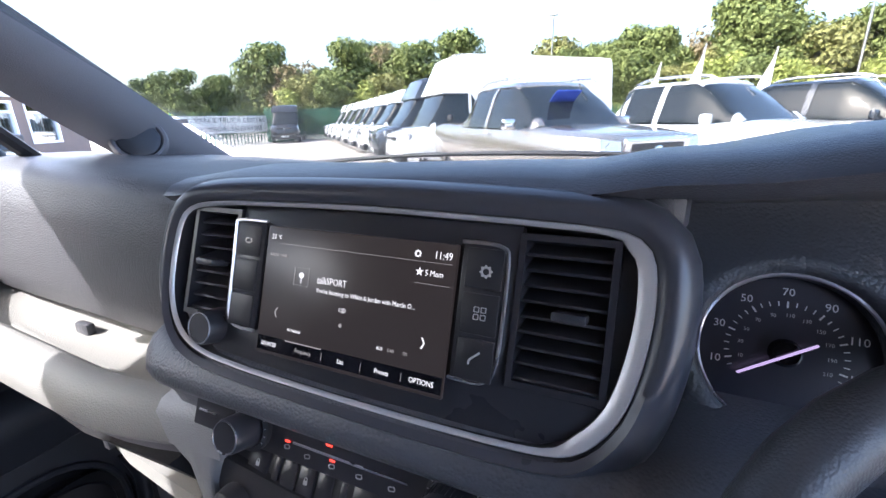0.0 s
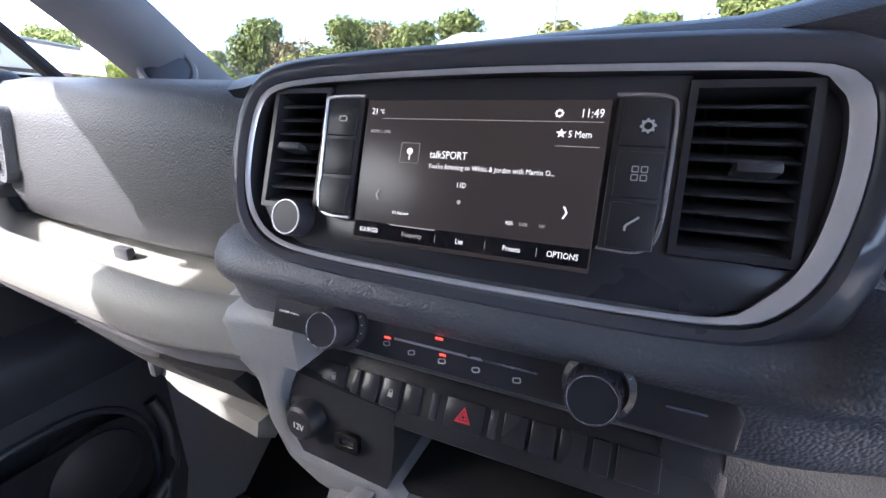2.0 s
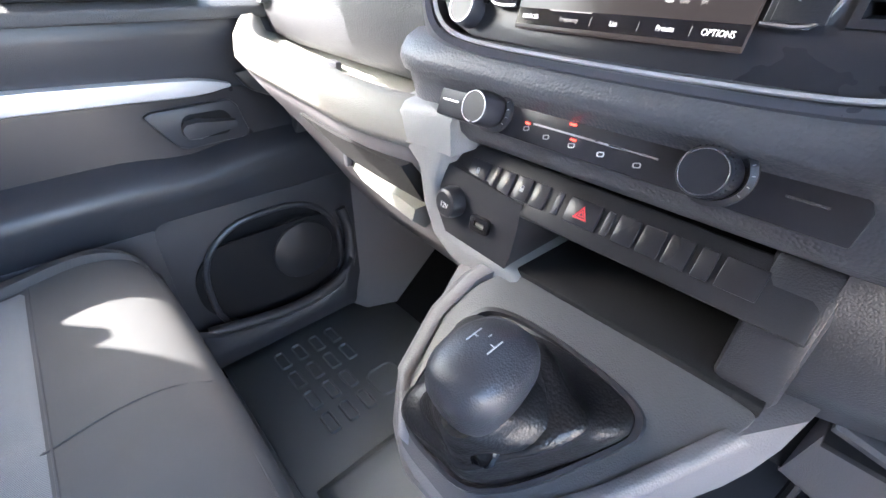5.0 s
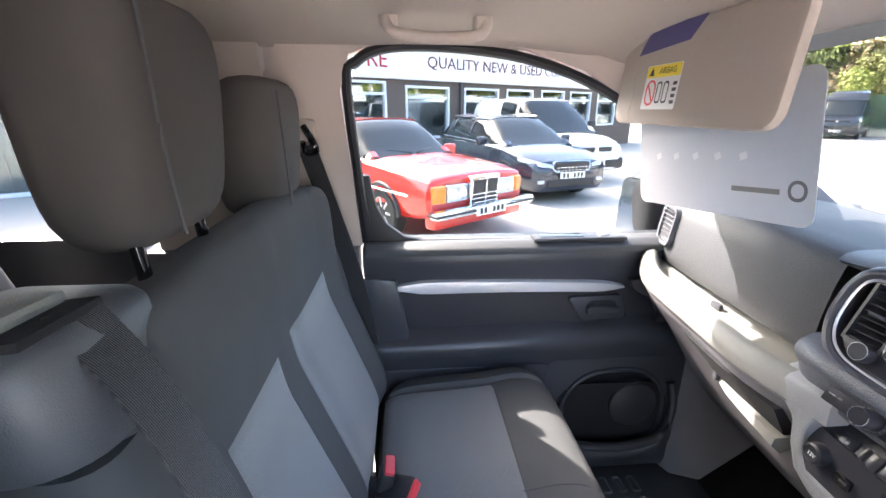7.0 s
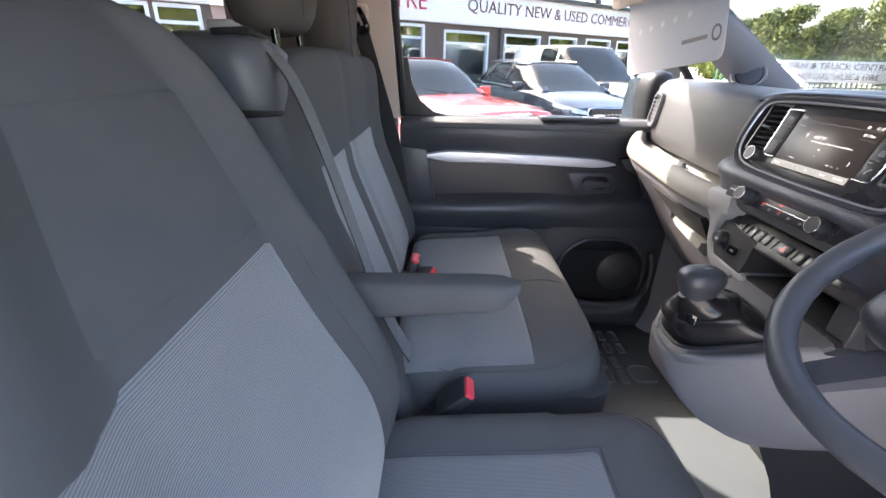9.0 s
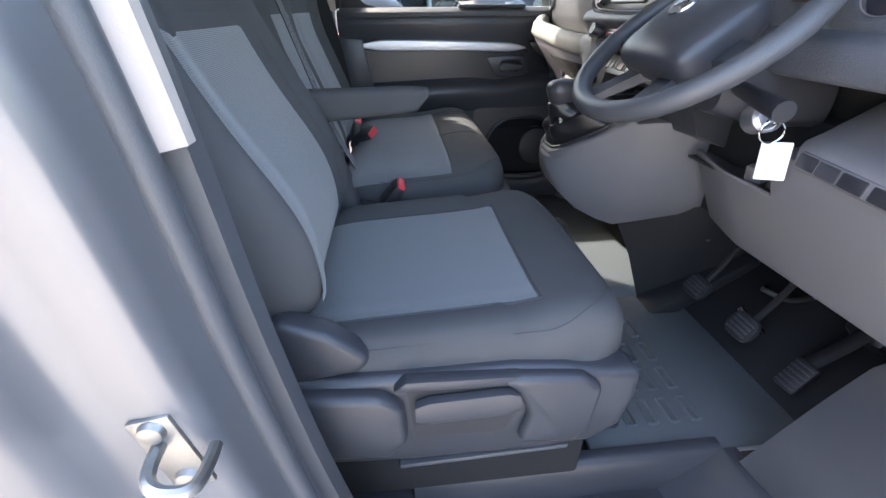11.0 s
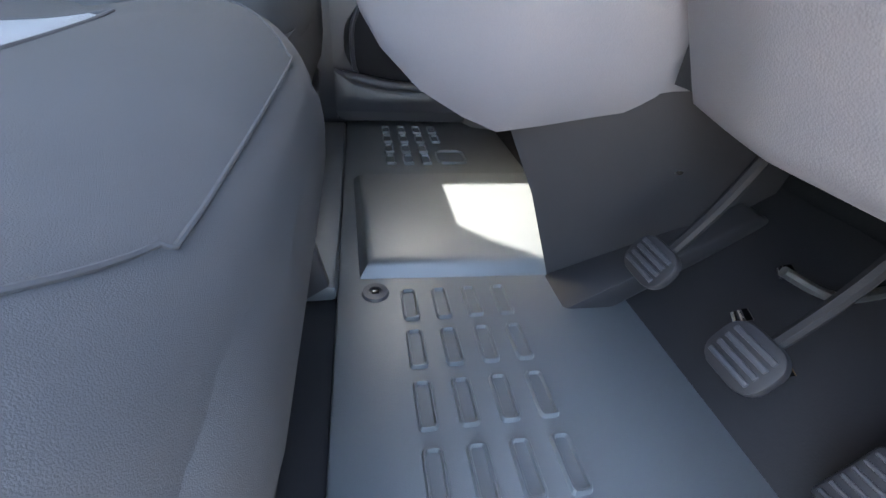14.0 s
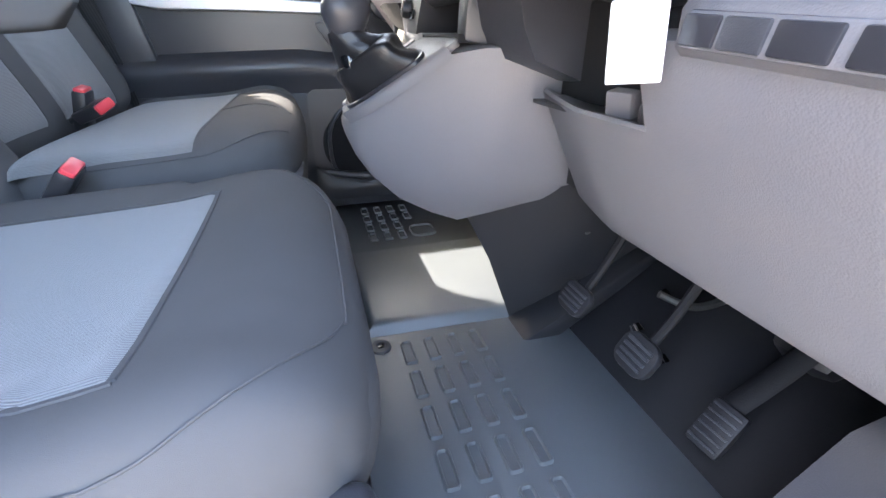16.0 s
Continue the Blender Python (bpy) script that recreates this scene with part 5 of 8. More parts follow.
for cx in (0.0, 0.26):
    part("dial_well", loft([pod_ring(0.049, -0.03, 0, cx), pod_ring(0.0495, -0.004, 0, cx), pod_ring(0.052, 0.006, 0, cx), pod_ring(0.056, 0.010, 0, cx), pod_ring(0.064, 0.008, 0.1, cx), pod_ring(0.078, 0.0, 0.5, cx), pod_ring(0.10, -0.006, 1.0, cx), pod_ring(0.135, 0.0, 1.0, cx)], cap=False, m=KM), M_DASH, clus, "dark grained well round a dial", 60)
    part("dial_face", plate([(x, y) for x, y, z in pod_ring(0.0505, 0, 0, cx)], -0.012, -0.008, KM), M_DIAL, clus, "black dial face")
    part("bright_rim", tube([KM @ Vector(p) for p in pod_ring(0.0505, 0.003, 0, cx)], 0.0014, 6, steps=1, closed=True), M_SATIN, clus)
def dial(cx, cy, figs, a0, a1, r, size, mat):
    for i, f in enumerate(figs):
        a = radians(a0 + (a1 - a0) * i / (len(figs) - 1))
        yield f, KM @ at(cx + r * math.sin(a), cy + r * math.cos(a), -0.007), KM @ at(cx + (r - 0.008) * math.sin(a), cy + (r - 0.008) * math.cos(a), -0.007, 0, 0, -math.degrees(a))
for f, mt, mk in dial(*DC, ("10", "30", "50", "70", "90", "110", "130"), -105, 105, 0.0395, 0.008, M_LIT):
    part("figure", text_mesh(f, 0.0072, mt @ Matrix.Rotation(0, 4, "Z"), "CENTER", 0.0001), M_WHITE, clus)
    part("mark", rbox((0.001, 0.0042, 0.0003), 0, mk), M_WHITE, clus)
for k in range(27):
    a = radians(-113.75 + 227.5 * k / 26)
    part("mark", rbox((0.0006, 0.003, 0.0003), 0, KM @ at(DC[0] + 0.032 * math.sin(a), DC[1] + 0.032 * math.cos(a), -0.007, 0, 0, -math.degrees(a))), M_WHITE, clus)
for f, mt, mk in dial(*DC, ("10", "30", "50", "70", "90", "110", "130", "150", "170", "190", "210"), -104, 112, 0.0245, 0.004, M_LIT):
    part("figure", text_mesh(f, 0.0034, mt, "CENTER", 0.0001), M_ICON, clus)
part("needle", rbox((0.0016, 0.048, 0.002), 0.0005, KM @ at(DC[0] - 0.006, DC[1] - 0.0045, 0.0015, 0, 0, 121)), M_NEEDLE, clus, "pale lit needle")
part("needle_hub", revolve([(0.0001, 0.001), (0.007, 0.001), (0.009, -0.002), (0.009, -0.008)], KM @ at(*DC, -0.002), 20), M_GLOSS, clus)
for k in range(9):
    a = radians(-110 + 220 * k / 8)
    part("mark", rbox((0.0012, 0.005, 0.0003), 0, KM @ at(0.135 + 0.036 * math.sin(a), 0.036 * math.cos(a), -0.007, 0, 0, -math.degrees(a))), M_WHITE, clus)
part("trip_display", rbox((0.05, 0.05, 0.001), 0, KM @ at(0.004, 0, 0.003)), M_SCREEN, clus)
# dashboard skin round the cluster
part("cluster_cheek", xsec([(0.03, 1.372), (0.012, 1.366), (-0.002, 1.33), (-0.018, 1.285), (-0.036, 1.235), (-0.044, 1.205), (0.10, 1.19), (0.12, 1.37)], [0.172, 0.180, 0.186, 0.191, 0.196, 0.200], lambda x: (0.014 + 0.075 * max(0.0, (x - 0.180) / 0.020) ** 1.3, 0.0)), M_DASH, dash, "grained cheek beside the dials", 60)
part("cluster_apron", prism([(0.0, 1.205), (-0.02, 1.19), (-0.02, 1.15), (0.1, 1.13), (0.1, 1.22)], 0.25, 0.70, "x", 0.012), M_DASH, dash, "dark grained apron under the cluster")

# steering column, wheel, keys
wheel = thing("steering_wheel", (0.394, -0.13, 1.20), "black four-spoke steering wheel with chrome badge", "steering wheel")
WM = Matrix.Translation((0.394, -0.130, 1.203)) @ Matrix.Rotation(radians(38), 4, "X")     # local z towards the driver, y to the top of the rim
rim = []
for k in range(40):
    a = 2 * math.pi * k / 40
    f = 1 - 0.05 * max(0.0, -math.sin(a)) ** 3
    rim.append((0.183 * math.cos(a), 0.183 * math.sin(a) * f, 0.0))
part("rim", tube(rim, 0.0165, 14, steps=1, closed=True, m=WM), M_GRIP, wheel, "black grained wheel rim", 60)
hub = pillow(0.098, 0.080, 0.034, 0.055, 3.0, None, 20, 18, m=WM @ at(-0.006, 0.002, 0.0))
hb = part("hub_pad", hub, M_SLATE, wheel, "dark airbag pad")
part("badge", revolve([(0.0001, 0.004), (0.018, 0.005), (0.0215, 0.004), (0.023, 0)], WM @ at(-0.022, 0.020, 0.033), 28), M_SATIN, hb, "round chrome badge")
part("badge_mark", rbox((0.026, 0.005, 0.003), 0.001, WM @ at(-0.022, 0.020, 0.038, 0, 0, 35)), M_CHROME, hb)
for sx in (-1, 1):
    part("spoke", loft([[(sx * 0.06, 0.022, -0.018), (sx * 0.06, -0.030, -0.018), (sx * 0.06, -0.030, -0.040), (sx * 0.06, 0.022, -0.040)], [(sx * 0.12, 0.008, -0.012), (sx * 0.12, -0.030, -0.012), (sx * 0.12, -0.030, -0.030), (sx * 0.12, 0.008, -0.030)], [(sx * 0.178, 0.0, -0.002), (sx * 0.178, -0.032, -0.002), (sx * 0.178, -0.032, -0.014), (sx * 0.178, 0.0, -0.014)]], m=WM), M_SLATE, wheel, "dark spoke")
    part("spoke", loft([[(sx * 0.02, -0.05, -0.02), (sx * 0.055, -0.045, -0.02), (sx * 0.055, -0.045, -0.04), (sx * 0.02, -0.05, -0.04)], [(sx * 0.055, -0.165, -0.004), (sx * 0.085, -0.155, -0.004), (sx * 0.085, -0.155, -0.016), (sx * 0.055, -0.165, -0.016)]], m=WM), M_SLATE, wheel, "dark spoke")
col = thing("steering_column", (0.394, 0.0, 1.1), "dark steering column shroud with ignition lock", "steering column")
part("shroud", loft([[(0.394 + 0.055 * math.copysign(abs(math.cos(t)) ** 0.6, math.cos(t)) * s, 0.12 - 0.20 * u, 1.10 + 0.03 * u + 0.05 * math.copysign(abs(math.sin(t)) ** 0.6, math.sin(t)) * s) for t in [2 * math.pi * i / 24 for i in range(24)]] for u, s in ((0, 0.9), (0.3, 1.0), (0.8, 1.0), (1.0, 0.85))]), M_SLATE, col, "dark column shroud")
part("stalk", tube([(0.34, -0.06, 1.15), (0.28, -0.08, 1.165), (0.22, -0.09, 1.17)], lambda u: 0.010 - 0.002 * u, 10), M_DARK, col, "black indicator stalk")
part("stalk", tube([(0.45, -0.06, 1.13), (0.52, -0.08, 1.125), (0.575, -0.09, 1.12)], lambda u: 0.011 + 0.004 * u, 10), M_DARK, col, "black wiper stalk")
part("ignition_lock", revolve([(0.024, -0.02), (0.024, 0.012), (0.018, 0.018), (0.0001, 0.018)], at(0.475, -0.025, 1.09, 10, 70, 0), 24), M_SATIN, col, "silver ignition lock")
keys = thing("key_set", (0.51, -0.05, 1.03), "van key on a ring with a white paper tag", "keys")
part("key_ring", tube([(0.505 + 0.004 * math.cos(a), -0.03 + 0.017 * math.cos(a), 1.075 + 0.017 * math.sin(a)) for a in [2 * math.pi * k / 16 for k in range(16)]], 0.0014, 6, steps=1, closed=True), M_CHROME, keys, "steel split ring")
part("key_head", rbox((0.008, 0.022, 0.03), 0.004, at(0.50, -0.03, 1.09, 0, 25, 0)), M_CHROME, keys)
part("paper_tag", rbox((0.004, 0.042, 0.06), 0.002, at(0.495, 0.000, 1.025, 4, -6, -32)), M_WHITE, keys, "white paper key tag")

# driver's lower dashboard
low = thing("lower_dashboard", (0.45, 0.1, 0.9), "grey moulded knee panel with open cubby and switches", "knee panel")
kp = [(0.050, 1.035), (0.036, 1.026), (0.037, 0.995), (0.052, 0.955), (0.075, 0.91), (0.108, 0.845), (0.134, 0.795), (0.143, 0.779), (0.152, 0.774), (0.165, 0.779), (0.19, 0.80), (0.19, 1.035)]
kp_low = [(0.075, 0.942), (0.066, 0.951), (0.060, 0.951), (0.0565, 0.947), (0.060, 0.940), (0.075, 0.910), (0.108, 0.845), (0.134, 0.795), (0.143, 0.779), (0.152, 0.774), (0.165, 0.779), (0.19, 0.80), (0.19, 0.942)]
def knee_bend(x):
    k = max(0.0, (0.34 - x) / 0.14)
    return (0.026 * k ** 1.3, 0.010 * k)
part("knee_panel", xsec(kp_low, [0.212 + 0.250 * k / 12 for k in range(13)], knee_bend), M_GREY, low, "smooth grey knee panel below the cubby", 45)
part("knee_panel", xsec(kp, [0.462 + 0.240 * k / 8 for k in range(9)], knee_bend), M_GREY, low, "smooth grey knee panel", 45)
part("upper_shelf", xsec([(0.050, 1.012), (0.036, 1.016), (0.029, 1.022), (0.028, 1.048), (0.034, 1.058), (0.06, 1.070), (0.16, 1.125), (0.17, 1.012)], [0.500, 0.504, 0.55, 0.60, 0.65, 0.700, 0.704], lambda x: (0.004 if x in (0.5, 0.704) else 0.0, -0.08 * (x - 0.5))), M_GREY, low, "grey shelf beside the column", 45)
bz = part("switch_bezel", rbox((0.18, 0.008, 0.026), 0.003, at(0.602, 0.027, 1.027, -6, 4.6, 0)), M_GREY, low, "grey bezel with black switches")
for k, (x, w, m_) in enumerate(((0.530, 0.032, M_FASCIA), (0.566, 0.034, M_SLATE), (0.606, 0.038, M_FASCIA), (0.650, 0.034, M_FASCIA), (0.679, 0.018, M_FASCIA))):
    part("switch", rbox((w, 0.008, 0.021), 0.002, at(x, 0.0245, 1.0335 - 0.08 * (x - 0.52), -6, 4.6, 0)), m_, bz)
# solid black block: its colour puts in the shade deep in the cubby
cub = part("cubby_recess", rbox((0.27, 0.10, 0.13), 0.004, at(0.335, 0.165, 1.005)), M_CARPET_SHADE, low, "black block as the shaded depth of the cubby")
part("cubby_floor", rbox((0.25, 0.06, 0.006), 0.001, at(0.335, 0.095, 0.944)), M_DARK, cub)
part("fuse_holder", rbox((0.035, 0.02, 0.03), 0.004, at(0.385, 0.085, 0.962, 10, 0, 15)), M_GREY, cub)
part("fuse_holder", rbox((0.022, 0.018, 0.02), 0.004, at(0.43, 0.085, 0.957, 0, 0, -10)), M_SLATE, cub)
part("corner_panel", loft([[(0.700, 0.050, 1.03), (0.706, 0.042, 1.03), (0.765, 0.075, 1.03), (0.790, 0.13, 1.03), (0.70, 0.18, 1.03)], [(0.699, 0.092, 0.90), (0.704, 0.085, 0.90), (0.768, 0.10, 0.90), (0.792, 0.14, 0.90), (0.70, 0.19, 0.9)], [(0.698, 0.143, 0.775), (0.702, 0.138, 0.772), (0.772, 0.124, 0.785), (0.792, 0.15, 0.80), (0.72, 0.21, 0.78)]]), M_GREY, low, "grey corner panel by the door", 30)
part("dash_end", loft([[(0.712, 0.020, 1.28), (0.75, 0.02, 1.28), (0.795, 0.09, 1.28), (0.80, 0.22, 1.28), (0.70, 0.22, 1.28)], [(0.714, 0.040, 1.10), (0.752, 0.045, 1.10), (0.797, 0.11, 1.10), (0.80, 0.22, 1.10), (0.70, 0.22, 1.1)], [(0.720, 0.055, 0.99), (0.755, 0.06, 0.985), (0.798, 0.12, 0.975), (0.80, 0.20, 0.97), (0.72, 0.2, 1.0)], [(0.735, 0.064, 0.972), (0.758, 0.068, 0.966), (0.797, 0.125, 0.955), (0.798, 0.20, 0.96), (0.74, 0.2, 0.98)]]), M_SLATE, low, "dark end panel of the dashboard", 40)
part("driver_vent_panel", rbox((0.22, 0.05, 0.18), 0.02, at(0.66, 0.10, 1.25, -12, 0, 8)), M_DASH, low)
# added solid filler, coloured black for the shade under the dashboard
part("shade_block", prism([(0.16, 0.80), (0.6, 0.80), (0.6, 1.2), (0.16, 1.2)], 0.18, 0.74, "x"), M_CARPET_SHADE, low)
# dark recess under the console
part("recess_wall", loft([[(0.035, 0.02, 0.715), (0.150, 0.185, 0.785), (0.150, 0.45, 0.80), (-0.05, 0.45, 0.74)], [(0.055, 0.075, 0.60), (0.125, 0.26, 0.665), (0.13, 0.45, 0.68), (-0.05, 0.45, 0.60)], [(0.075, 0.125, 0.452), (0.118, 0.34, 0.56), (0.12, 0.45, 0.60), (-0.05, 0.45, 0.45)]]), M_SEAL, stack, "dark plastic side below the console")
part("tunnel", prism([(0.20, 0.45), (0.24, 0.72), (0.6, 0.95), (0.6, 0.45)], -0.17, 0.04, "x", 0.02), M_CARPET_SHADE, stack)
part("footrest_ledge", prism([(0.115, 0.447), (0.40, 0.615), (0.43, 0.60), (0.20, 0.44)], 0.07, 0.165, "x", 0.008), M_SEAL, stack, "raised mat edge beside the clutch")
part("screw", revolve([(0.0001, 0.004), (0.006, 0.004), (0.008, 0)], at(0.122, 0.262, 0.67, 0, 80, 0), 12), M_STEEL, stack)

# pedals
def pedal(x, y, z, w, h, label, tilt=-32):
    p = thing("pedal", (x, y, z), label, "pedal", "foot pedals")
    m = at(x, y, z, tilt, 0, 0)
    part("pad", plate(rrect(w, h, w * 0.3, 5), -0.008, 0.006, m @ at(0, 0, 0, 90, 0, 0) , 0.003), M_SEAL, p, "black rubber pedal pad")
    for k in range(4):
        part("rib", rbox((w * 0.72, 0.004, 0.006), 0.001, m @ at(0, -0.008, h * (-0.27 + 0.18 * k))), M_SLATE, p)
    part("arm", tube([m @ Vector((0, 0.012, 0.0)), (x + 0.01, y + 0.06, z + 0.10), (x + 0.01, y + 0.12, z + 0.26), (x + 0.01, y + 0.15, z + 0.40)], 0.008, 8), M_IRON_SHADE, p, "dark steel pedal arm")


pedal(0.235, 0.176, 0.593, 0.078, 0.056, "clutch pedal with oval ribbed rubber pad")
pedal(0.386, 0.195, 0.579, 0.074, 0.062, "brake pedal with oval ribbed rubber pad")
part_acc = thing("pedal", (0.50, 0.22, 0.52), "long black accelerator pedal with ribbed pad", "pedal", "foot pedals")
AM = at(0.512, 0.236, 0.542, -38, 0, 6)
part("pad", rbox((0.050, 0.014, 0.075), 0.006, AM), M_SEAL, part_acc, "ribbed rubber pad")
for k in range(6):
    part("rib", rbox((0.042, 0.004, 0.004), 0.001, AM @ at(0, -0.009, -0.028 + 0.0112 * k)), M_SLATE, part_acc)
part("arm", tube([(0.50, 0.26, 0.555), (0.515, 0.33, 0.64), (0.53, 0.40, 0.76)], 0.018, 8, flat=0.5), M_IRON_SHADE, part_acc)
part("cover", rbox((0.10, 0.06, 0.12), 0.03, at(0.50, 0.40, 0.66, -35, 0, 0)), M_DARK, part_acc)
fo = thing("pedal_bracket", (0.33, 0.36, 0.60), "steel pedal stop and linkage under the dashboard", "bracket")
part("plate", rbox((0.05, 0.012, 0.05), 0.006, at(0.325, 0.40, 0.535, -30, 0, 0)), M_STEEL, fo)
part("rod", tube([(0.30, 0.30, 0.62), (0.33, 0.36, 0.60), (0.34, 0.44, 0.62)], 0.007, 8), M_STEEL, fo)
for q in ((0.335, 0.24, 0.575), (0.405, 0.235, 0.565), (0.29, 0.33, 0.60)):
    part("pivot", revolve([(0.0001, 0.014), (0.010, 0.014), (0.012, 0)], at(*q, 0, -60, 0), 12), M_CHROME, fo)
part("rust_bracket", rbox((0.06, 0.03, 0.10), 0.006, at(0.43, 0.44, 0.70, -20, 0, 0)), material("tan_foam", (0.28, 0.17, 0.07), 0.9, grain=0.5, grain_scale=200), fo, "tan foam block")

# rubber mats
mat_t = thing("rubber_mat", (0, 0, 0.45), "blue-black moulded rubber floor mat with raised treads", "floor mat")
part("sheet", rbox((1.37, 0.48, 0.018), 0.006, at(-0.085, 0.005, 0.441)), M_RUBBER, mat_t)
# mat running up under the pedals; footwell shade is in its black colour
part("toe_sheet", prism([(0.235, 0.432), (0.235, 0.450), (0.46, 0.640), (0.475, 0.625)], -0.75, 0.66, "x", 0.004), M_IRON_SHADE, mat_t, "toe end of the mat, coloured dark for the footwell shade")
part("raised_pad", loft([[(-0.325, -0.212, 0.449), (0.062, -0.200, 0.449), (0.078, 0.21, 0.449), (-0.330, 0.21, 0.449)], [(-0.308, -0.200, 0.466), (0.050, -0.188, 0.466), (0.066, 0.20, 0.466), (-0.312, 0.20, 0.466)], [(-0.300, -0.194, 0.474), (0.043, -0.180, 0.474), (0.058, 0.20, 0.474), (-0.304, 0.20, 0.474)], [(-0.292, -0.186, 0.478), (0.035, -0.172, 0.478), (0.050, 0.20, 0.478), (-0.296, 0.20, 0.478)]]), M_RUBBER, mat_t, "raised rectangular pad")
def tread(x, y, w, h, r=0.008):
    ring = rrect(w, h, r, 3)
    def inset(d, z):
        return [(x + a * (1 - 2 * d / w), y + b * (1 - 2 * d / h), z) for a, b in ring]
    part("tread", loft([inset(-0.001, 0.449), inset(0.0, 0.4555), inset(0.0008, 0.457), inset(0.0028, 0.457), inset(0.0036, 0.4555), inset(0.0042, 0.4508), inset(0.006, 0.4508)]), M_RUBBER, mat_t, angle=25)
for i in range(5):
    for j in range(4):
        tread(0.133 + 0.0905 * i, -0.123 + 0.0495 * j, 0.068, 0.0235, 0.006)
for i in range(4):
    for j in range(4):
        if (i, j) in ((3, 3), (2, 3)):
            continue
        tread(-0.672 + 0.078 * i, -0.115 + 0.047 * j, 0.058, 0.026, 0.007)
tread(-0.455, 0.05, 0.085, 0.08, 0.02)
for x, y in ((0.100, -0.175), (0.505, -0.167)):
    cl = part("fixing_clip", revolve([(0.0001, 0.003), (0.009, 0.003), (0.010, 0.006), (0.020, 0.005), (0.022, 0)], at(x, y, 0.45), 24), M_SLATE, mat_t, "round mat fixing")
    part("clip_slot", rbox((0.010, 0.012, 0.004), 0.001, at(x, y, 0.4545)), M_GLOSS, cl)
part("side_runner", rbox((0.8, 0.10, 0.03), 0.008, at(-0.30, -0.285, 0.452)), M_RUBBER, mat_t)

# sun visor, sheet behind it, grab handle, mirror
vis = thing("sun_visor", (-0.43, -0.17, 1.62), "beige sun visor folded down with airbag label", "sun visor")
VM = at(-0.452, -0.165, 1.642, 85, 0, 0)
part("visor_board", plate(rrect(0.46, 0.18, 0.03, 5), -0.009, 0.009, VM, 0.006), M_HEADLINER, vis, "beige visor board")
part("visor_seam", rbox((0.003, 0.165, 0.001), 0, VM @ at(-0.165, 0.0, 0.0095)), M_TRIM, vis)
part("visor_pocket", plate([(-0.165, 0.045), (0.0, 0.055), (0.035, 0.09), (-0.13, 0.09)], 0.0085, 0.0105, VM), material("violet_plastic", (0.08, 0.07, 0.22), 0.3), vis, "violet ticket clip")
lb = part("airbag_label", plate(rrect(0.115, 0.082, 0.002, 1), 0.0088, 0.0098, VM @ at(-0.06, -0.02, 0)), M_WHITE, vis, "white and yellow airbag label")
part("label_band", plate(rrect(0.113, 0.022, 0.002, 1), 0.0098, 0.0101, VM @ at(-0.06, 0.009, 0)), material("yellow_print", (0.85, 0.68, 0.05), 0.5), lb)
part("lettering", text_mesh("AIRBAG", 0.016, VM @ at(-0.045, 0.009, 0.0103), "CENTER", 0.0001), M_DARK, lb)
part("warning_triangle", plate([(0, 0.008), (-0.009, -0.007), (0.009, -0.007)], 0.0101, 0.0104, VM @ at(-0.098, 0.009, 0)), M_DARK, lb)
part("red_ring", frame_ring(rrect(0.034, 0.048, 0.016, 5), rrect(0.026, 0.040, 0.012, 5), 0.0099, 0.0103, VM @ at(-0.092, -0.03, 0)), M_RED, lb)
part("red_bar", rbox((0.004, 0.045, 0.0004), 0, VM @ at(-0.092, -0.03, 0.0102, 0, 0, 35)), M_RED, lb)
for x in (-0.062, -0.040):
    part("pictogram", frame_ring(rrect(0.017, 0.040, 0.006, 2), rrect(0.012, 0.033, 0.004, 2), 0.0099, 0.0102, VM @ at(x, -0.03, 0)), M_SLATE, lb)
for k in range(4):
    part("pictogram", rbox((0.012, 0.006, 0.0003), 0, VM @ at(-0.013, -0.015 - 0.011 * k, 0.0101)), M_SLATE, lb)
fm = bpy.data.materials.new("frosted_film")
fm.use_nodes = True
fb = fm.node_tree.nodes["Principled BSDF"]
fb.inputs["Base Color"].default_value = (0.72, 0.72, 0.74, 1)
fb.inputs["Roughness"].default_value = 0.5
fb.inputs["Transmission Weight"].default_value = 0.0
ft = fm.node_tree.nodes.new("ShaderNodeBsdfTranslucent")
ft.inputs[0].default_value = (0.62, 0.62, 0.64, 1)
fx = fm.node_tree.nodes.new("ShaderNodeMixShader")
fx.inputs[0].default_value = 0.6
fm.node_tree.links.new(fb.outputs[0], fx.inputs[1])
fm.node_tree.links.new(ft.outputs[0], fx.inputs[2])
fm.node_tree.links.new(fx.outputs[0], fm.node_tree.nodes["Material Output"].inputs["Surface"])
sh = thing("document_wallet", (-0.36, -0.16, 1.45), "frosted plastic document wallet tucked behind the visor", "document wallet")
FMx = at(-0.400, -0.136, 1.512, 95, -6, 2)
part("sheet", plate(rrect(0.41, 0.215, 0.02, 4), 0.0, 0.0012, FMx), fm, sh)
for k in range(5):
    part("punch_mark", rbox((0.014, 0.011, 0.0006), 0, FMx @ at(-0.137 + 0.0545 * k, -0.008, 0.0018, 0, 0, 20)), M_WHITE, sh)
part("logo_ring", frame_ring(rrect(0.03, 0.03, 0.014, 5), rrect(0.02, 0.02, 0.009, 5), 0.0012, 0.0016, FMx @ at(0.178, -0.057, 0)), M_GREY, sh)
part("printed_bar", rbox((0.09, 0.008, 0.0004), 0, FMx @ at(0.105, -0.060, 0.0015)), M_LEDGE, sh)

gh = thing("grab_handle", (-0.61, -0.6, 1.74), "beige folding grab handle", "grab handle")
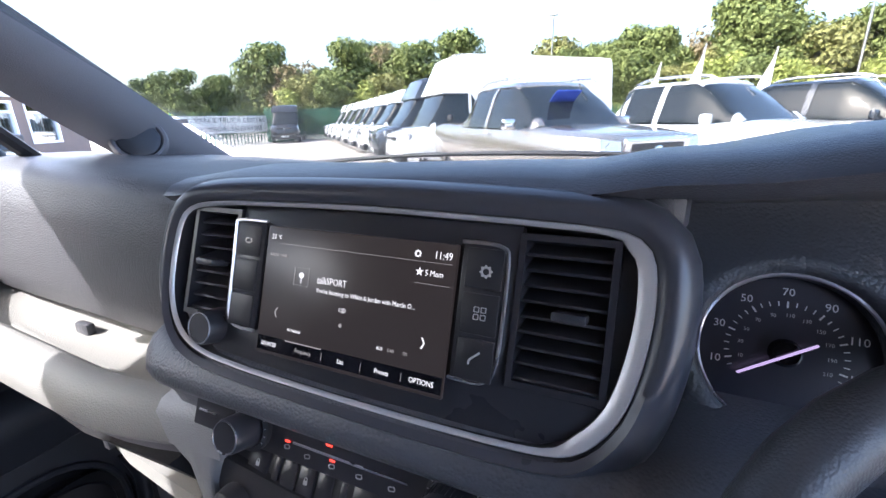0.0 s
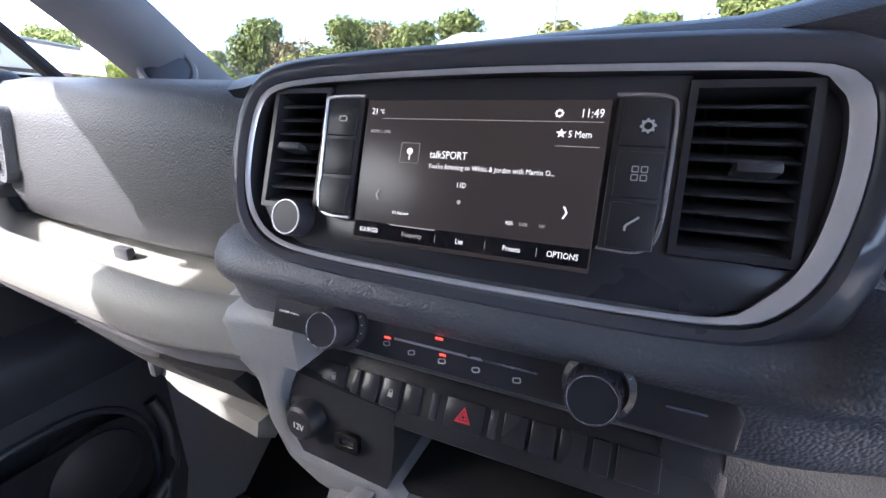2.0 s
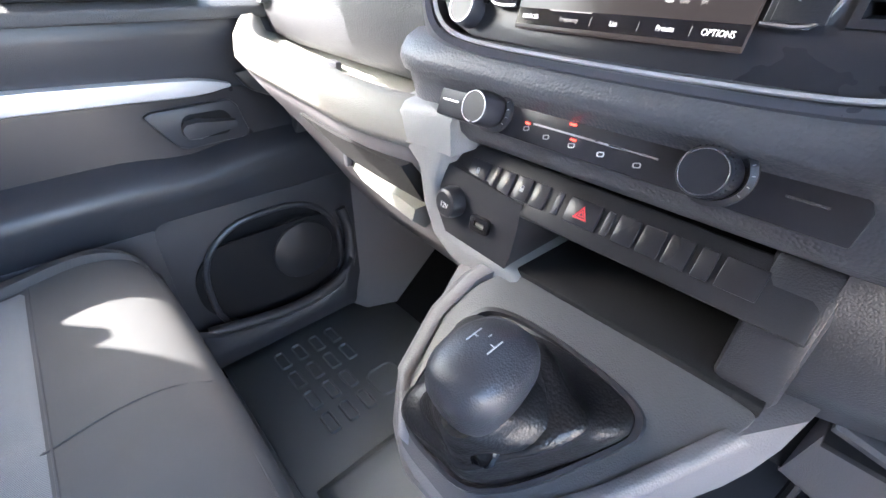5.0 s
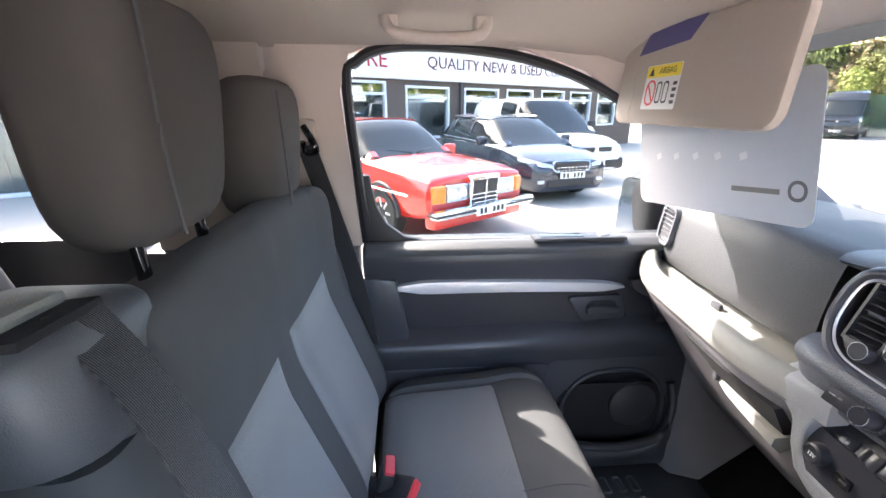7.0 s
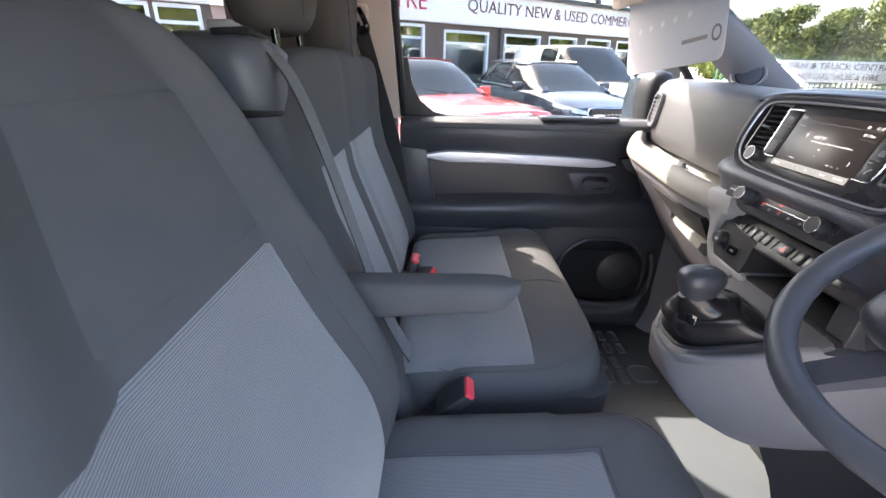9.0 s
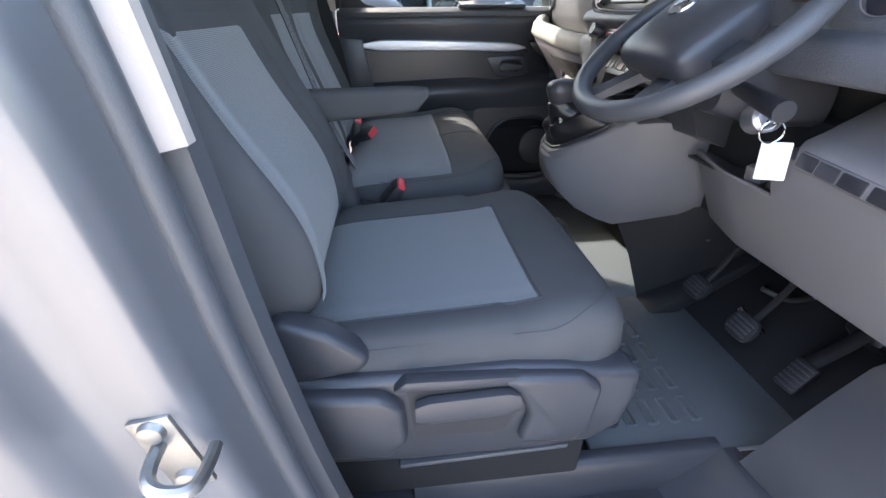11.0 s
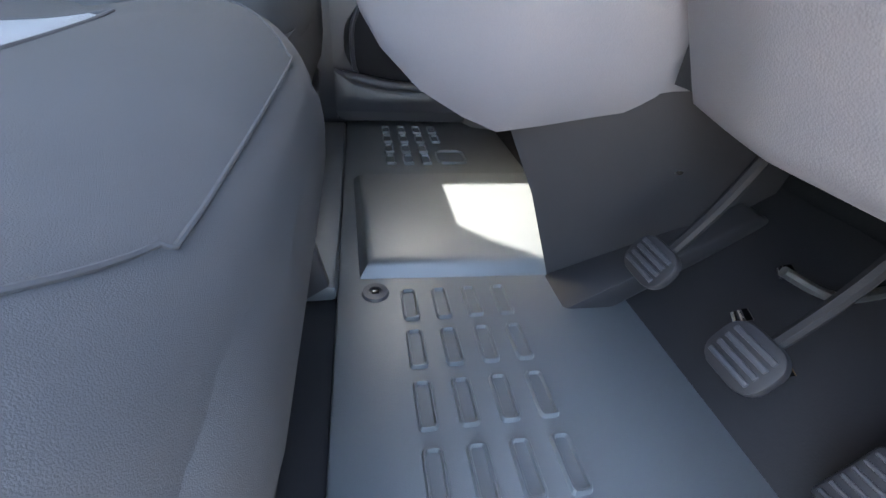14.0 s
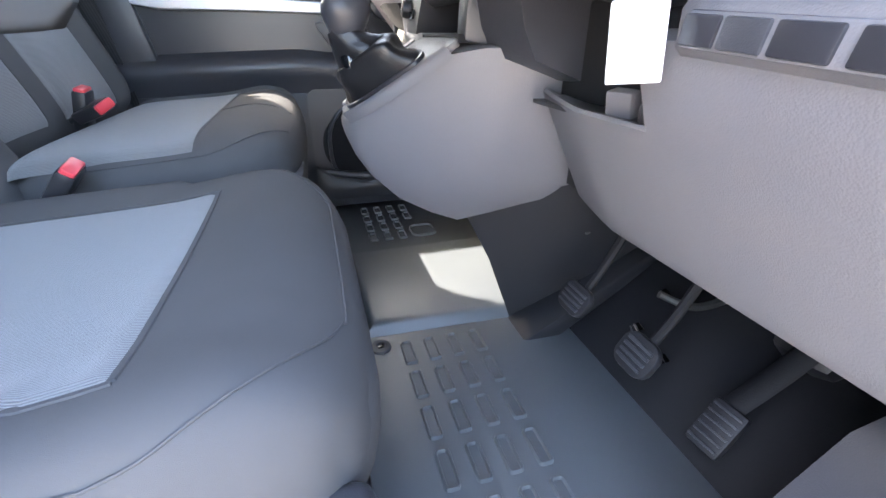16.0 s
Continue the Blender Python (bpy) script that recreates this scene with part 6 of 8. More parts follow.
part("bar", tube([(-0.595, -0.70, 1.748), (-0.580, -0.685, 1.722), (-0.578, -0.60, 1.712), (-0.580, -0.52, 1.718), (-0.595, -0.505, 1.744)], 0.011, 10), M_TRIM, gh)
part("mount", rbox((0.03, 0.035, 0.03), 0.008, at(-0.60, -0.695, 1.745)), M_TRIM, gh)
part("mount", rbox((0.03, 0.035, 0.03), 0.008, at(-0.60, -0.510, 1.742)), M_TRIM, gh)
# passenger's wing mirror outside
wm = thing("wing_mirror", (-0.97, 0.1, 1.23), "black wing mirror with glass facing the cab", "wing mirror")
part("housing", pillow(0.09, 0.13, 0.06, 0.05, 4, None, 14, 14, m=at(-0.99, 0.13, 1.27, 90, 0, 0)), M_DARK, wm)
part("glass", plate(rrect(0.14, 0.20, 0.03, 4), 0, 0.004, at(-0.99, 0.075, 1.27, 86, 0, 14)), M_CHROME, wm, "mirror glass")
part("arm", rbox((0.12, 0.08, 0.05), 0.02, at(-0.87, 0.13, 1.20)), M_DARK, wm)

# ---- seats ----
def back_pose(x, y0, z0, lean):
    """Local x across, y up the backrest, z forward out of it."""
    return Matrix.Translation((x, y0, z0)) @ Matrix.Rotation(radians(lean), 4, "X") @ Matrix(((-1, 0, 0, 0), (0, 0, 1, 0), (0, 1, 0, 0), (0, 0, 0, 1)))


def headrest(parent, x, y, z, hw, lean=3):
    m = at(x, y, z, lean, 0, 0)
    rings = []
    for k in range(17):
        u = 0.5 - 0.5 * math.cos(math.pi * k / 16)
        a = max(0.004, 1 - abs(2 * u - 1) ** 5) ** 0.38
        w = hw * (0.80 + 0.20 * min(1.0, u / 0.6)) * (0.55 + 0.45 * a)
        d = 0.060 * (0.12 + 0.88 * a)
        rings.append([(w * math.copysign(abs(math.cos(t)) ** 0.42, math.cos(t)), d * math.copysign(abs(math.sin(t)) ** 0.6, math.sin(t)) + 0.025 * u, 0.242 * u) for t in [2 * math.pi * i / 32 for i in range(32)]])
    hr = part("headrest", loft(rings, m=m), M_HEADREST, parent, "dark brown-grey cloth headrest")
    for s in (-1, 1):
        part("post", tube([(s * 0.065, 0.02, 0.02), (s * 0.065, 0.02, -0.10)], 0.007, 10, steps=0, m=m), M_GLOSS, hr, "black steel post")
        part("guide", revolve([(0.008, 0.012), (0.02, 0.011), (0.024, 0.004), (0.026, 0)], m @ at(s * 0.065, 0.02, -0.047), 20), M_SLATE, hr)
    part("seam", tube([(hw * 0.72, 0.078, 0.02), (hw * 0.78, 0.082, 0.12), (hw * 0.70, 0.082, 0.215)], 0.0018, 6, m=m), M_PIPING, hr)
    return hr


def rim_piping(parent, hx, hy, top, p, shape, m):
    """A sewn edge that runs round the rim of a cushion."""
    pts = []
    for x, y in rrect(hx * 1.90, hy * 1.88, 0.14, 8):
        f = (max(0.0, 1 - abs(x / hx) ** p) * max(0.0, 1 - abs(y / hy) ** p)) ** (1 / 2.6)
        k = 1 - 0.13 * (abs(x / hx) * abs(y / hy)) ** 4
        pts.append((x * k, y * k, f * (top + shape(x, y)) + 0.0008))
    part("piping", tube(pts, 0.0011, 6, steps=3, closed=True, m=m), M_PIPING, parent)


def driver_seat():
    s = thing("driver_seat", (0.385, -0.45, 0.45), "dark cloth driver's seat with ribbed grey inserts and side lever", "seat")
    cx, cy = 0.368, -0.508
    hx, hy = 0.272, 0.288
    def shape(x, y):
        bol = 0.030 * max(0.0, (abs(x) - 0.15) / 0.1) ** 1.5 if abs(x) < 0.25 else 0.03
        return bol * (0.6 + 0.4 * (y < 0.08)) - 0.012 * (1 - (x / 0.27) ** 2) + 0.014 * math.exp(-((y - 0.19) / 0.08) ** 2)
    m = at(cx, cy, 0.7505, 3, 0, 0)
    part("cushion", pillow(hx, hy, 0.085, 0.05, 7, shape, m=m), M_CLOTH, s, "dark cloth seat cushion")
    part("insert", pillow_patch(hx, hy, 0.085, 7, shape, -0.168, 0.200, -0.268, 0.130, m=m, lift=0.0028), M_RIB, s, "ribbed grey insert")
    for x0, x1, y0, y1 in ((-0.17, 0.20, 0.133, 0.133), (-0.17, -0.17, -0.25, 0.133), (0.203, 0.203, -0.25, 0.133)):
        pts = []
        for k in range(9):
            x, y = x0 + (x1 - x0) * k / 8, y0 + (y1 - y0) * k / 8
            f = (max(0.0, 1 - abs(x / hx) ** 7) * max(0.0, 1 - abs(y / hy) ** 7)) ** (1 / 2.6)
            pts.append((x, y, f * (0.085 + shape(x, y)) + 0.0005))
        part("seam", tube(pts, 0.0014, 6, steps=2, m=m), M_PIPING, s)
    rim_piping(s, hx, hy, 0.085, 7, shape, m)
    # side of the cushion below the rim, and its front skirt
    sk = rrect(0.544, 0.576, 0.125, 8)
    bm = loft([[(cx + x * g, cy + y * g, z + 0.052 * y) for x, y in sk] for g, z in ((0.955, 0.672), (0.982, 0.695), (0.994, 0.72), (0.998, 0.745), (0.99, 0.765), (0.96, 0.785))])
    part("cushion_side", bm, M_CLOTH, s)
    # plastic valance on the outer side with recess and lever
    vx = 0.655
    out = [(-0.80, 0.615), (-0.62, 0.597), (-0.40, 0.594), (-0.30, 0.60), (-0.25, 0.635), (-0.236, 0.70), (-0.238, 0.757), (-0.30, 0.763), (-0.36, 0.778), (-0.44, 0.788), (-0.60, 0.786), (-0.70, 0.785), (-0.79, 0.79), (-0.83, 0.73)]
    val = part("valance", prism(out, 0.60, vx, "x", 0.014, seg=3), M_SLATE, s, "dark moulded side valance")
    part("valance_boss", prism([(-0.80, 0.655), (-0.63, 0.64), (-0.60, 0.675), (-0.605, 0.745), (-0.635, 0.772), (-0.70, 0.778), (-0.79, 0.783), (-0.82, 0.735)], vx - 0.01, vx + 0.024, "x", 0.013, seg=3), M_SLATE, val)
    part("valance_nose", prism([(-0.43, 0.64), (-0.34, 0.625), (-0.312, 0.655), (-0.305, 0.745), (-0.335, 0.772), (-0.43, 0.783), (-0.47, 0.778), (-0.44, 0.755), (-0.415, 0.70)], vx - 0.01, vx + 0.018, "x", 0.012, seg=3), M_SLATE, val)
    part("valance_rail", prism([(-0.62, 0.772), (-0.45, 0.765), (-0.43, 0.783), (-0.60, 0.79)], vx - 0.01, vx + 0.014, "x", 0.006, seg=2), M_SLATE, val)
    part("lever_recess", prism([(-0.59, 0.66), (-0.45, 0.655), (-0.43, 0.70), (-0.45, 0.765), (-0.60, 0.772)], vx - 0.002, vx + 0.0015, "x"), M_DARK, val)
    part("height_lever", loft([[(vx + 0.004 + 0.012 * c, -0.588 + 0.155 * k / 8, 0.728 + 0.006 * k / 8 + dz * (1 - 0.35 * (k == 8 or k == 0))) for c, dz in ((0, 0.022), (1, 0.019), (1.6, 0), (1.2, -0.022), (0, -0.028))] for k in range(9)]), M_SLATE, val, "long height lever")
    part("hinge_cover", prism([(-0.78, 0.775), (-0.66, 0.79), (-0.645, 0.815), (-0.70, 0.865), (-0.76, 0.89), (-0.80, 0.86)], 0.60, 0.645, "x", 0.012, seg=3), M_SLATE, s, "triangular hinge cover")
    part("tilt_knob", revolve([(0.001, 0.03), (0.024, 0.03), (0.03, 0.022), (0.032, 0)], at(0.655, -0.79, 0.80, 0, 90, 0), 20), M_SLATE, s)
    # pedestal and rails
    part("pedestal", rbox((0.46, 0.48, 0.15), 0.01, at(0.385, -0.52, 0.525)), M_CARPET_SHADE, s)
    part("slide_rail", rbox((0.03, 0.30, 0.010), 0.003, at(0.615, -0.47, 0.553, 2, 0, 0)), M_PILLAR, s, "dark steel slide rail")
    part("slide_rail", rbox((0.03, 0.50, 0.02), 0.004, at(0.14, -0.51, 0.575)), M_STEEL, s, "steel slide rail")
    part("inner_bracket", prism([(-0.30, 0.46), (-0.24, 0.50), (-0.26, 0.60), (-0.34, 0.66), (-0.42, 0.66), (-0.42, 0.46)], 0.125, 0.14, "x", 0.004), M_DARK, s)
    # backrest
    bx, by = 0.262, 0.34
    def bshape(x, y):
        bol = 0.045 * max(0.0, (abs(x) - 0.125) / 0.1) ** 1.3 if abs(x) < 0.225 else 0.045
        return bol - 0.010 + 0.02 * math.exp(-((y + 0.18) / 0.12) ** 2)
    mb = back_pose(0.375, -0.900, 1.125, 21)
    def bend(y):
        return 0.25 * max(0.0, y - 0.06) ** 1.5
    part("backrest", pillow(bx, by, 0.095, 0.06, 6, bshape, m=mb, bend=bend, taper=lambda y: 1 - 0.66 * max(0.0, (y - 0.02) / 0.34) ** 1.2), M_CLOTH, s, "dark cloth backrest with bolsters")
    part("back_insert", pillow_patch(bx, by, 0.095, 6, bshape, -0.212, 0.130, -0.30, 0.070, m=mb, bend=bend, lift=0.0028), M_RIB2, s, "ribbed grey back insert")
    part("back_panel", pillow_patch(bx, by, 0.095, 6, bshape, -0.13, 0.13, 0.088, 0.24, m=mb, lift=0.0015, bend=bend), M_CLOTH, s)
    for sx in (-1, 1):
        pts = []
        for k in range(13):
            y = -0.29 + 0.58 * k / 12
            x = sx * (0.162 - 0.09 * max(0.0, (y - 0.02) / 0.3) ** 1.6)
            f = (max(0.0, 1 - abs(x / bx) ** 6) * max(0.0, 1 - abs(y / by) ** 6)) ** (1 / 2.6)
            pts.append((x, y, f * (0.095 + bshape(x, y)) + 0.001 + bend(y)))
        part("seam", tube(pts, 0.0014, 6, steps=2, m=mb), M_PIPING, s)
    part("back_shell", rbox((0.46, 0.05, 0.56), 0.03, at(0.375, -0.955, 1.12, 20, 0, 0)), M_SLATE, s)
    headrest(s, 0.375, -0.985, 1.485, 0.13)
    # inboard armrest
    rings = []
    for k in range(11):
        u = k / 10
        y = -0.80 + 0.285 * u
        e = 1 - max(0.0, (u - 0.86) / 0.14) ** 2 * 0.65
        z = 1.052 + 0.012 * u
        rings.append([(0.085 + 0.028 * e * math.copysign(abs(math.cos(t)) ** 0.5, math.cos(t)), y, z + (0.036 - 0.010 * u) * e * math.copysign(abs(math.sin(t)) ** 0.5, math.sin(t)) + 0.012 * (u > 0.9)) for t in [2 * math.pi * i / 20 for i in range(20)]])
    part("armrest", loft(rings), M_CLOTH, s, "dark cloth fold-down armrest")
    return s


driver_seat()


def passenger_bench():
    s = thing("passenger_bench", (-0.36, -0.5, 0.45), "dark cloth double passenger bench with ribbed grey inserts", "bench seat")
    cx, cy = -0.355, -0.515
    hx, hy = 0.392, 0.238
    def shape(x, y):
        return -0.003 * math.exp(-((x - 0.02) / 0.012) ** 2) * (y < 0.06) + 0.012 * math.exp(-((y - 0.14) / 0.07) ** 2) + (0.012 if x < -0.3 else 0)
    m = at(cx, cy, 0.785, 3, 0, 0)
    part("cushion", pillow(hx, hy, 0.085, 0.05, 8, shape, nx=80, m=m), M_CLOTH, s, "dark cloth bench cushion")
    part("insert", pillow_patch(hx, hy, 0.085, 8, shape, -0.285, 0.368, -0.222, 0.07, m=m, lift=0.0028), M_RIB, s, "ribbed grey insert")
    for x0, x1, y0, y1 in ((-0.285, 0.372, 0.073, 0.073), (-0.287, -0.287, -0.21, 0.07), (0.06, 0.06, -0.21, 0.22)):
        pts = []
        for k in range(13):
            x, y = x0 + (x1 - x0) * k / 12, y0 + (y1 - y0) * k / 12
            f = (max(0.0, 1 - abs(x / hx) ** 8) * max(0.0, 1 - abs(y / hy) ** 8)) ** (1 / 2.6)
            pts.append((x, y, f * (0.085 + shape(x, y)) + 0.001))
        part("seam", tube(pts, 0.0014, 6, steps=2, m=m), M_PIPING, s)
    rim_piping(s, hx, hy, 0.085, 8, shape, m)
    sk = [(cx + x, cy + y) for x, y in rrect(0.775, 0.468, 0.06, 6)]
    part("cushion_side", loft([[(cx + (x - cx) * 0.985, cy + (y - cy) * 0.96, 0.66) for x, y in sk], [(x, y, 0.72) for x, y in sk], [(x, y, 0.795) for x, y in sk]]), M_CLOTH, s)
    part("seat_base", rbox((0.74, 0.40, 0.23), 0.012, at(cx, cy - 0.03, 0.555)), M_SLATE, s, "dark plastic seat base")
    part("base_lip", tube([(-0.74, -0.315, 0.60), (-0.4, -0.305, 0.575), (0.0, -0.315, 0.575)], 0.012, 8), M_SLATE, s)
    # backrest
    bx, by = 0.40, 0.318
    def bshape(x, y):
        return 0.034 * min(1.0, max(0.0, (x - 0.27) / 0.05)) - 0.006 * math.exp(-((x + 0.0) / 0.03) ** 2)
    mb = back_pose(-0.335, -0.916, 1.095, 20)
    def bend(y):
        return 0.62 * max(0.0, y - 0.04) ** 1.5
    part("backrest", pillow(bx, by, 0.085, 0.05, 8, bshape, nx=80, m=mb, bend=bend), M_CLOTH, s, "dark cloth bench backrest")
    # local x runs towards the passenger door
    part("back_insert", pillow_patch(bx, by, 0.085, 8, bshape, -0.366, -0.092, -0.27, 0.112, m=mb, bend=bend, lift=0.0028), M_RIB2, s, "ribbed grey back insert")
    part("back_insert", pillow_patch(bx, by, 0.085, 8, bshape, -0.018, 0.262, -0.27, 0.112, m=mb, bend=bend, lift=0.0028), M_RIB2, s, "ribbed grey back insert")
    part("back_band", pillow_patch(bx, by, 0.085, 8, bshape, -0.094, -0.016, -0.27, 0.112, m=mb, lift=0.002, bend=bend), M_CLOTH, s, "dark band between the inserts")
    headrest(s, -0.158, -0.95, 1.446, 0.112)
    headrest(s, -0.530, -0.95, 1.392, 0.116)
    # belt shroud on the inboard shoulder
    rings = []
    for z, g, dy in ((1.335, 0.0, 0.0), (1.36, 0.004, 0.0), (1.395, 0.004, -0.002), (1.418, -0.002, -0.004), (1.432, -0.014, -0.006), (1.437, -0.030, -0.008)):
        rings.append([(0.004 + x, -0.962 + y + dy, z + 0.10 * x) for x, y in rrect(0.17 + 2 * g, 0.148 + 2 * g, 0.045 + g, 6)])
    sh = part("belt_shroud", loft(rings), M_PILLAR, s, "black belt shroud with silver handle", 50)
    part("inboard_side", loft([[(0.0 + x, -0.93 + y + dy, z) for x, y in rrect(0.15, w, 0.03, 4)] for z, w, dy in ((0.72, 0.22, 0.15), (0.95, 0.20, 0.07), (1.15, 0.17, 0.005), (1.332, 0.15, -0.032))]), M_CLOTH, s, "dark side of the backrest", 50)
    part("release_handle", rbox((0.082, 0.034, 0.012), 0.005, at(0.040, -0.944, 1.446, 4, -5, 6)), M_LEDGE, sh, "grey release handle")
    # black pad on the shroud, painting the shade under the handle
    part("handle_shade_pad", rbox((0.090, 0.050, 0.008), 0.003, at(0.040, -0.930, 1.4385, 4, -5, 6)), M_CARPET_SHADE, sh)
    return s


passenger_bench()


def belt_strap(name, pts, width, label, across=(0, 1, 0)):
    p = smooth_path(pts, 8)
    rings = []
    for i, q in enumerate(p):
        d = (p[min(i + 1, len(p) - 1)] - p[max(i - 1, 0)]).normalized()
        a = Vector(across)
        a = (a - d * a.dot(d)).normalized() * width / 2
        n = d.cross(a).normalized() * 0.0012
        rings.append([q + a + n, q - a + n, q - a - n, q + a - n])
    return solo(name, loft(rings), M_BELT, label, "seat belt")


belt_strap("seat_belt", [(0.020, -0.915, 1.44), (0.036, -0.868, 1.385), (0.044, -0.832, 1.30), (0.050, -0.786, 1.15), (0.050, -0.742, 1.0), (0.04, -0.70, 0.90)], 0.048, "dark webbing belt over the middle seat back", (1, 0, 0))
belt_strap("seat_belt", [(-0.715, -0.90, 1.50), (-0.725, -0.86, 1.35), (-0.735, -0.81, 1.15), (-0.742, -0.775, 0.90), (-0.745, -0.76, 0.60)], 0.048, "dark webbing belt hanging by the door pillar", (0.25, 1, 0))
ba = thing("belt_anchor", (-0.72, -0.90, 1.51), "beige belt height adjuster with black loop", "belt anchor")
part("adjuster_cover", rbox((0.03, 0.10, 0.05), 0.012, at(-0.725, -0.925, 1.535)), M_TRIM, ba)
part("loop", tube([(-0.70, -0.90, 1.545), (-0.695, -0.885, 1.52), (-0.70, -0.875, 1.49), (-0.71, -0.90, 1.485), (-0.70, -0.905, 1.51)], 0.008, 8), M_GLOSS, ba)


def buckle(x, y, z, rx, ry, rz, h, label):
    b = thing("belt_buckle", (x, y, z), label, "belt buckle", "belt buckles on the seats")
    m = at(x, y, z, rx, ry, rz)
    part("body", rbox((0.05, 0.026, h), 0.006, m @ at(0, 0, h / 2)), M_DARK, b)
    part("release_button", rbox((0.044, 0.02, 0.012), 0.004, m @ at(0, 0, h)), M_RED, b, "red release button")
    part("stalk", rbox((0.03, 0.012, 0.08), 0.003, m @ at(0, 0, -0.03)), M_DARK, b)


buckle(-0.335, -0.735, 0.845, -15, 4, 0, 0.085, "black belt buckle with red button, standing up")
buckle(-0.33, -0.73, 0.875, -72, 20, -25, 0.075, "black belt buckle with red button, lying on the cushion")
buckle(0.075, -0.64, 0.80, -40, 10, 0, 0.08, "black belt buckle with red button beside the driver's seat")


# second-row seats, seen between the front seats
def rear_seat(x):
    s = thing("rear_seat", (x, -1.55, 0.45), "dark cloth second-row seat", "seat", "second-row seats")
    mb = back_pose(x, -1.56, 1.10, 18)
    part("backrest", pillow(0.24, 0.34, 0.08, 0.07, 6, lambda u, v: 0.02 * max(0.0, (abs(u) - 0.13) / 0.1), 20, 18, m=mb), M_CLOTH, s)
    part("back_insert", pillow_patch(0.24, 0.34, 0.08, 6, lambda u, v: 0.02 * max(0.0, (abs(u) - 0.13) / 0.1), -0.14, 0.14, -0.27, 0.16, m=mb, lift=0.004), M_RIB2, s, "ribbed grey back insert")
    part("cushion", pillow(0.24, 0.24, 0.07, 0.1, 6, None, 16, 16, m=at(x, -1.32, 0.82)), M_CLOTH, s)
    part("seat_base", rbox((0.42, 0.36, 0.3), 0.02, at(x, -1.34, 0.60)), M_SLATE, s)
    headrest(s, x, -1.67, 1.47, 0.13)


for rx_ in (-0.38, 0.16):
    rear_seat(rx_)

# ---- outside: showroom building ----
M_BRICK = material("brown_brick", (0.13, 0.10, 0.085), 0.9, grain=0.6, grain_scale=40, vary=0.25, vary_scale=3)
M_SIGN = material("white_board", (0.78, 0.77, 0.76), 0.5, vary=0.04)
M_FRAME = material("white_frame", (0.75, 0.77, 0.8), 0.4, vary=0.04)
M_BLIND = material("grey_blind", (0.42, 0.45, 0.46), 0.8, vary=0.1)
def shop_glass(name, tint, share):
    """Daylit pane: part of the light passes, part is mirrored."""
    m = glass_material(name, tint)
    nt = m.node_tree
    mx = nt.nodes["Mix Shader"]
    nt.links.remove(mx.inputs[0].links[0])
    mx.inputs[0].default_value = share
    nt.nodes["Glossy BSDF"].inputs["Color"].default_value = (0.86, 0.93, 0.95, 1)
    return m
M_SHOPGLASS = shop_glass("showroom_glass", (0.6, 0.64, 0.64), 0.16)
M_MAROON = material("maroon_lettering", (0.14, 0.05, 0.075), 0.5)
M_REDLET = material("red_lettering", (0.42, 0.03, 0.07), 0.5)
M_BLUE = material("blue_sticker", (0.03, 0.07, 0.42), 0.5)
BM = Matrix(((-0.565, 0.0, 0.825, -12.5), (0.825, 0.0, 0.565, -1.4), (0.0, 1.0, 0.0, 0.0), (0, 0, 0, 1)))      # local x along the wall, y up, z out of it
bld = thing("showroom_building", (-12.5, -1.4, 0), "single-storey brown brick showroom with white sign board", "building")
WINS = [(-1.9, 0.19, 0.5, 2.33), (0.84, 2.52, 0.7, 2.24), (3.15, 4.76, 0.9, 2.24), (5.15, 6.59, 0.9, 2.26), (7.07, 8.52, 0.9, 2.27), (8.9, 10.4, 0.9, 2.27), (10.9, 12.4, 0.9, 2.27)]


def wall_with_holes(x0, x1, y0, y1, holes, t, m):
    def piece(w, h, mm):
        part("wall", rbox((w, h, t), 0, mm), M_BRICK, bld, "brown brick wall")
    cuts = sorted(holes)
    x = x0
    for a, b, c, d in cuts:
        if a > x:
            piece(a - x, y1 - y0, m @ at((a + x) / 2, (y0 + y1) / 2, -t / 2))
        if c > y0 + 0.03:
            piece(b - a, c - y0, m @ at((a + b) / 2, (y0 + c) / 2, -t / 2))
        piece(b - a, y1 - d, m @ at((a + b) / 2, (d + y1) / 2, -t / 2))
        x = b
    piece(x1 - x, y1 - y0, m @ at((x1 + x) / 2, (y0 + y1) / 2, -t / 2))


GLAZ = [(-8.3, -6.28, 0.02, 2.36), (-6.2, -5.35, 0.02, 2.36)]
GLAZ2 = [(-14.2, -12.4, 0.02, 2.36), (-12.3, -10.4, 0.02, 2.36), (-10.3, -8.4, 0.02, 2.36)]
wall_with_holes(-16, 14, 0.0, 3.0, GLAZ2 + GLAZ + [(-4.6, -2.6, 0.5, 2.33)] + WINS, 0.25, BM)
part("sign_board", rbox((24.5, 0.86, 0.12), 0.01, BM @ at(4.0, 2.82, 0.06)), M_SIGN, bld, "white sign board along the eaves")
part("roof", rbox((31, 0.12, 9), 0.02, BM @ at(-1, 3.3, -4.2)), M_SLATE, bld, "flat dark roof")
part("back_wall", rbox((30, 3.2, 0.2), 0, BM @ at(-1, 1.6, -7.0)), M_BLIND, bld)
part("end_wall", rbox((0.2, 3.2, 7), 0, BM @ at(13.9, 1.6, -3.6)), M_BRICK, bld)
part("end_wall", rbox((0.2, 3.2, 7), 0, BM @ at(-15.9, 1.6, -3.6)), M_BRICK, bld)
part("inner_floor", rbox((30, 0.05, 7), 0, BM @ at(-1, 0.03, -3.5)), M_BLIND, bld)
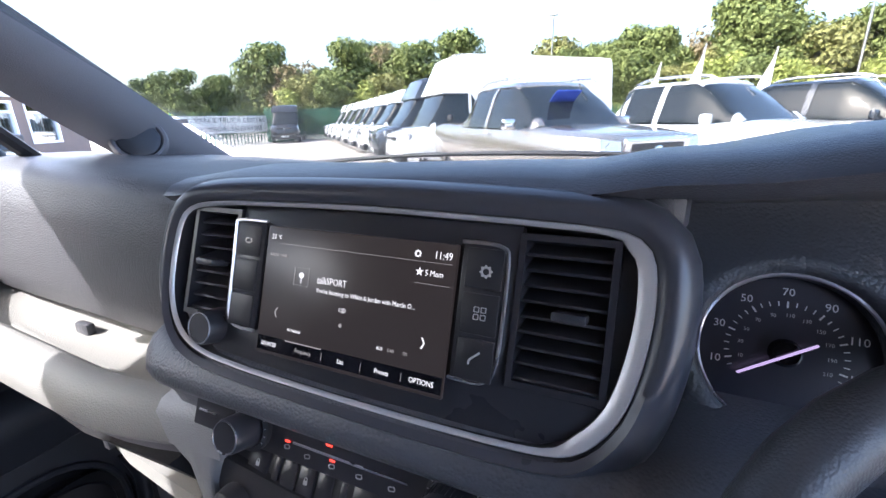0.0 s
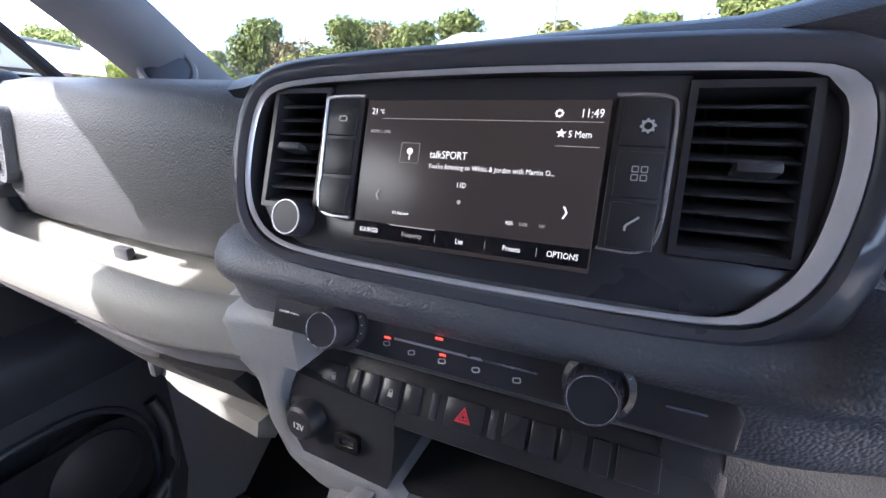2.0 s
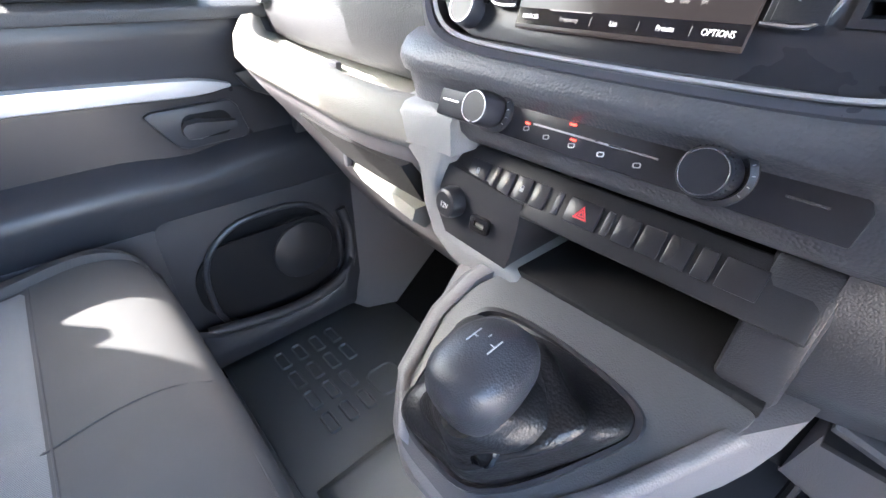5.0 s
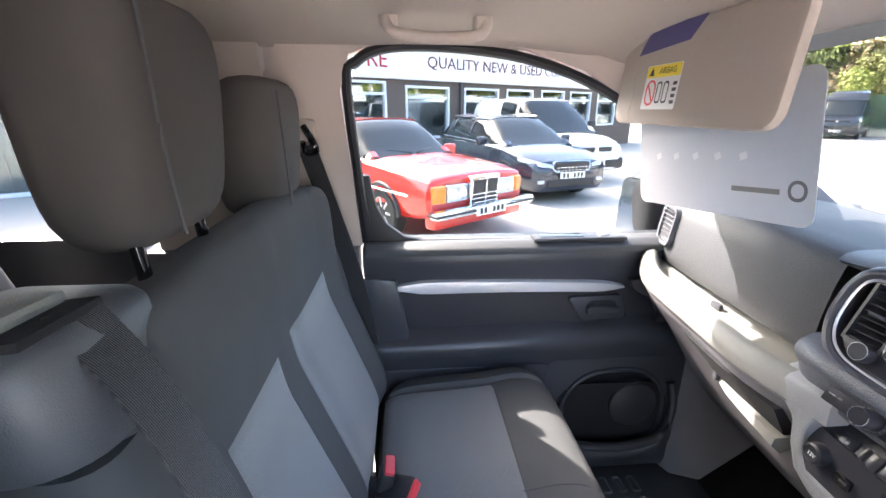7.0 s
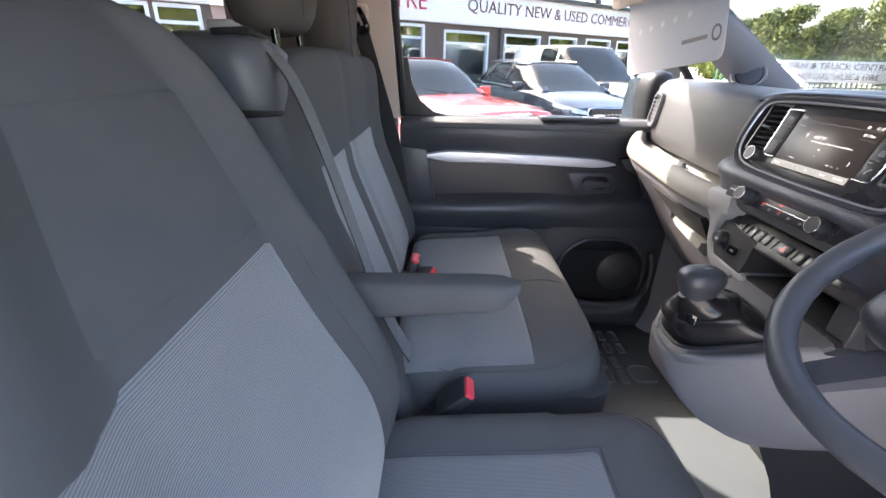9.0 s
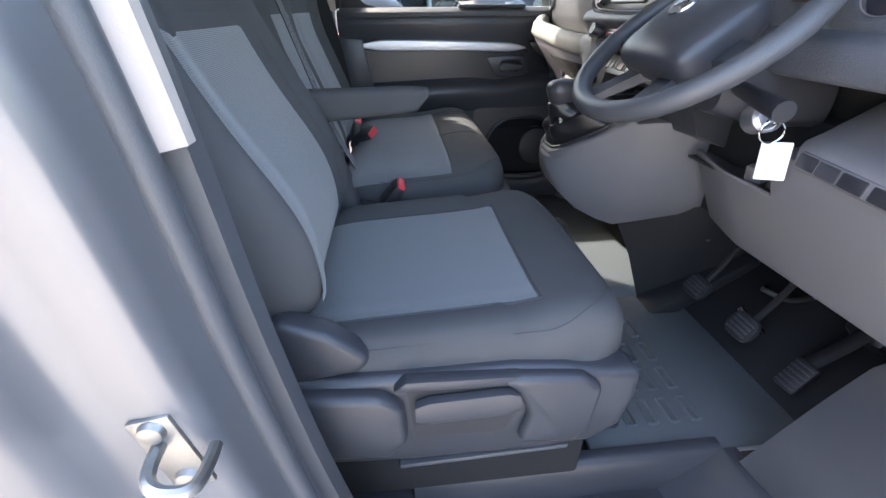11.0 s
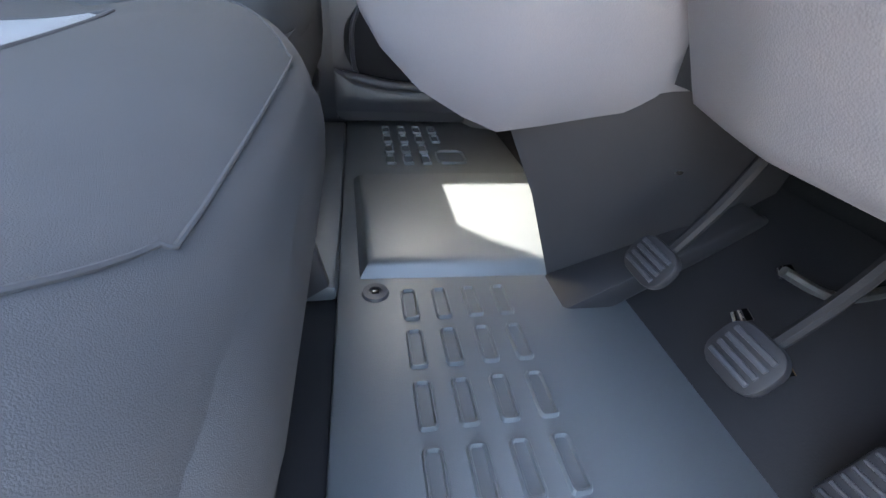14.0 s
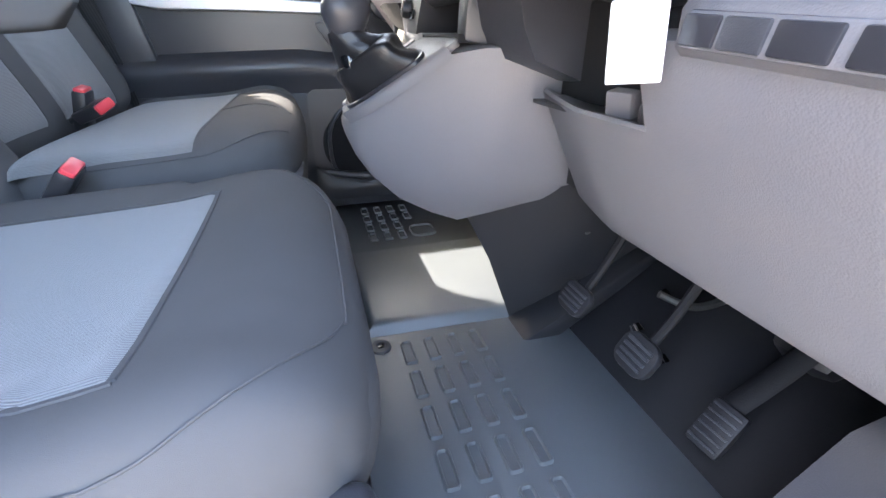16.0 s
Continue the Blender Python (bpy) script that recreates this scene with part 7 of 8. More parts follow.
part("lettering", text_mesh("QUALITY NEW & USED COMMERCIALS", 0.46, BM @ at(1.55, 2.88, 0.122), "LEFT", 0.01, 1.12), M_MAROON, bld, "maroon sign lettering")
part("lettering", text_mesh("CENTRE", 0.62, BM @ at(0.2, 2.86, 0.122), "RIGHT", 0.01, 1.0), M_REDLET, bld, "red sign lettering")
for i, (a, b, c, d) in enumerate([(-4.6, -2.6, 0.5, 2.33)] + WINS + GLAZ2 + GLAZ):
    w = part("window", frame_ring([(a, c), (b, c), (b, d), (a, d)], [(a + 0.07, c + 0.07), (b - 0.07, c + 0.07), (b - 0.07, d - 0.07), (a + 0.07, d - 0.07)], -0.12, 0.02, BM), M_FRAME, bld, "white framed window")
    part("pane", rbox((b - a - 0.12, d - c - 0.12, 0.02), 0, BM @ at((a + b) / 2, (c + d) / 2, -0.08)), M_SHOPGLASS, w)
    part("transom", rbox((b - a - 0.1, 0.07, 0.07), 0.005, BM @ at((a + b) / 2, d - 0.34, -0.06)), M_FRAME, w)
    n = int((b - a) / 0.16)
    for k in range(n):
        x = a + 0.1 + (b - a - 0.2) * (k + 0.5) / n
        part("blind_slat", rbox((0.14, d - c - 0.3, 0.004), 0, BM @ at(x, (c + d) / 2 - 0.05, -0.22, 0, 28, 0)), M_BLIND, w)
part("downpipe", tube([BM @ Vector((2.95, 2.45, 0.06)), BM @ Vector((2.95, 1.2, 0.06)), BM @ Vector((2.95, 0.05, 0.06))], 0.045, 10, steps=0), M_SLATE, bld, "grey downpipe")
for s_ in (3.2, 7.0):
    fl = part("flood_lamp", rbox((0.26, 0.18, 0.10), 0.02, BM @ at(s_, 3.42, 0.35, -35, 0, 0)), M_SLATE, bld, "black flood lamp on a bracket")
    part("bracket", rbox((0.03, 0.03, 0.35), 0, BM @ at(s_, 3.33, 0.2)), M_SLATE, fl)
for y_ in (1.66, 1.02):
    part("round_sticker", revolve([(0.0001, 0.002), (0.19, 0.002), (0.195, 0)], BM @ at(-6.68, y_, -0.066), 28), M_BLUE, bld, "round blue window sticker")
    for k in range(2):
        part("sticker_bar", rbox((0.2, 0.025, 0.002), 0, BM @ at(-6.68, y_ + 0.05 - 0.1 * k, -0.062)), M_FRAME, bld)


# ---- vehicles ----
M_TYRE = material("tyre", (0.02, 0.02, 0.02), 0.85, grain=0.3, grain_scale=80)
M_RIM = material("alloy_rim", (0.45, 0.45, 0.47), 0.3, 0.8)
M_CARGLASS = material("tinted_car_glass", (0.012, 0.016, 0.018), 0.05, coat=0.0, spec=0.4)
M_LAMP = material("headlamp_glass", (0.5, 0.52, 0.55), 0.08, 0.5, coat=1.0)
M_AMBER = material("amber_lamp", (0.8, 0.22, 0.02), 0.2, coat=0.8)
M_PLATE = material("plate_white", (0.8, 0.8, 0.78), 0.5)
M_BLACKTRIM = material("black_trim", (0.02, 0.02, 0.022), 0.5)
def car_paint(name, c, metal=0.0):
    return material(name, c, 0.22, metal, coat=1.0, vary=0.03)
P_RED = car_paint("signal_red_paint", (0.55, 0.03, 0.02))
P_NAVY = car_paint("dark_blue_paint", (0.022, 0.028, 0.045), 0.3)
P_WHITE = car_paint("white_paint", (0.78, 0.78, 0.77))
P_BRONZE = car_paint("silver_bronze_paint", (0.36, 0.32, 0.28), 0.7)
P_DKGREY = car_paint("dark_grey_paint", (0.05, 0.055, 0.065), 0.4)
P_BLACK = car_paint("black_paint", (0.012, 0.012, 0.014), 0.0)


def wheel_at(parent, x, y, r, m, w=0.2):
    s = 1 if x > 0 else -1
    wm = m @ at(x, y, r, 0, 90 * s, 0)
    wh = part("wheel", revolve([(r * 0.62, -w / 2), (r * 0.9, -w / 2), (r, -w * 0.35), (r, w * 0.35), (r * 0.92, w / 2), (r * 0.64, w / 2), (r * 0.62, w * 0.4)], wm, 28), M_TYRE, parent, "black tyre with alloy rim")
    part("rim", revolve([(0.0001, w * 0.36), (r * 0.15, w * 0.38), (r * 0.2, w * 0.3), (r * 0.55, w * 0.34), (r * 0.64, w * 0.46), (r * 0.64, -w * 0.3)], wm, 28), M_RIM, wh)
    for k in range(7):
        part("spoke", rbox((r * 0.12, r * 0.4, 0.03), 0.008, wm @ Matrix.Rotation(2 * math.pi * k / 7, 4, "Z") @ at(0, r * 0.4, w * 0.36)), M_RIM, wh)
        # no opening: black box on the solid disc paints shade between spokes
        part("gap", rbox((r * 0.13, r * 0.22, 0.01), 0.0, wm @ Matrix.Rotation(2 * math.pi * (k + 0.5) / 7, 4, "Z") @ at(0, r * 0.42, w * 0.335)), M_BLACKTRIM, wh)


def section(y, hw, zb, zt, tuck=0.9, crown=0.03):
    """One cross-section of a body: sills tucked in, rounded shoulders, crowned top."""
    h = zt - zb
    half = [(hw * tuck * 0.9, zb), (hw * tuck, zb + 0.03), (hw * 0.985, zb + h * 0.25), (hw, zb + h * 0.5), (hw * 0.985, zb + h * 0.75), (hw * 0.94, zt - h * 0.07), (hw * 0.86, zt - 0.005), (hw * 0.5, zt + crown * 0.7), (0, zt + crown)]
    return [(x, y, z) for x, z in half] + [(-x, y, z) for x, z in reversed(half[:-1])]


def resample(keys, n):
    """Smoothly fills rows of numbers between keyed stations."""
    p = [np.array(k, dtype=float) for k in keys]
    out = []
    for i in range(len(p) - 1):
        a, b, c, d = p[max(i - 1, 0)], p[i], p[i + 1], p[min(i + 2, len(p) - 1)]
        for k in range(n):
            t = k / n
            q = 0.5 * ((2 * b) + (c - a) * t + (2 * a - 5 * b + 4 * c - d) * t * t + (3 * b - a - 3 * c + d) * t ** 3)
            q[0] = b[0] + (c[0] - b[0]) * t
            out.append(q)
    out.append(p[-1])
    return out


def vehicle(name, label, cat, spot, heading, paint, body, cabin, roof, wheels, r, front, group="", panel_from=None, size=1.0, smooth=3):
    """body: stations (y, half width, bottom, top), nose first; cabin: stations (y, half width at belt, half width at roof, belt z, roof z)."""
    hx, hy = heading
    l = math.hypot(hx, hy)
    m = Matrix(((hy / l, hx / l, 0, spot[0]), (-hx / l, hy / l, 0, spot[1]), (0, 0, 1, 0), (0, 0, 0, 1))) @ Matrix.Scale(size, 4)   # local y is the nose's way
    v = thing(name, (spot[0], spot[1], 0), label, cat, group)
    part("body", loft([section(*q) for q in resample(body, smooth)], m=m), paint, v, angle=38)
    def glass_ring(q):
        y, wb, wr, zb, zr = q
        h = zr - zb
        half = [(wb, zb - 0.02), (wb * 0.995, zb + 0.02), (wb + (wr - wb) * 0.75, zb + h * 0.72), (wr * 0.97, zr - h * 0.08), (wr * 0.86, zr - 0.005), (wr * 0.4, zr + 0.012), (0, zr + 0.015)]
        return [(x, y, z) for x, z in half] + [(-x, y, z) for x, z in reversed(half[:-1])]
    part("cabin_glass", loft([glass_ring(q) for q in resample(cabin, smooth)], m=m), M_CARGLASS, v, "tinted windows", 38)
    # roof skin and pillars over the glass
    rr = [q for q in resample(cabin, smooth) if roof[1] <= q[0] <= roof[0]]
    bm = loft([[(x * 1.012, y, z + 0.012) for x, y, z in glass_ring(q)[3:10]] + [(x * 0.98, y, z - 0.01) for x, y, z in reversed(glass_ring(q)[3:10])] for q in rr], m=m)
    part("roof", bm, paint, v, angle=38)
    for s in (-1, 1):
        for q0, q1 in roof[2]:
            a, b = glass_ring(q0), glass_ring(q1)
            ia = (0, 1, 2, 3, 4) if s > 0 else (12, 11, 10, 9, 8)
            rings = []
            for k in ia:
                p0, p1 = Vector(a[k]), Vector(b[k])
                o = Vector((0.014 * s, 0, 0.008))
                rings.append([p0 + o, p1 + o, p1 - o, p0 - o])
            part("pillar", loft(rings, m=m), paint, v, angle=38)
    if panel_from is not None:
        rr = [q for q in resample(cabin, smooth) if q[0] <= panel_from]
        part("load_panel", loft([[(x * 1.02, y, z + 0.016) for x, y, z in glass_ring(q)] for q in rr], m=m), paint, v, angle=38)
    for wx, wy in wheels:
        for s in (-1, 1):
            wheel_at(v, s * wx, wy, r, m)
            part("wheel_arch", tube([(s * (wx + 0.085), wy + r * 1.17 * math.cos(a), r + r * 1.17 * math.sin(a)) for a in [math.pi * k / 10 for k in range(11)]], 0.03, 6, steps=0, up=(1, 0, 0), m=m), M_BLACKTRIM, v)
    front(v, m)
    return v, m


def box_part(v, m, name, size, p, mat, r=0.01, rot=(0, 0, 0), label=""):
    return part(name, rbox(size, r, m @ at(*p, *rot)), mat, v, label)


def mirrors(v, m, x, y, z, mat):
    for s in (-1, 1):
        part("door_mirror", pillow(0.11, 0.08, 0.06, 0.05, 4, None, 10, 10, m=m @ at(s * x, y, z, 90, 0, 0)), mat, v)


def number_plate(v, m, y, z):
    p = part("number_plate", rbox((0.52, 0.012, 0.11), 0.003, m @ at(0, y, z)), M_PLATE, v, "white number plate with dark bars")
    for k in range(6):
        if k != 3:
            part("plate_bar", rbox((0.045, 0.004, 0.07), 0, m @ at(-0.19 + 0.075 * k, y + 0.008, z)), M_BLACKTRIM, p)


# classic red saloon
def saloon_front(v, m):
    g = box_part(v, m, "grille", (0.50, 0.08, 0.37), (0, 2.35, 0.645), M_CHROME, 0.02, (-5, 0, 0), "upright chrome grille")
    box_part(g, m, "mesh", (0.43, 0.085, 0.29), (0, 2.352, 0.632), M_BLACKTRIM, 0.005, (-5, 0, 0))
    for k in range(6):
        part("grille_bar", rbox((0.43, 0.014, 0.014), 0.004, m @ at(0, 2.401 - 0.004 * k, 0.505 + 0.05 * k)), M_CHROME, g)
    part("grille_bar", rbox((0.02, 0.016, 0.29), 0.004, m @ at(0, 2.40, 0.632, -5, 0, 0)), M_CHROME, g)
    for s in (-1, 1):
        hl = box_part(v, m, "headlamp", (0.34, 0.06, 0.21), (s * 0.43, 2.325, 0.645), M_LAMP, 0.025, (0, 0, 0), "twin headlamp behind glass")
        for q in (0.355, 0.50):
            part("lamp_bowl", revolve([(0.0001, 0.004), (0.06, 0.010), (0.07, 0)], m @ at(s * q, 2.354, 0.645, -90, 0, 0), 18), M_CHROME, hl)
        box_part(v, m, "indicator", (0.20, 0.14, 0.21), (s * 0.69, 2.275, 0.645), M_AMBER, 0.035, (0, 0, -s * 18), "amber corner lamp")
        part("side_moulding", tube([(s * 0.905, 2.0, 0.62), (s * 0.915, 0.5, 0.64), (s * 0.91, -1.8, 0.64)], 0.016, 6, m=m), M_CHROME, v)
        part("door_line", tube([(s * 0.90, 0.62, 0.90), (s * 0.907, 0.62, 0.6), (s * 0.89, 0.60, 0.36)], 0.006, 5, m=m), M_BLACKTRIM, v)
    box_part(v, m, "bumper", (1.74, 0.17, 0.11), (0, 2.41, 0.435), M_CHROME, 0.045, (0, 0, 0), "chrome bumper")
    box_part(v, m, "bumper_rubber", (1.76, 0.175, 0.03), (0, 2.415, 0.435), M_BLACKTRIM, 0.012)
    box_part(v, m, "valance", (1.56, 0.2, 0.2), (0, 2.24, 0.33), P_RED, 0.04)
    number_plate(v, m, 2.505, 0.42)
    mirrors(v, m, 0.90, 0.75, 0.98, P_RED)
    for s in (-1, 1):
        part("wiper", tube([(s * 0.05, 0.98, 0.99), (s * 0.4, 0.88, 1.03)], 0.008, 6, m=m), M_BLACKTRIM, v)


vehicle("saloon_car", "bright red classic saloon with chrome grille", "car", (-6.72, -1.16), (0.8, 0.6), P_RED,
        [(2.30, 0.80, 0.40, 0.775), (2.26, 0.85, 0.36, 0.81), (2.0, 0.88, 0.30, 0.86), (1.5, 0.89, 0.26, 0.90), (0.95, 0.893, 0.24, 0.945), (0, 0.893, 0.24, 0.95), (-1.2, 0.89, 0.25, 0.95), (-1.9, 0.86, 0.28, 0.93), (-2.35, 0.80, 0.36, 0.88)],
        [(1.0, 0.74, 0.70, 0.93, 0.96), (0.35, 0.80, 0.63, 0.94, 1.38), (0.0, 0.80, 0.635, 0.94, 1.425), (-0.7, 0.80, 0.63, 0.94, 1.42), (-1.05, 0.79, 0.60, 0.94, 1.36), (-1.65, 0.74, 0.66, 0.93, 0.97)],
        (0.33, -1.08, [((0.98, 0.74, 0.70, 0.93, 0.97), (0.88, 0.75, 0.69, 0.93, 1.03)), ((-0.33, 0.80, 0.635, 0.94, 1.42), (-0.43, 0.80, 0.635, 0.94, 1.42)), ((-1.0, 0.80, 0.62, 0.94, 1.38), (-1.25, 0.78, 0.61, 0.94, 1.25))]),
        [(0.80, 1.42), (0.80, -1.38)], 0.32, saloon_front)


def hatch_front(v, m):
    g = box_part(v, m, "grille", (0.72, 0.05, 0.17), (0, 2.125, 0.635), M_BLACKTRIM, 0.03, (-14, 0, 0), "black studded grille")
    for i in range(9):
        for j in range(3):
            part("grille_stud", rbox((0.035, 0.01, 0.022), 0.004, m @ at(-0.30 + 0.075 * i, 2.160 - 0.012 * j, 0.585 + 0.045 * j)), M_CHROME, g)
    part("grille_frame", tube([(-0.38, 2.12, 0.72), (-0.30, 2.155, 0.555), (0.30, 2.155, 0.555), (0.38, 2.12, 0.72), (0.0, 2.14, 0.735), (-0.38, 2.12, 0.72)], 0.012, 6, m=m), M_CHROME, g)
    for s in (-1, 1):
        part("headlamp", loft([[(s * 0.42, 2.13, 0.69), (s * 0.42, 2.15, 0.63), (s * 0.42, 1.95, 0.66)], [(s * 0.64, 2.10, 0.735), (s * 0.64, 2.13, 0.655), (s * 0.60, 1.85, 0.70)], [(s * 0.885, 1.76, 0.815), (s * 0.90, 1.80, 0.74), (s * 0.82, 1.6, 0.77)]], m=m), M_LAMP, v, "swept headlamp")
        box_part(v, m, "fog_lamp", (0.14, 0.04, 0.07), (s * 0.62, 2.12, 0.40), M_LAMP, 0.02)
    box_part(v, m, "lower_intake", (1.0, 0.05, 0.12), (0, 2.125, 0.37), M_BLACKTRIM, 0.03)
    number_plate(v, m, 2.165, 0.50)
    mirrors(v, m, 0.99, 0.62, 1.0, P_NAVY)
    for s in (-1, 1):
        part("roof_bar", tube([(s * 0.60, 0.1, 1.44), (s * 0.62, -0.6, 1.47), (s * 0.60, -1.5, 1.42)], 0.015, 6, m=m), M_CHROME, v)
        part("window_line", tube([(s * 0.885, 0.7, 0.955), (s * 0.885, -0.4, 0.985), (s * 0.87, -1.5, 1.01)], 0.012, 6, m=m), M_CHROME, v)


vehicle("hatchback_car", "dark blue estate car with studded grille", "car", (-8.92, 1.50), (0.95, 0.31), P_NAVY,
        [(2.12, 0.62, 0.30, 0.62), (2.06, 0.78, 0.22, 0.72), (1.75, 0.87, 0.20, 0.82), (1.05, 0.90, 0.19, 0.93), (0.3, 0.90, 0.19, 0.955), (-1.2, 0.90, 0.19, 0.98), (-1.9, 0.87, 0.22, 0.96), (-2.12, 0.80, 0.30, 0.90)],
        [(1.15, 0.76, 0.72, 0.90, 0.93), (0.35, 0.82, 0.60, 0.93, 1.36), (0.0, 0.83, 0.61, 0.94, 1.425), (-0.9, 0.83, 0.61, 0.95, 1.44), (-1.6, 0.81, 0.58, 0.95, 1.38), (-2.05, 0.76, 0.62, 0.94, 1.0)],
        (0.34, -1.7, [((1.12, 0.76, 0.72, 0.90, 0.95), (1.0, 0.77, 0.70, 0.90, 1.03)), ((-0.30, 0.83, 0.61, 0.94, 1.435), (-0.38, 0.83, 0.61, 0.94, 1.435)), ((-1.25, 0.82, 0.60, 0.95, 1.41), (-1.33, 0.82, 0.60, 0.95, 1.41)), ((-1.75, 0.80, 0.58, 0.95, 1.30), (-2.0, 0.77, 0.61, 0.95, 1.05))]),
        [(0.775, 1.30), (0.775, -1.30)], 0.315, hatch_front)


def van_front(v, m, paint, L, hw, hood, low=0.35):
    box_part(v, m, "grille", (hw * 1.0, 0.05, 0.12), (0, L - 0.02, hood - 0.28), M_BLACKTRIM, 0.03, (-12, 0, 0))
    part("badge", revolve([(0.0001, 0.02), (0.06, 0.015), (0.07, 0)], m @ at(0, L + 0.0, hood - 0.28, -90, 0, 0), 16), M_CHROME, v)
    box_part(v, m, "bumper", (hw * 1.85, 0.22, 0.26), (0, L - 0.10, low + 0.08), M_BLACKTRIM, 0.07, (0, 0, 0), "grey plastic bumper")
    for s in (-1, 1):
        part("headlamp", loft([[(s * hw * 0.55, L - 0.05, hood - 0.22), (s * hw * 0.55, L - 0.02, hood - 0.36), (s * hw * 0.55, L - 0.2, hood - 0.3)], [(s * hw * 0.92, L - 0.28, hood - 0.10), (s * hw * 0.95, L - 0.26, hood - 0.30), (s * hw * 0.9, L - 0.4, hood - 0.2)]], m=m), M_LAMP, v, "clear headlamp")
    number_plate(v, m, L + 0.02, low + 0.10)


def panel_van(spot, heading, paint, label, L=5.4, H=2.5, hw=0.98, hood=1.12, group="row of parked vans", name="panel_van", small=False):
    h2 = L / 2
    by = h2 - (0.95 if not small else 1.05)
    cab = [(by + 0.15, hw * 0.86, hw * 0.84, hood - 0.02, hood + 0.04), (by - 0.75, hw * 0.97, hw * 0.80, hood, H - 0.12), (by - 1.05, hw * 0.97, hw * 0.80, hood, H - 0.01), (by - 1.6, hw * 0.97, hw * 0.81, hood, H), (0, hw * 0.97, hw * 0.82, hood, H), (-h2 + 0.3, hw * 0.97, hw * 0.82, hood, H), (-h2, hw * 0.94, hw * 0.79, hood, H - 0.06)]
    v, m = vehicle(name, label, "van", spot, heading, paint,
                   [(h2, hw * 0.72, 0.32, hood - 0.36), (h2 - 0.08, hw * 0.88, 0.26, hood - 0.18), (h2 - 0.5, hw * 0.97, 0.24, hood - 0.04), (by, hw, 0.24, hood + 0.02), (0, hw, 0.24, hood + 0.06), (-h2 + 0.2, hw, 0.26, hood + 0.06), (-h2, hw * 0.97, 0.32, hood + 0.04)],
                   cab, (by - 0.8, -h2, [((by + 0.1, hw * 0.87, hw * 0.84, hood - 0.02, hood + 0.06), (by - 0.04, hw * 0.88, hw * 0.83, hood - 0.02, hood + 0.18)), ((by - 0.95, hw * 0.97, hw * 0.80, hood, H - 0.05), (by - 1.02, hw * 0.97, hw * 0.80, hood, H - 0.02))]),
                   [(hw - 0.14, h2 - 0.92), (hw - 0.14, -h2 + 1.0)], 0.34, lambda v_, m_: van_front(v_, m_, paint, h2, hw, hood), group, panel_from=by - 1.75)
    mirrors(v, m, hw + 0.12, by - 0.35, hood + 0.22, M_BLACKTRIM)
    if H > 2.2:
        zc = hood + 0.82
        yc = by + 0.12 - 0.9 * (zc - hood) / (H - 0.12 - hood)
        def wide(z):
            return hw * (0.985 - 0.17 * (z - hood) / (H - hood)) * 1.02
        rings = []
        for y, zr in ((yc + 0.10, zc + 0.03), (yc + 0.02, zc + 0.22), (by - 0.62, H - 0.06), (by - 1.0, H + 0.03), (by - 1.6, H + 0.03), (0, H + 0.03), (-h2 - 0.01, H)):
            low_ = zc if y > by - 1.55 else hood + 0.05
            half = [(wide(low_), low_), (wide(zc), zc), (wide((zc + zr) / 2), (zc + zr) / 2), (wide(zr) * 0.985, zr - (zr - zc) * 0.12), (wide(zr) * 0.88, zr), (0, zr + 0.02)]
            rings.append([(x, y, z) for x, z in half] + [(-x, y, z) for x, z in reversed(half[:-1])])
        part("high_roof", loft(rings, m=m), paint, v, "painted high roof", 38)
        for s in (-1, 1):
            part("rub_strip", rbox((0.02, L * 0.5, 0.10), 0.008, m @ at(s * (hw + 0.005), -0.4, 0.62)), M_BLACKTRIM, v)
    return v, m


dv, dm = panel_van((-10.95, 2.75), (0.95, 0.31), P_WHITE, "small white panel van with printed side bars", 4.4, 1.82, 0.90, 1.02, "", small=True)
for s_ in (-1, 1):
    part("lettering_bar", rbox((0.01, 0.62, 0.16), 0, dm @ at(s_ * 0.845, -0.55, 1.38, 0, -s_ * 9, 0)), M_SLATE, dv, "dark printed bar")
    part("lettering_bar", rbox((0.01, 0.35, 0.06), 0, dm @ at(s_ * 0.905, 0.35, 0.80)), M_SLATE, dv)

ROWH = (-0.72, -0.69)
for k in range(9):
    nx, ny = -6.0 - 2.0 * k, 10.0 + 2.1 * k
    if k == 0:
        L_, H_, pt, lb_ = 6.4, 2.95, P_WHITE, "tall white box van with grey bumper"
    elif k == 1:
        L_, H_, pt, lb_ = 5.9, 2.65, P_DKGREY, "dark grey high-roof panel van"
    else:
        L_, H_, pt, lb_ = 5.6, 2.5, P_WHITE, "white panel van parked in the row"
    panel_van((nx - ROWH[0] * L_ / 2, ny - ROWH[1] * L_ / 2), ROWH, pt, lb_, L_, H_, 1.0, 1.2)
panel_van((-24.0, 25.2), (0.60, -0.80), P_BLACK, "black panel van by the green fence", 5.4, 2.55, 1.02, 1.25, "")
panel_van((5.6, 14.6), (0.84, -0.54), P_WHITE, "white panel van behind the pickups", 5.0, 2.0, 0.95, 1.1, "")


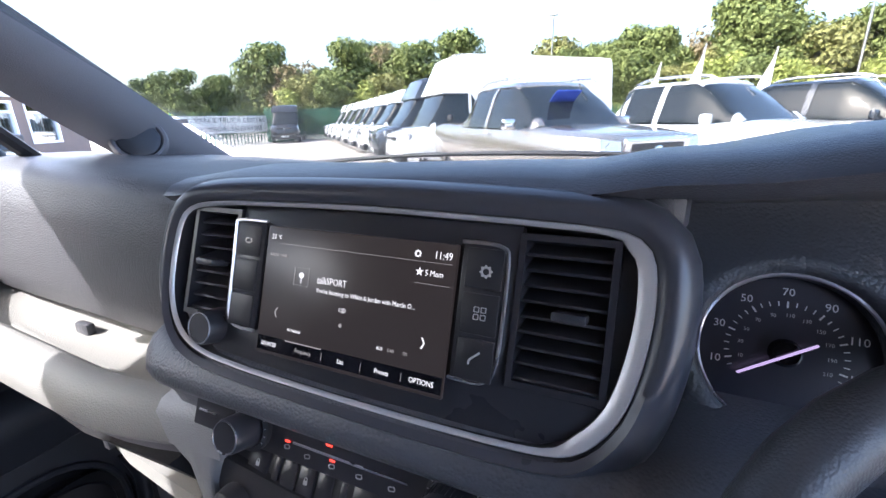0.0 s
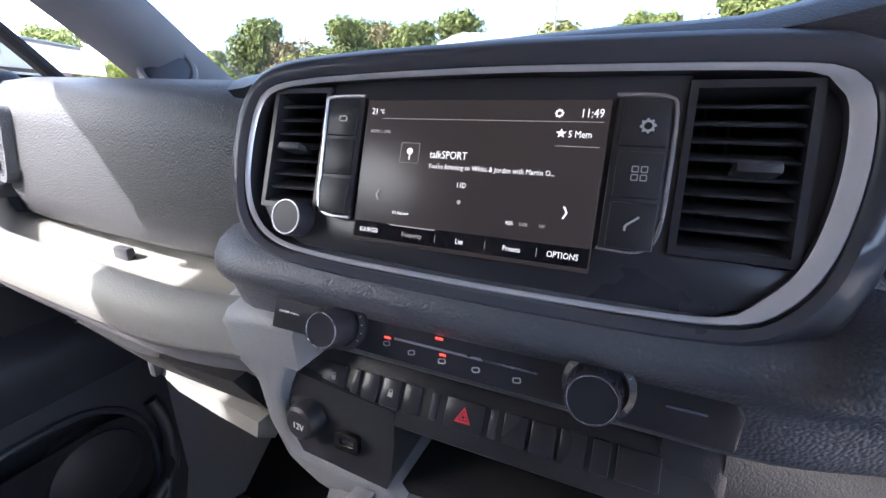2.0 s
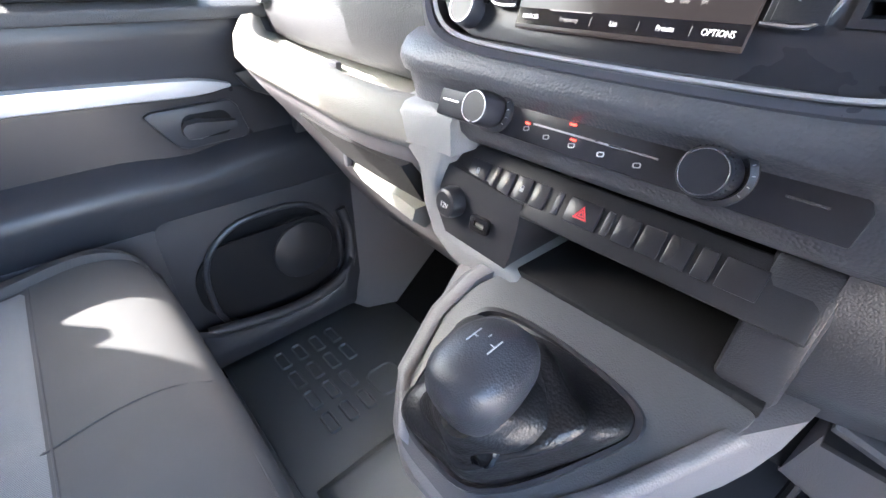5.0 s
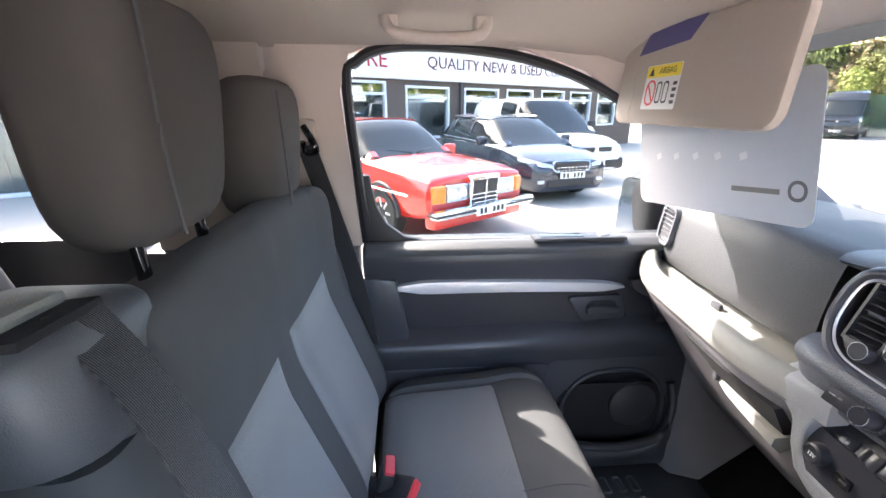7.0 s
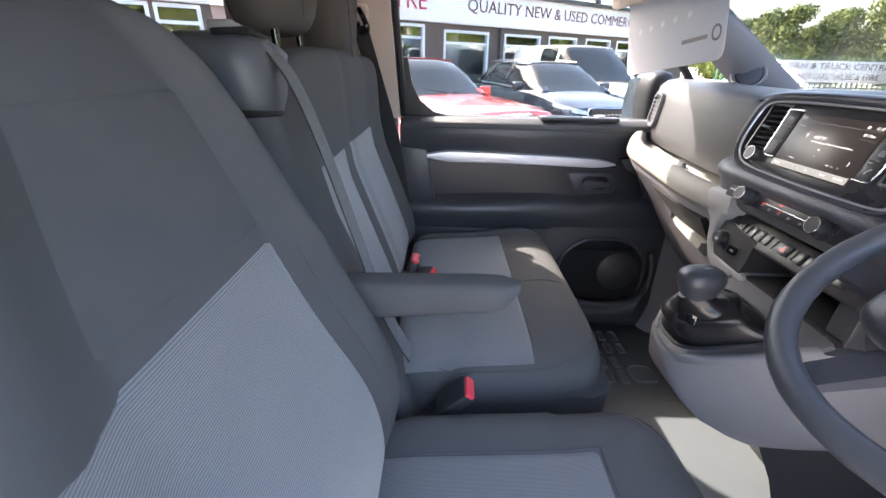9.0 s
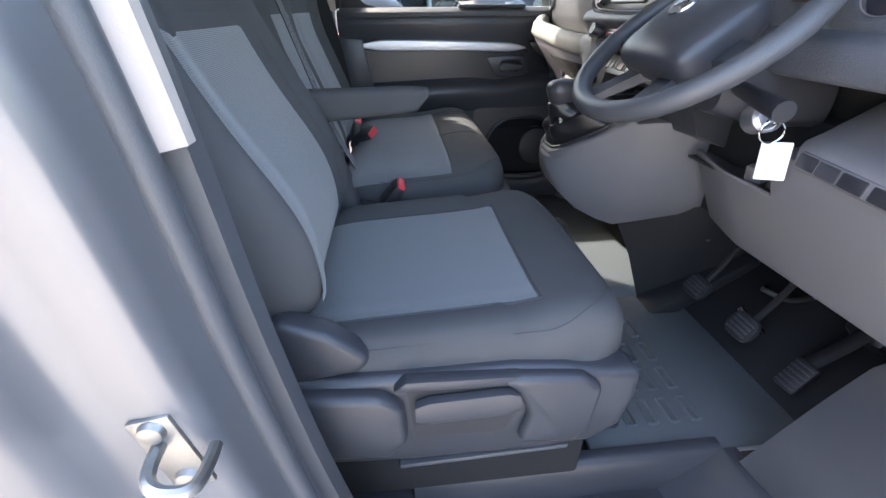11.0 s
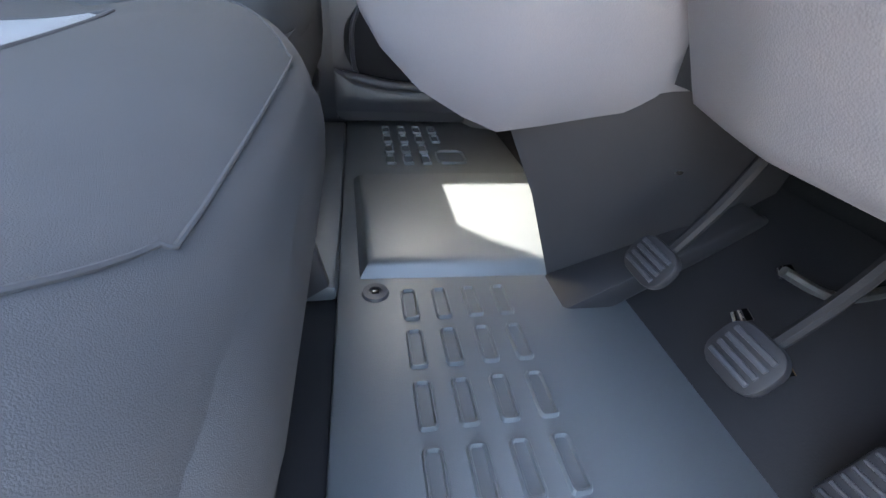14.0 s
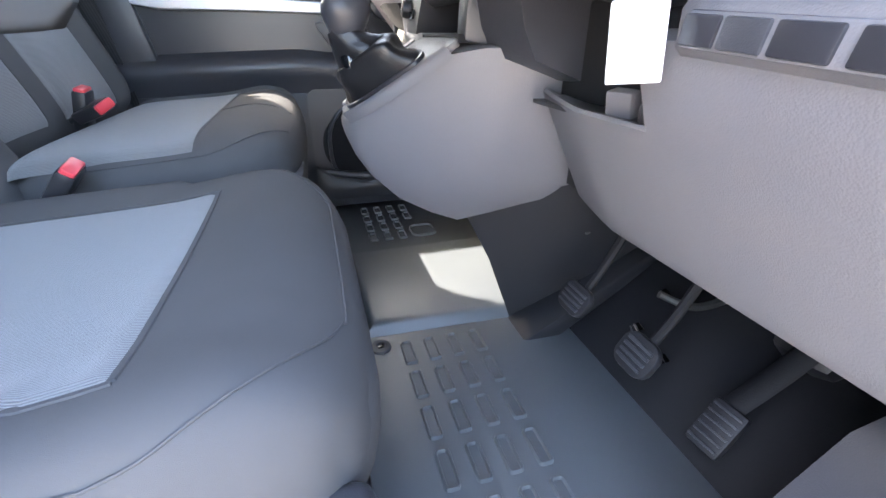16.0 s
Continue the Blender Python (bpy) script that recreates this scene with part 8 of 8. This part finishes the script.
def pickup(spot, heading, paint, label, chrome):
    def fr(v, m):
        g = box_part(v, m, "grille", (0.95, 0.07, 0.34), (0, 2.60, 0.90), M_CHROME if chrome else M_BLACKTRIM, 0.05, (-8, 0, 0), "wide grille")
        box_part(g, m, "mesh", (0.78, 0.075, 0.25), (0, 2.61, 0.885), M_BLACKTRIM, 0.02, (-8, 0, 0))
        for k in range(4):
            part("grille_bar", rbox((0.76, 0.02, 0.014), 0, m @ at(0, 2.655 - 0.008 * k, 0.81 + 0.06 * k)), M_CHROME if chrome else M_SLATE, g)
        part("badge", revolve([(0.0001, 0.02), (0.055, 0.02), (0.075, 0.015), (0.08, 0)], m @ at(0, 2.655, 0.90, -90, 0, 0), 18), M_CHROME, g)
        for s in (-1, 1):
            part("headlamp", loft([[(s * 0.48, 2.58, 1.02), (s * 0.48, 2.61, 0.85), (s * 0.48, 2.4, 0.95)], [(s * 0.74, 2.53, 1.06), (s * 0.74, 2.57, 0.87), (s * 0.7, 2.3, 0.97)], [(s * 0.945, 2.16, 1.09), (s * 0.95, 2.24, 0.97), (s * 0.88, 2.0, 1.02)]], m=m), M_LAMP, v, "clear headlamp")
            part("roof_rail", tube([(s * 0.62, 0.75, 1.80), (s * 0.64, 0.5, 1.87), (s * 0.64, -0.4, 1.88), (s * 0.62, -0.75, 1.82)], 0.022, 8, m=m), M_SATIN, v, "silver roof rail")
            part("door_handle", rbox((0.04, 0.16, 0.03), 0.01, m @ at(s * 0.935, 0.05, 1.08)), M_CHROME if chrome else paint, v)
            part("door_handle", rbox((0.04, 0.16, 0.03), 0.01, m @ at(s * 0.935, -0.85, 1.08)), M_CHROME if chrome else paint, v)
        box_part(v, m, "bumper", (1.75, 0.2, 0.30), (0, 2.50, 0.58), paint, 0.08)
        mirrors(v, m, 1.02, 0.95, 1.22, M_CHROME if chrome else paint)
        box_part(v, m, "load_bed", (1.5, 1.45, 0.04), (0, -1.75, 0.78), M_BLACKTRIM, 0.01)
    return vehicle("pickup_truck", label, "pickup truck", spot, heading, paint,
                   [(2.56, 0.72, 0.45, 1.02), (2.45, 0.86, 0.40, 1.08), (1.9, 0.92, 0.38, 1.14), (1.2, 0.93, 0.38, 1.18), (0, 0.93, 0.38, 1.19), (-1.2, 0.93, 0.38, 1.20), (-2.3, 0.92, 0.42, 1.22), (-2.62, 0.90, 0.5, 1.20)],
                   [(1.35, 0.80, 0.76, 1.14, 1.18), (0.55, 0.88, 0.66, 1.16, 1.74), (0.25, 0.88, 0.66, 1.16, 1.80), (-0.6, 0.88, 0.66, 1.16, 1.80), (-0.95, 0.86, 0.64, 1.16, 1.74), (-1.15, 0.86, 0.70, 1.16, 1.22)],
                   (0.55, -0.98, [((1.32, 0.80, 0.76, 1.14, 1.20), (1.2, 0.81, 0.75, 1.14, 1.30)), ((-0.02, 0.88, 0.66, 1.16, 1.80), (-0.12, 0.88, 0.66, 1.16, 1.80)), ((-0.8, 0.87, 0.65, 1.16, 1.77), (-1.1, 0.86, 0.68, 1.16, 1.40))]),
                   [(0.80, 1.65), (0.80, -1.50)], 0.39, fr, "pickups parked in the yard", size=1.07)


nv, nm = pickup((-1.62, 7.75), (0.70, -0.71), P_BRONZE, "silver-bronze double-cab pickup with chrome grille", True)
st = part("price_sheet", rbox((0.42, 0.012, 0.34), 0.004, nm @ at(0.10, 0.93, 1.56, -52, 0, 0)), M_BLUE, nv, "blue sale sheet in the windscreen")
part("price_bar", rbox((0.34, 0.008, 0.10), 0, nm @ at(0.10, 0.945, 1.58, -52, 0, 0)), M_FRAME, st)
pickup((1.05, 9.4), (0.74, -0.67), P_WHITE, "white double-cab pickup with silver roof rails", False)
pickup((3.6, 11.2), (0.80, -0.60), P_DKGREY, "dark grey double-cab pickup", False)

# ---- fence with the yard's sign ----
M_GREEN = material("green_steel", (0.02, 0.10, 0.06), 0.5, vary=0.15)
fence = thing("palisade_fence", (-25, 20, 0), "green steel palisade fence round the yard", "fence")
def fence_run(x0, y0, x1, y1, h=2.1, step=0.3):
    d = math.hypot(x1 - x0, y1 - y0)
    n = int(d / step)
    bm = bmesh.new()
    ang = math.degrees(math.atan2(y1 - y0, x1 - x0))
    for k in range(n + 1):
        u = k / n
        bm = rbox((0.075, 0.03, h), 0, at(x0 + (x1 - x0) * u, y0 + (y1 - y0) * u, h / 2, 0, 0, ang), bm=bm)
    for z in (0.5, h - 0.4):
        bm = rbox((d, 0.04, 0.06), 0, at((x0 + x1) / 2, (y0 + y1) / 2, z, 0, 0, ang), bm=bm)
    return tagged(part("fence_panel", bm, M_GREEN, fence, "run of green pales"), kind="stuff")
fence_run(-25.0, 14.5, -25.2, 24.2)
fence_run(-25.2, 24.2, -23.4, 24.9, 2.4, 0.1)
fence_run(-20.5, 30.5, 6, 46)
fence_run(-26, 27, -20.5, 30.5, 2.4, 0.1)
fence_run(-40, 2, -26.5, 13)
ys = thing("yard_sign", (-24.9, 20, 0.7), "long white yard sign with black capitals on the fence", "sign")
SGM = Matrix.Translation((-24.9, 20.0, 1.33)) @ Matrix(((0, 0, 1, 0), (1, 0, 0, 0), (0, 1, 0, 0), (0, 0, 0, 1)))
part("board", rbox((8.0, 1.1, 0.04), 0.005, SGM), M_SIGN, ys)
M_INK = material("black_lettering", (0.03, 0.03, 0.035), 0.5)
part("lettering", text_mesh("VAN & TRUCK CENTRE", 0.44, SGM @ at(3.85, 0.26, 0.022), "RIGHT", 0.002, 1.22), M_INK, ys)
part("name_bar", rbox((1.6, 0.26, 0.004), 0, SGM @ at(-2.95, 0.26, 0.022)), M_INK, ys)
part("lettering", text_mesh("COMMERCIAL SALES & HIRE", 0.42, SGM @ at(3.5, -0.27, 0.022), "RIGHT", 0.002, 1.08), M_INK, ys)

# ---- feather flags and lamp posts ----
M_FLAG = material("flag_cloth", (0.62, 0.55, 0.55), 0.9)
for x, y, h in ((-2.3, 30, 4.3), (0.7, 30, 4.3), (2.9, 30, 5.1), (6.3, 30, 4.7)):
    f = thing("feather_flag", (x, y, 0), "pale feather flag on a thin pole", "flag", "flags along the yard")
    part("pole", tube([(x, y, 0), (x, y, h * 0.6), (x + 0.1, y, h)], 0.03, 6), M_FRAME, f)
    part("cloth", loft([[(x + 0.05 + 0.05 * u, y - 0.01, h * (0.5 + 0.48 * u)), (x + 0.05 - 0.75 * math.sin(math.pi * (0.25 + 0.7 * u)) * (1 - u) - 0.05, y + 0.08 * math.sin(5 * u), h * (0.45 + 0.5 * u)), (x + 0.05 - 0.75 * math.sin(math.pi * (0.25 + 0.7 * u)) * (1 - u) - 0.05, y + 0.02 + 0.08 * math.sin(5 * u), h * (0.45 + 0.5 * u)), (x + 0.05 + 0.05 * u, y + 0.01, h * (0.5 + 0.48 * u))] for u in [k / 8 for k in range(9)]]), M_FLAG, f)
for x, y, h in ((-9.5, 50, 11.5), (14.5, 44, 11.0)):
    lp_ = thing("lamp_post", (x, y, 0), "tall thin grey yard lamp post", "lamp post")
    part("post", tube([(x, y, 0), (x, y, h)], 0.09, 8, steps=0), M_STEEL, lp_)
    part("lamp_head", rbox((0.9, 0.3, 0.2), 0.04, at(x, y, h)), M_STEEL, lp_)

# ---- trees ----
def leaf_material(name, c):
    m = material(name, c, 0.7, vary=0.35, vary_scale=0.6, spec=0.2)
    return m
LEAVES = [leaf_material("green_leaves", (0.17, 0.20, 0.065)), leaf_material("olive_leaves", (0.24, 0.235, 0.085)), leaf_material("brown_leaves", (0.26, 0.2, 0.11)), leaf_material("bright_leaves", (0.28, 0.31, 0.08))]
M_BARK = material("bark", (0.09, 0.07, 0.05), 0.95, grain=0.8, grain_scale=30)
def tree_parts(seed, h, w, leaves, size):
    rng = random.Random(seed)
    blobs = []
    for k in range(34):
        a, r = rng.uniform(0, 2 * math.pi), w * math.sqrt(rng.random()) * 0.75
        z = h * rng.uniform(0.10, 0.92)
        fall = 1 - (abs(z / h - 0.55) / 0.5) ** 2 * 0.55
        blobs.append((r * fall * math.cos(a), r * fall * math.sin(a), z, w * rng.uniform(0.22, 0.42)))
    vs, fs = [], []
    for _ in range(leaves):
        bx, by, bz, br = rng.choice(blobs)
        d = Vector((rng.gauss(0, 1), rng.gauss(0, 1), rng.gauss(0, 1))).normalized() * br * (0.55 + 0.55 * rng.random())
        c = Vector((bx, by, bz)) + Vector((d.x, d.y, d.z * 0.8))
        n = (d.normalized() + Vector((rng.gauss(0, 0.6), rng.gauss(0, 0.6), rng.gauss(0.3, 0.6)))).normalized()
        t = n.orthogonal().normalized()
        t.rotate(Matrix.Rotation(rng.uniform(0, 6.28), 3, n))
        b = n.cross(t)
        s = size * rng.uniform(0.5, 1.3)
        i = len(vs)
        vs += [c + t * s, c + b * s * 0.55 + n * s * 0.2, c - t * s, c - b * s * 0.55 + n * s * 0.2]
        fs.append((i, i + 1, i + 2, i + 3))
    me = bpy.data.meshes.new("crown")
    me.from_pydata(vs, [], fs)
    return me


def limbs(seed, h, w):
    rng = random.Random(seed)
    bm = tube([(0, 0, -0.3), (0.1, 0.05, h * 0.25), (-0.05, 0.1, h * 0.5), (0.1, 0, h * 0.8)], lambda u: 0.26 * (1 - 0.85 * u) * h / 12, 8)
    for k in range(7):
        a, z = rng.uniform(0, 6.28), h * rng.uniform(0.25, 0.6)
        bm = tube([(0, 0, z), (w * 0.3 * math.cos(a), w * 0.3 * math.sin(a), z + h * 0.1), (w * 0.65 * math.cos(a), w * 0.65 * math.sin(a), z + h * 0.22)], lambda u: 0.09 * (1 - 0.8 * u) * h / 12, 6, bm=bm)
    return bm


protos = []
for k, (h, w, n, c) in enumerate(((13, 5.6, 9000, 0), (11, 5.4, 8500, 1), (12, 5.4, 8500, 2), (10, 5.2, 8500, 3), (14, 6.0, 9500, 0))):
    t = thing("tree", (0, 0, 0), ("dark green broadleaf tree at the yard's edge", "olive green tree at the yard's edge", "brownish autumn tree at the yard's edge", "bright green tree at the yard's edge", "dark green broadleaf tree at the yard's edge")[c], "tree", "trees round the yard")
    me = tree_parts(10 + k, h, w, n, 0.34)
    me.materials.append(LEAVES[c])
    cr = new("crown", me)
    cr.parent = t
    part("trunk", limbs(k, h, w), M_BARK, t)
    protos.append(t)
rng = random.Random(5)
placed = []
for az in range(-54, 100, 3):
    d = rng.uniform(60, 76)
    a = radians(az + rng.uniform(-1.2, 1.2))
    tall = 0.92 if -52 < az < 22 else (0.82 if az < 46 else 0.62)
    placed.append((-math.sin(a) * d, math.cos(a) * d, tall * rng.uniform(0.82, 1.12), rng.choice((0, 0, 1, 2, 3, 4))))
for az in range(-52, 46, 3):
    a = radians(az + rng.uniform(-1.5, 1.5))
    placed.append((-math.sin(a) * 54, math.cos(a) * 54, 0.62 * rng.uniform(0.8, 1.1), rng.choice((1, 3, 3, 0))))
for az in range(-54, 24, 2):
    a = radians(az + rng.uniform(-0.8, 0.8))
    d = rng.uniform(58, 66)
    placed.append((-math.sin(a) * d, math.cos(a) * d, (0.86 if az < -6 else 0.72) * rng.uniform(0.85, 1.1), rng.choice((0, 1, 1, 3, 4))))
for k, (x, y, s, i) in enumerate(placed):
    m = at(x, y, 0, 0, 0, rng.uniform(0, 360)) @ Matrix.Scale(s, 4)
    if k < 5:
        protos[k].matrix_basis = m
    else:
        c = copy_thing(protos[i], at(0, 0, 0))
        c.matrix_basis = m
# far wooded hill
def hill():
    vs, fs = [], []
    r2 = random.Random(3)
    for k in range(15000):
        a = radians(r2.uniform(-60, 110))
        d = r2.uniform(170, 330)
        z = (d - 150) * 0.075 * (0.8 + 0.3 * math.sin(a * 5)) + r2.uniform(0, 6)
        c = Vector((-math.sin(a) * d, math.cos(a) * d, z))
        s = r2.uniform(1.0, 2.2)
        t = Vector((r2.gauss(0, 1), r2.gauss(0, 1), r2.gauss(0, 1))).normalized()
        n = t.orthogonal().normalized()
        b = n.cross(t)
        i = len(vs)
        vs += [c + t * s, c + b * s, c - t * s, c - b * s]
        fs.append((i, i + 1, i + 2, i + 3))
    me = bpy.data.meshes.new("far_wood")
    me.from_pydata(vs, [], fs)
    me.materials.append(LEAVES[0])
    return tagged(new("far_wood", me), "distant wooded hillside", "woods", kind="stuff")
hill()
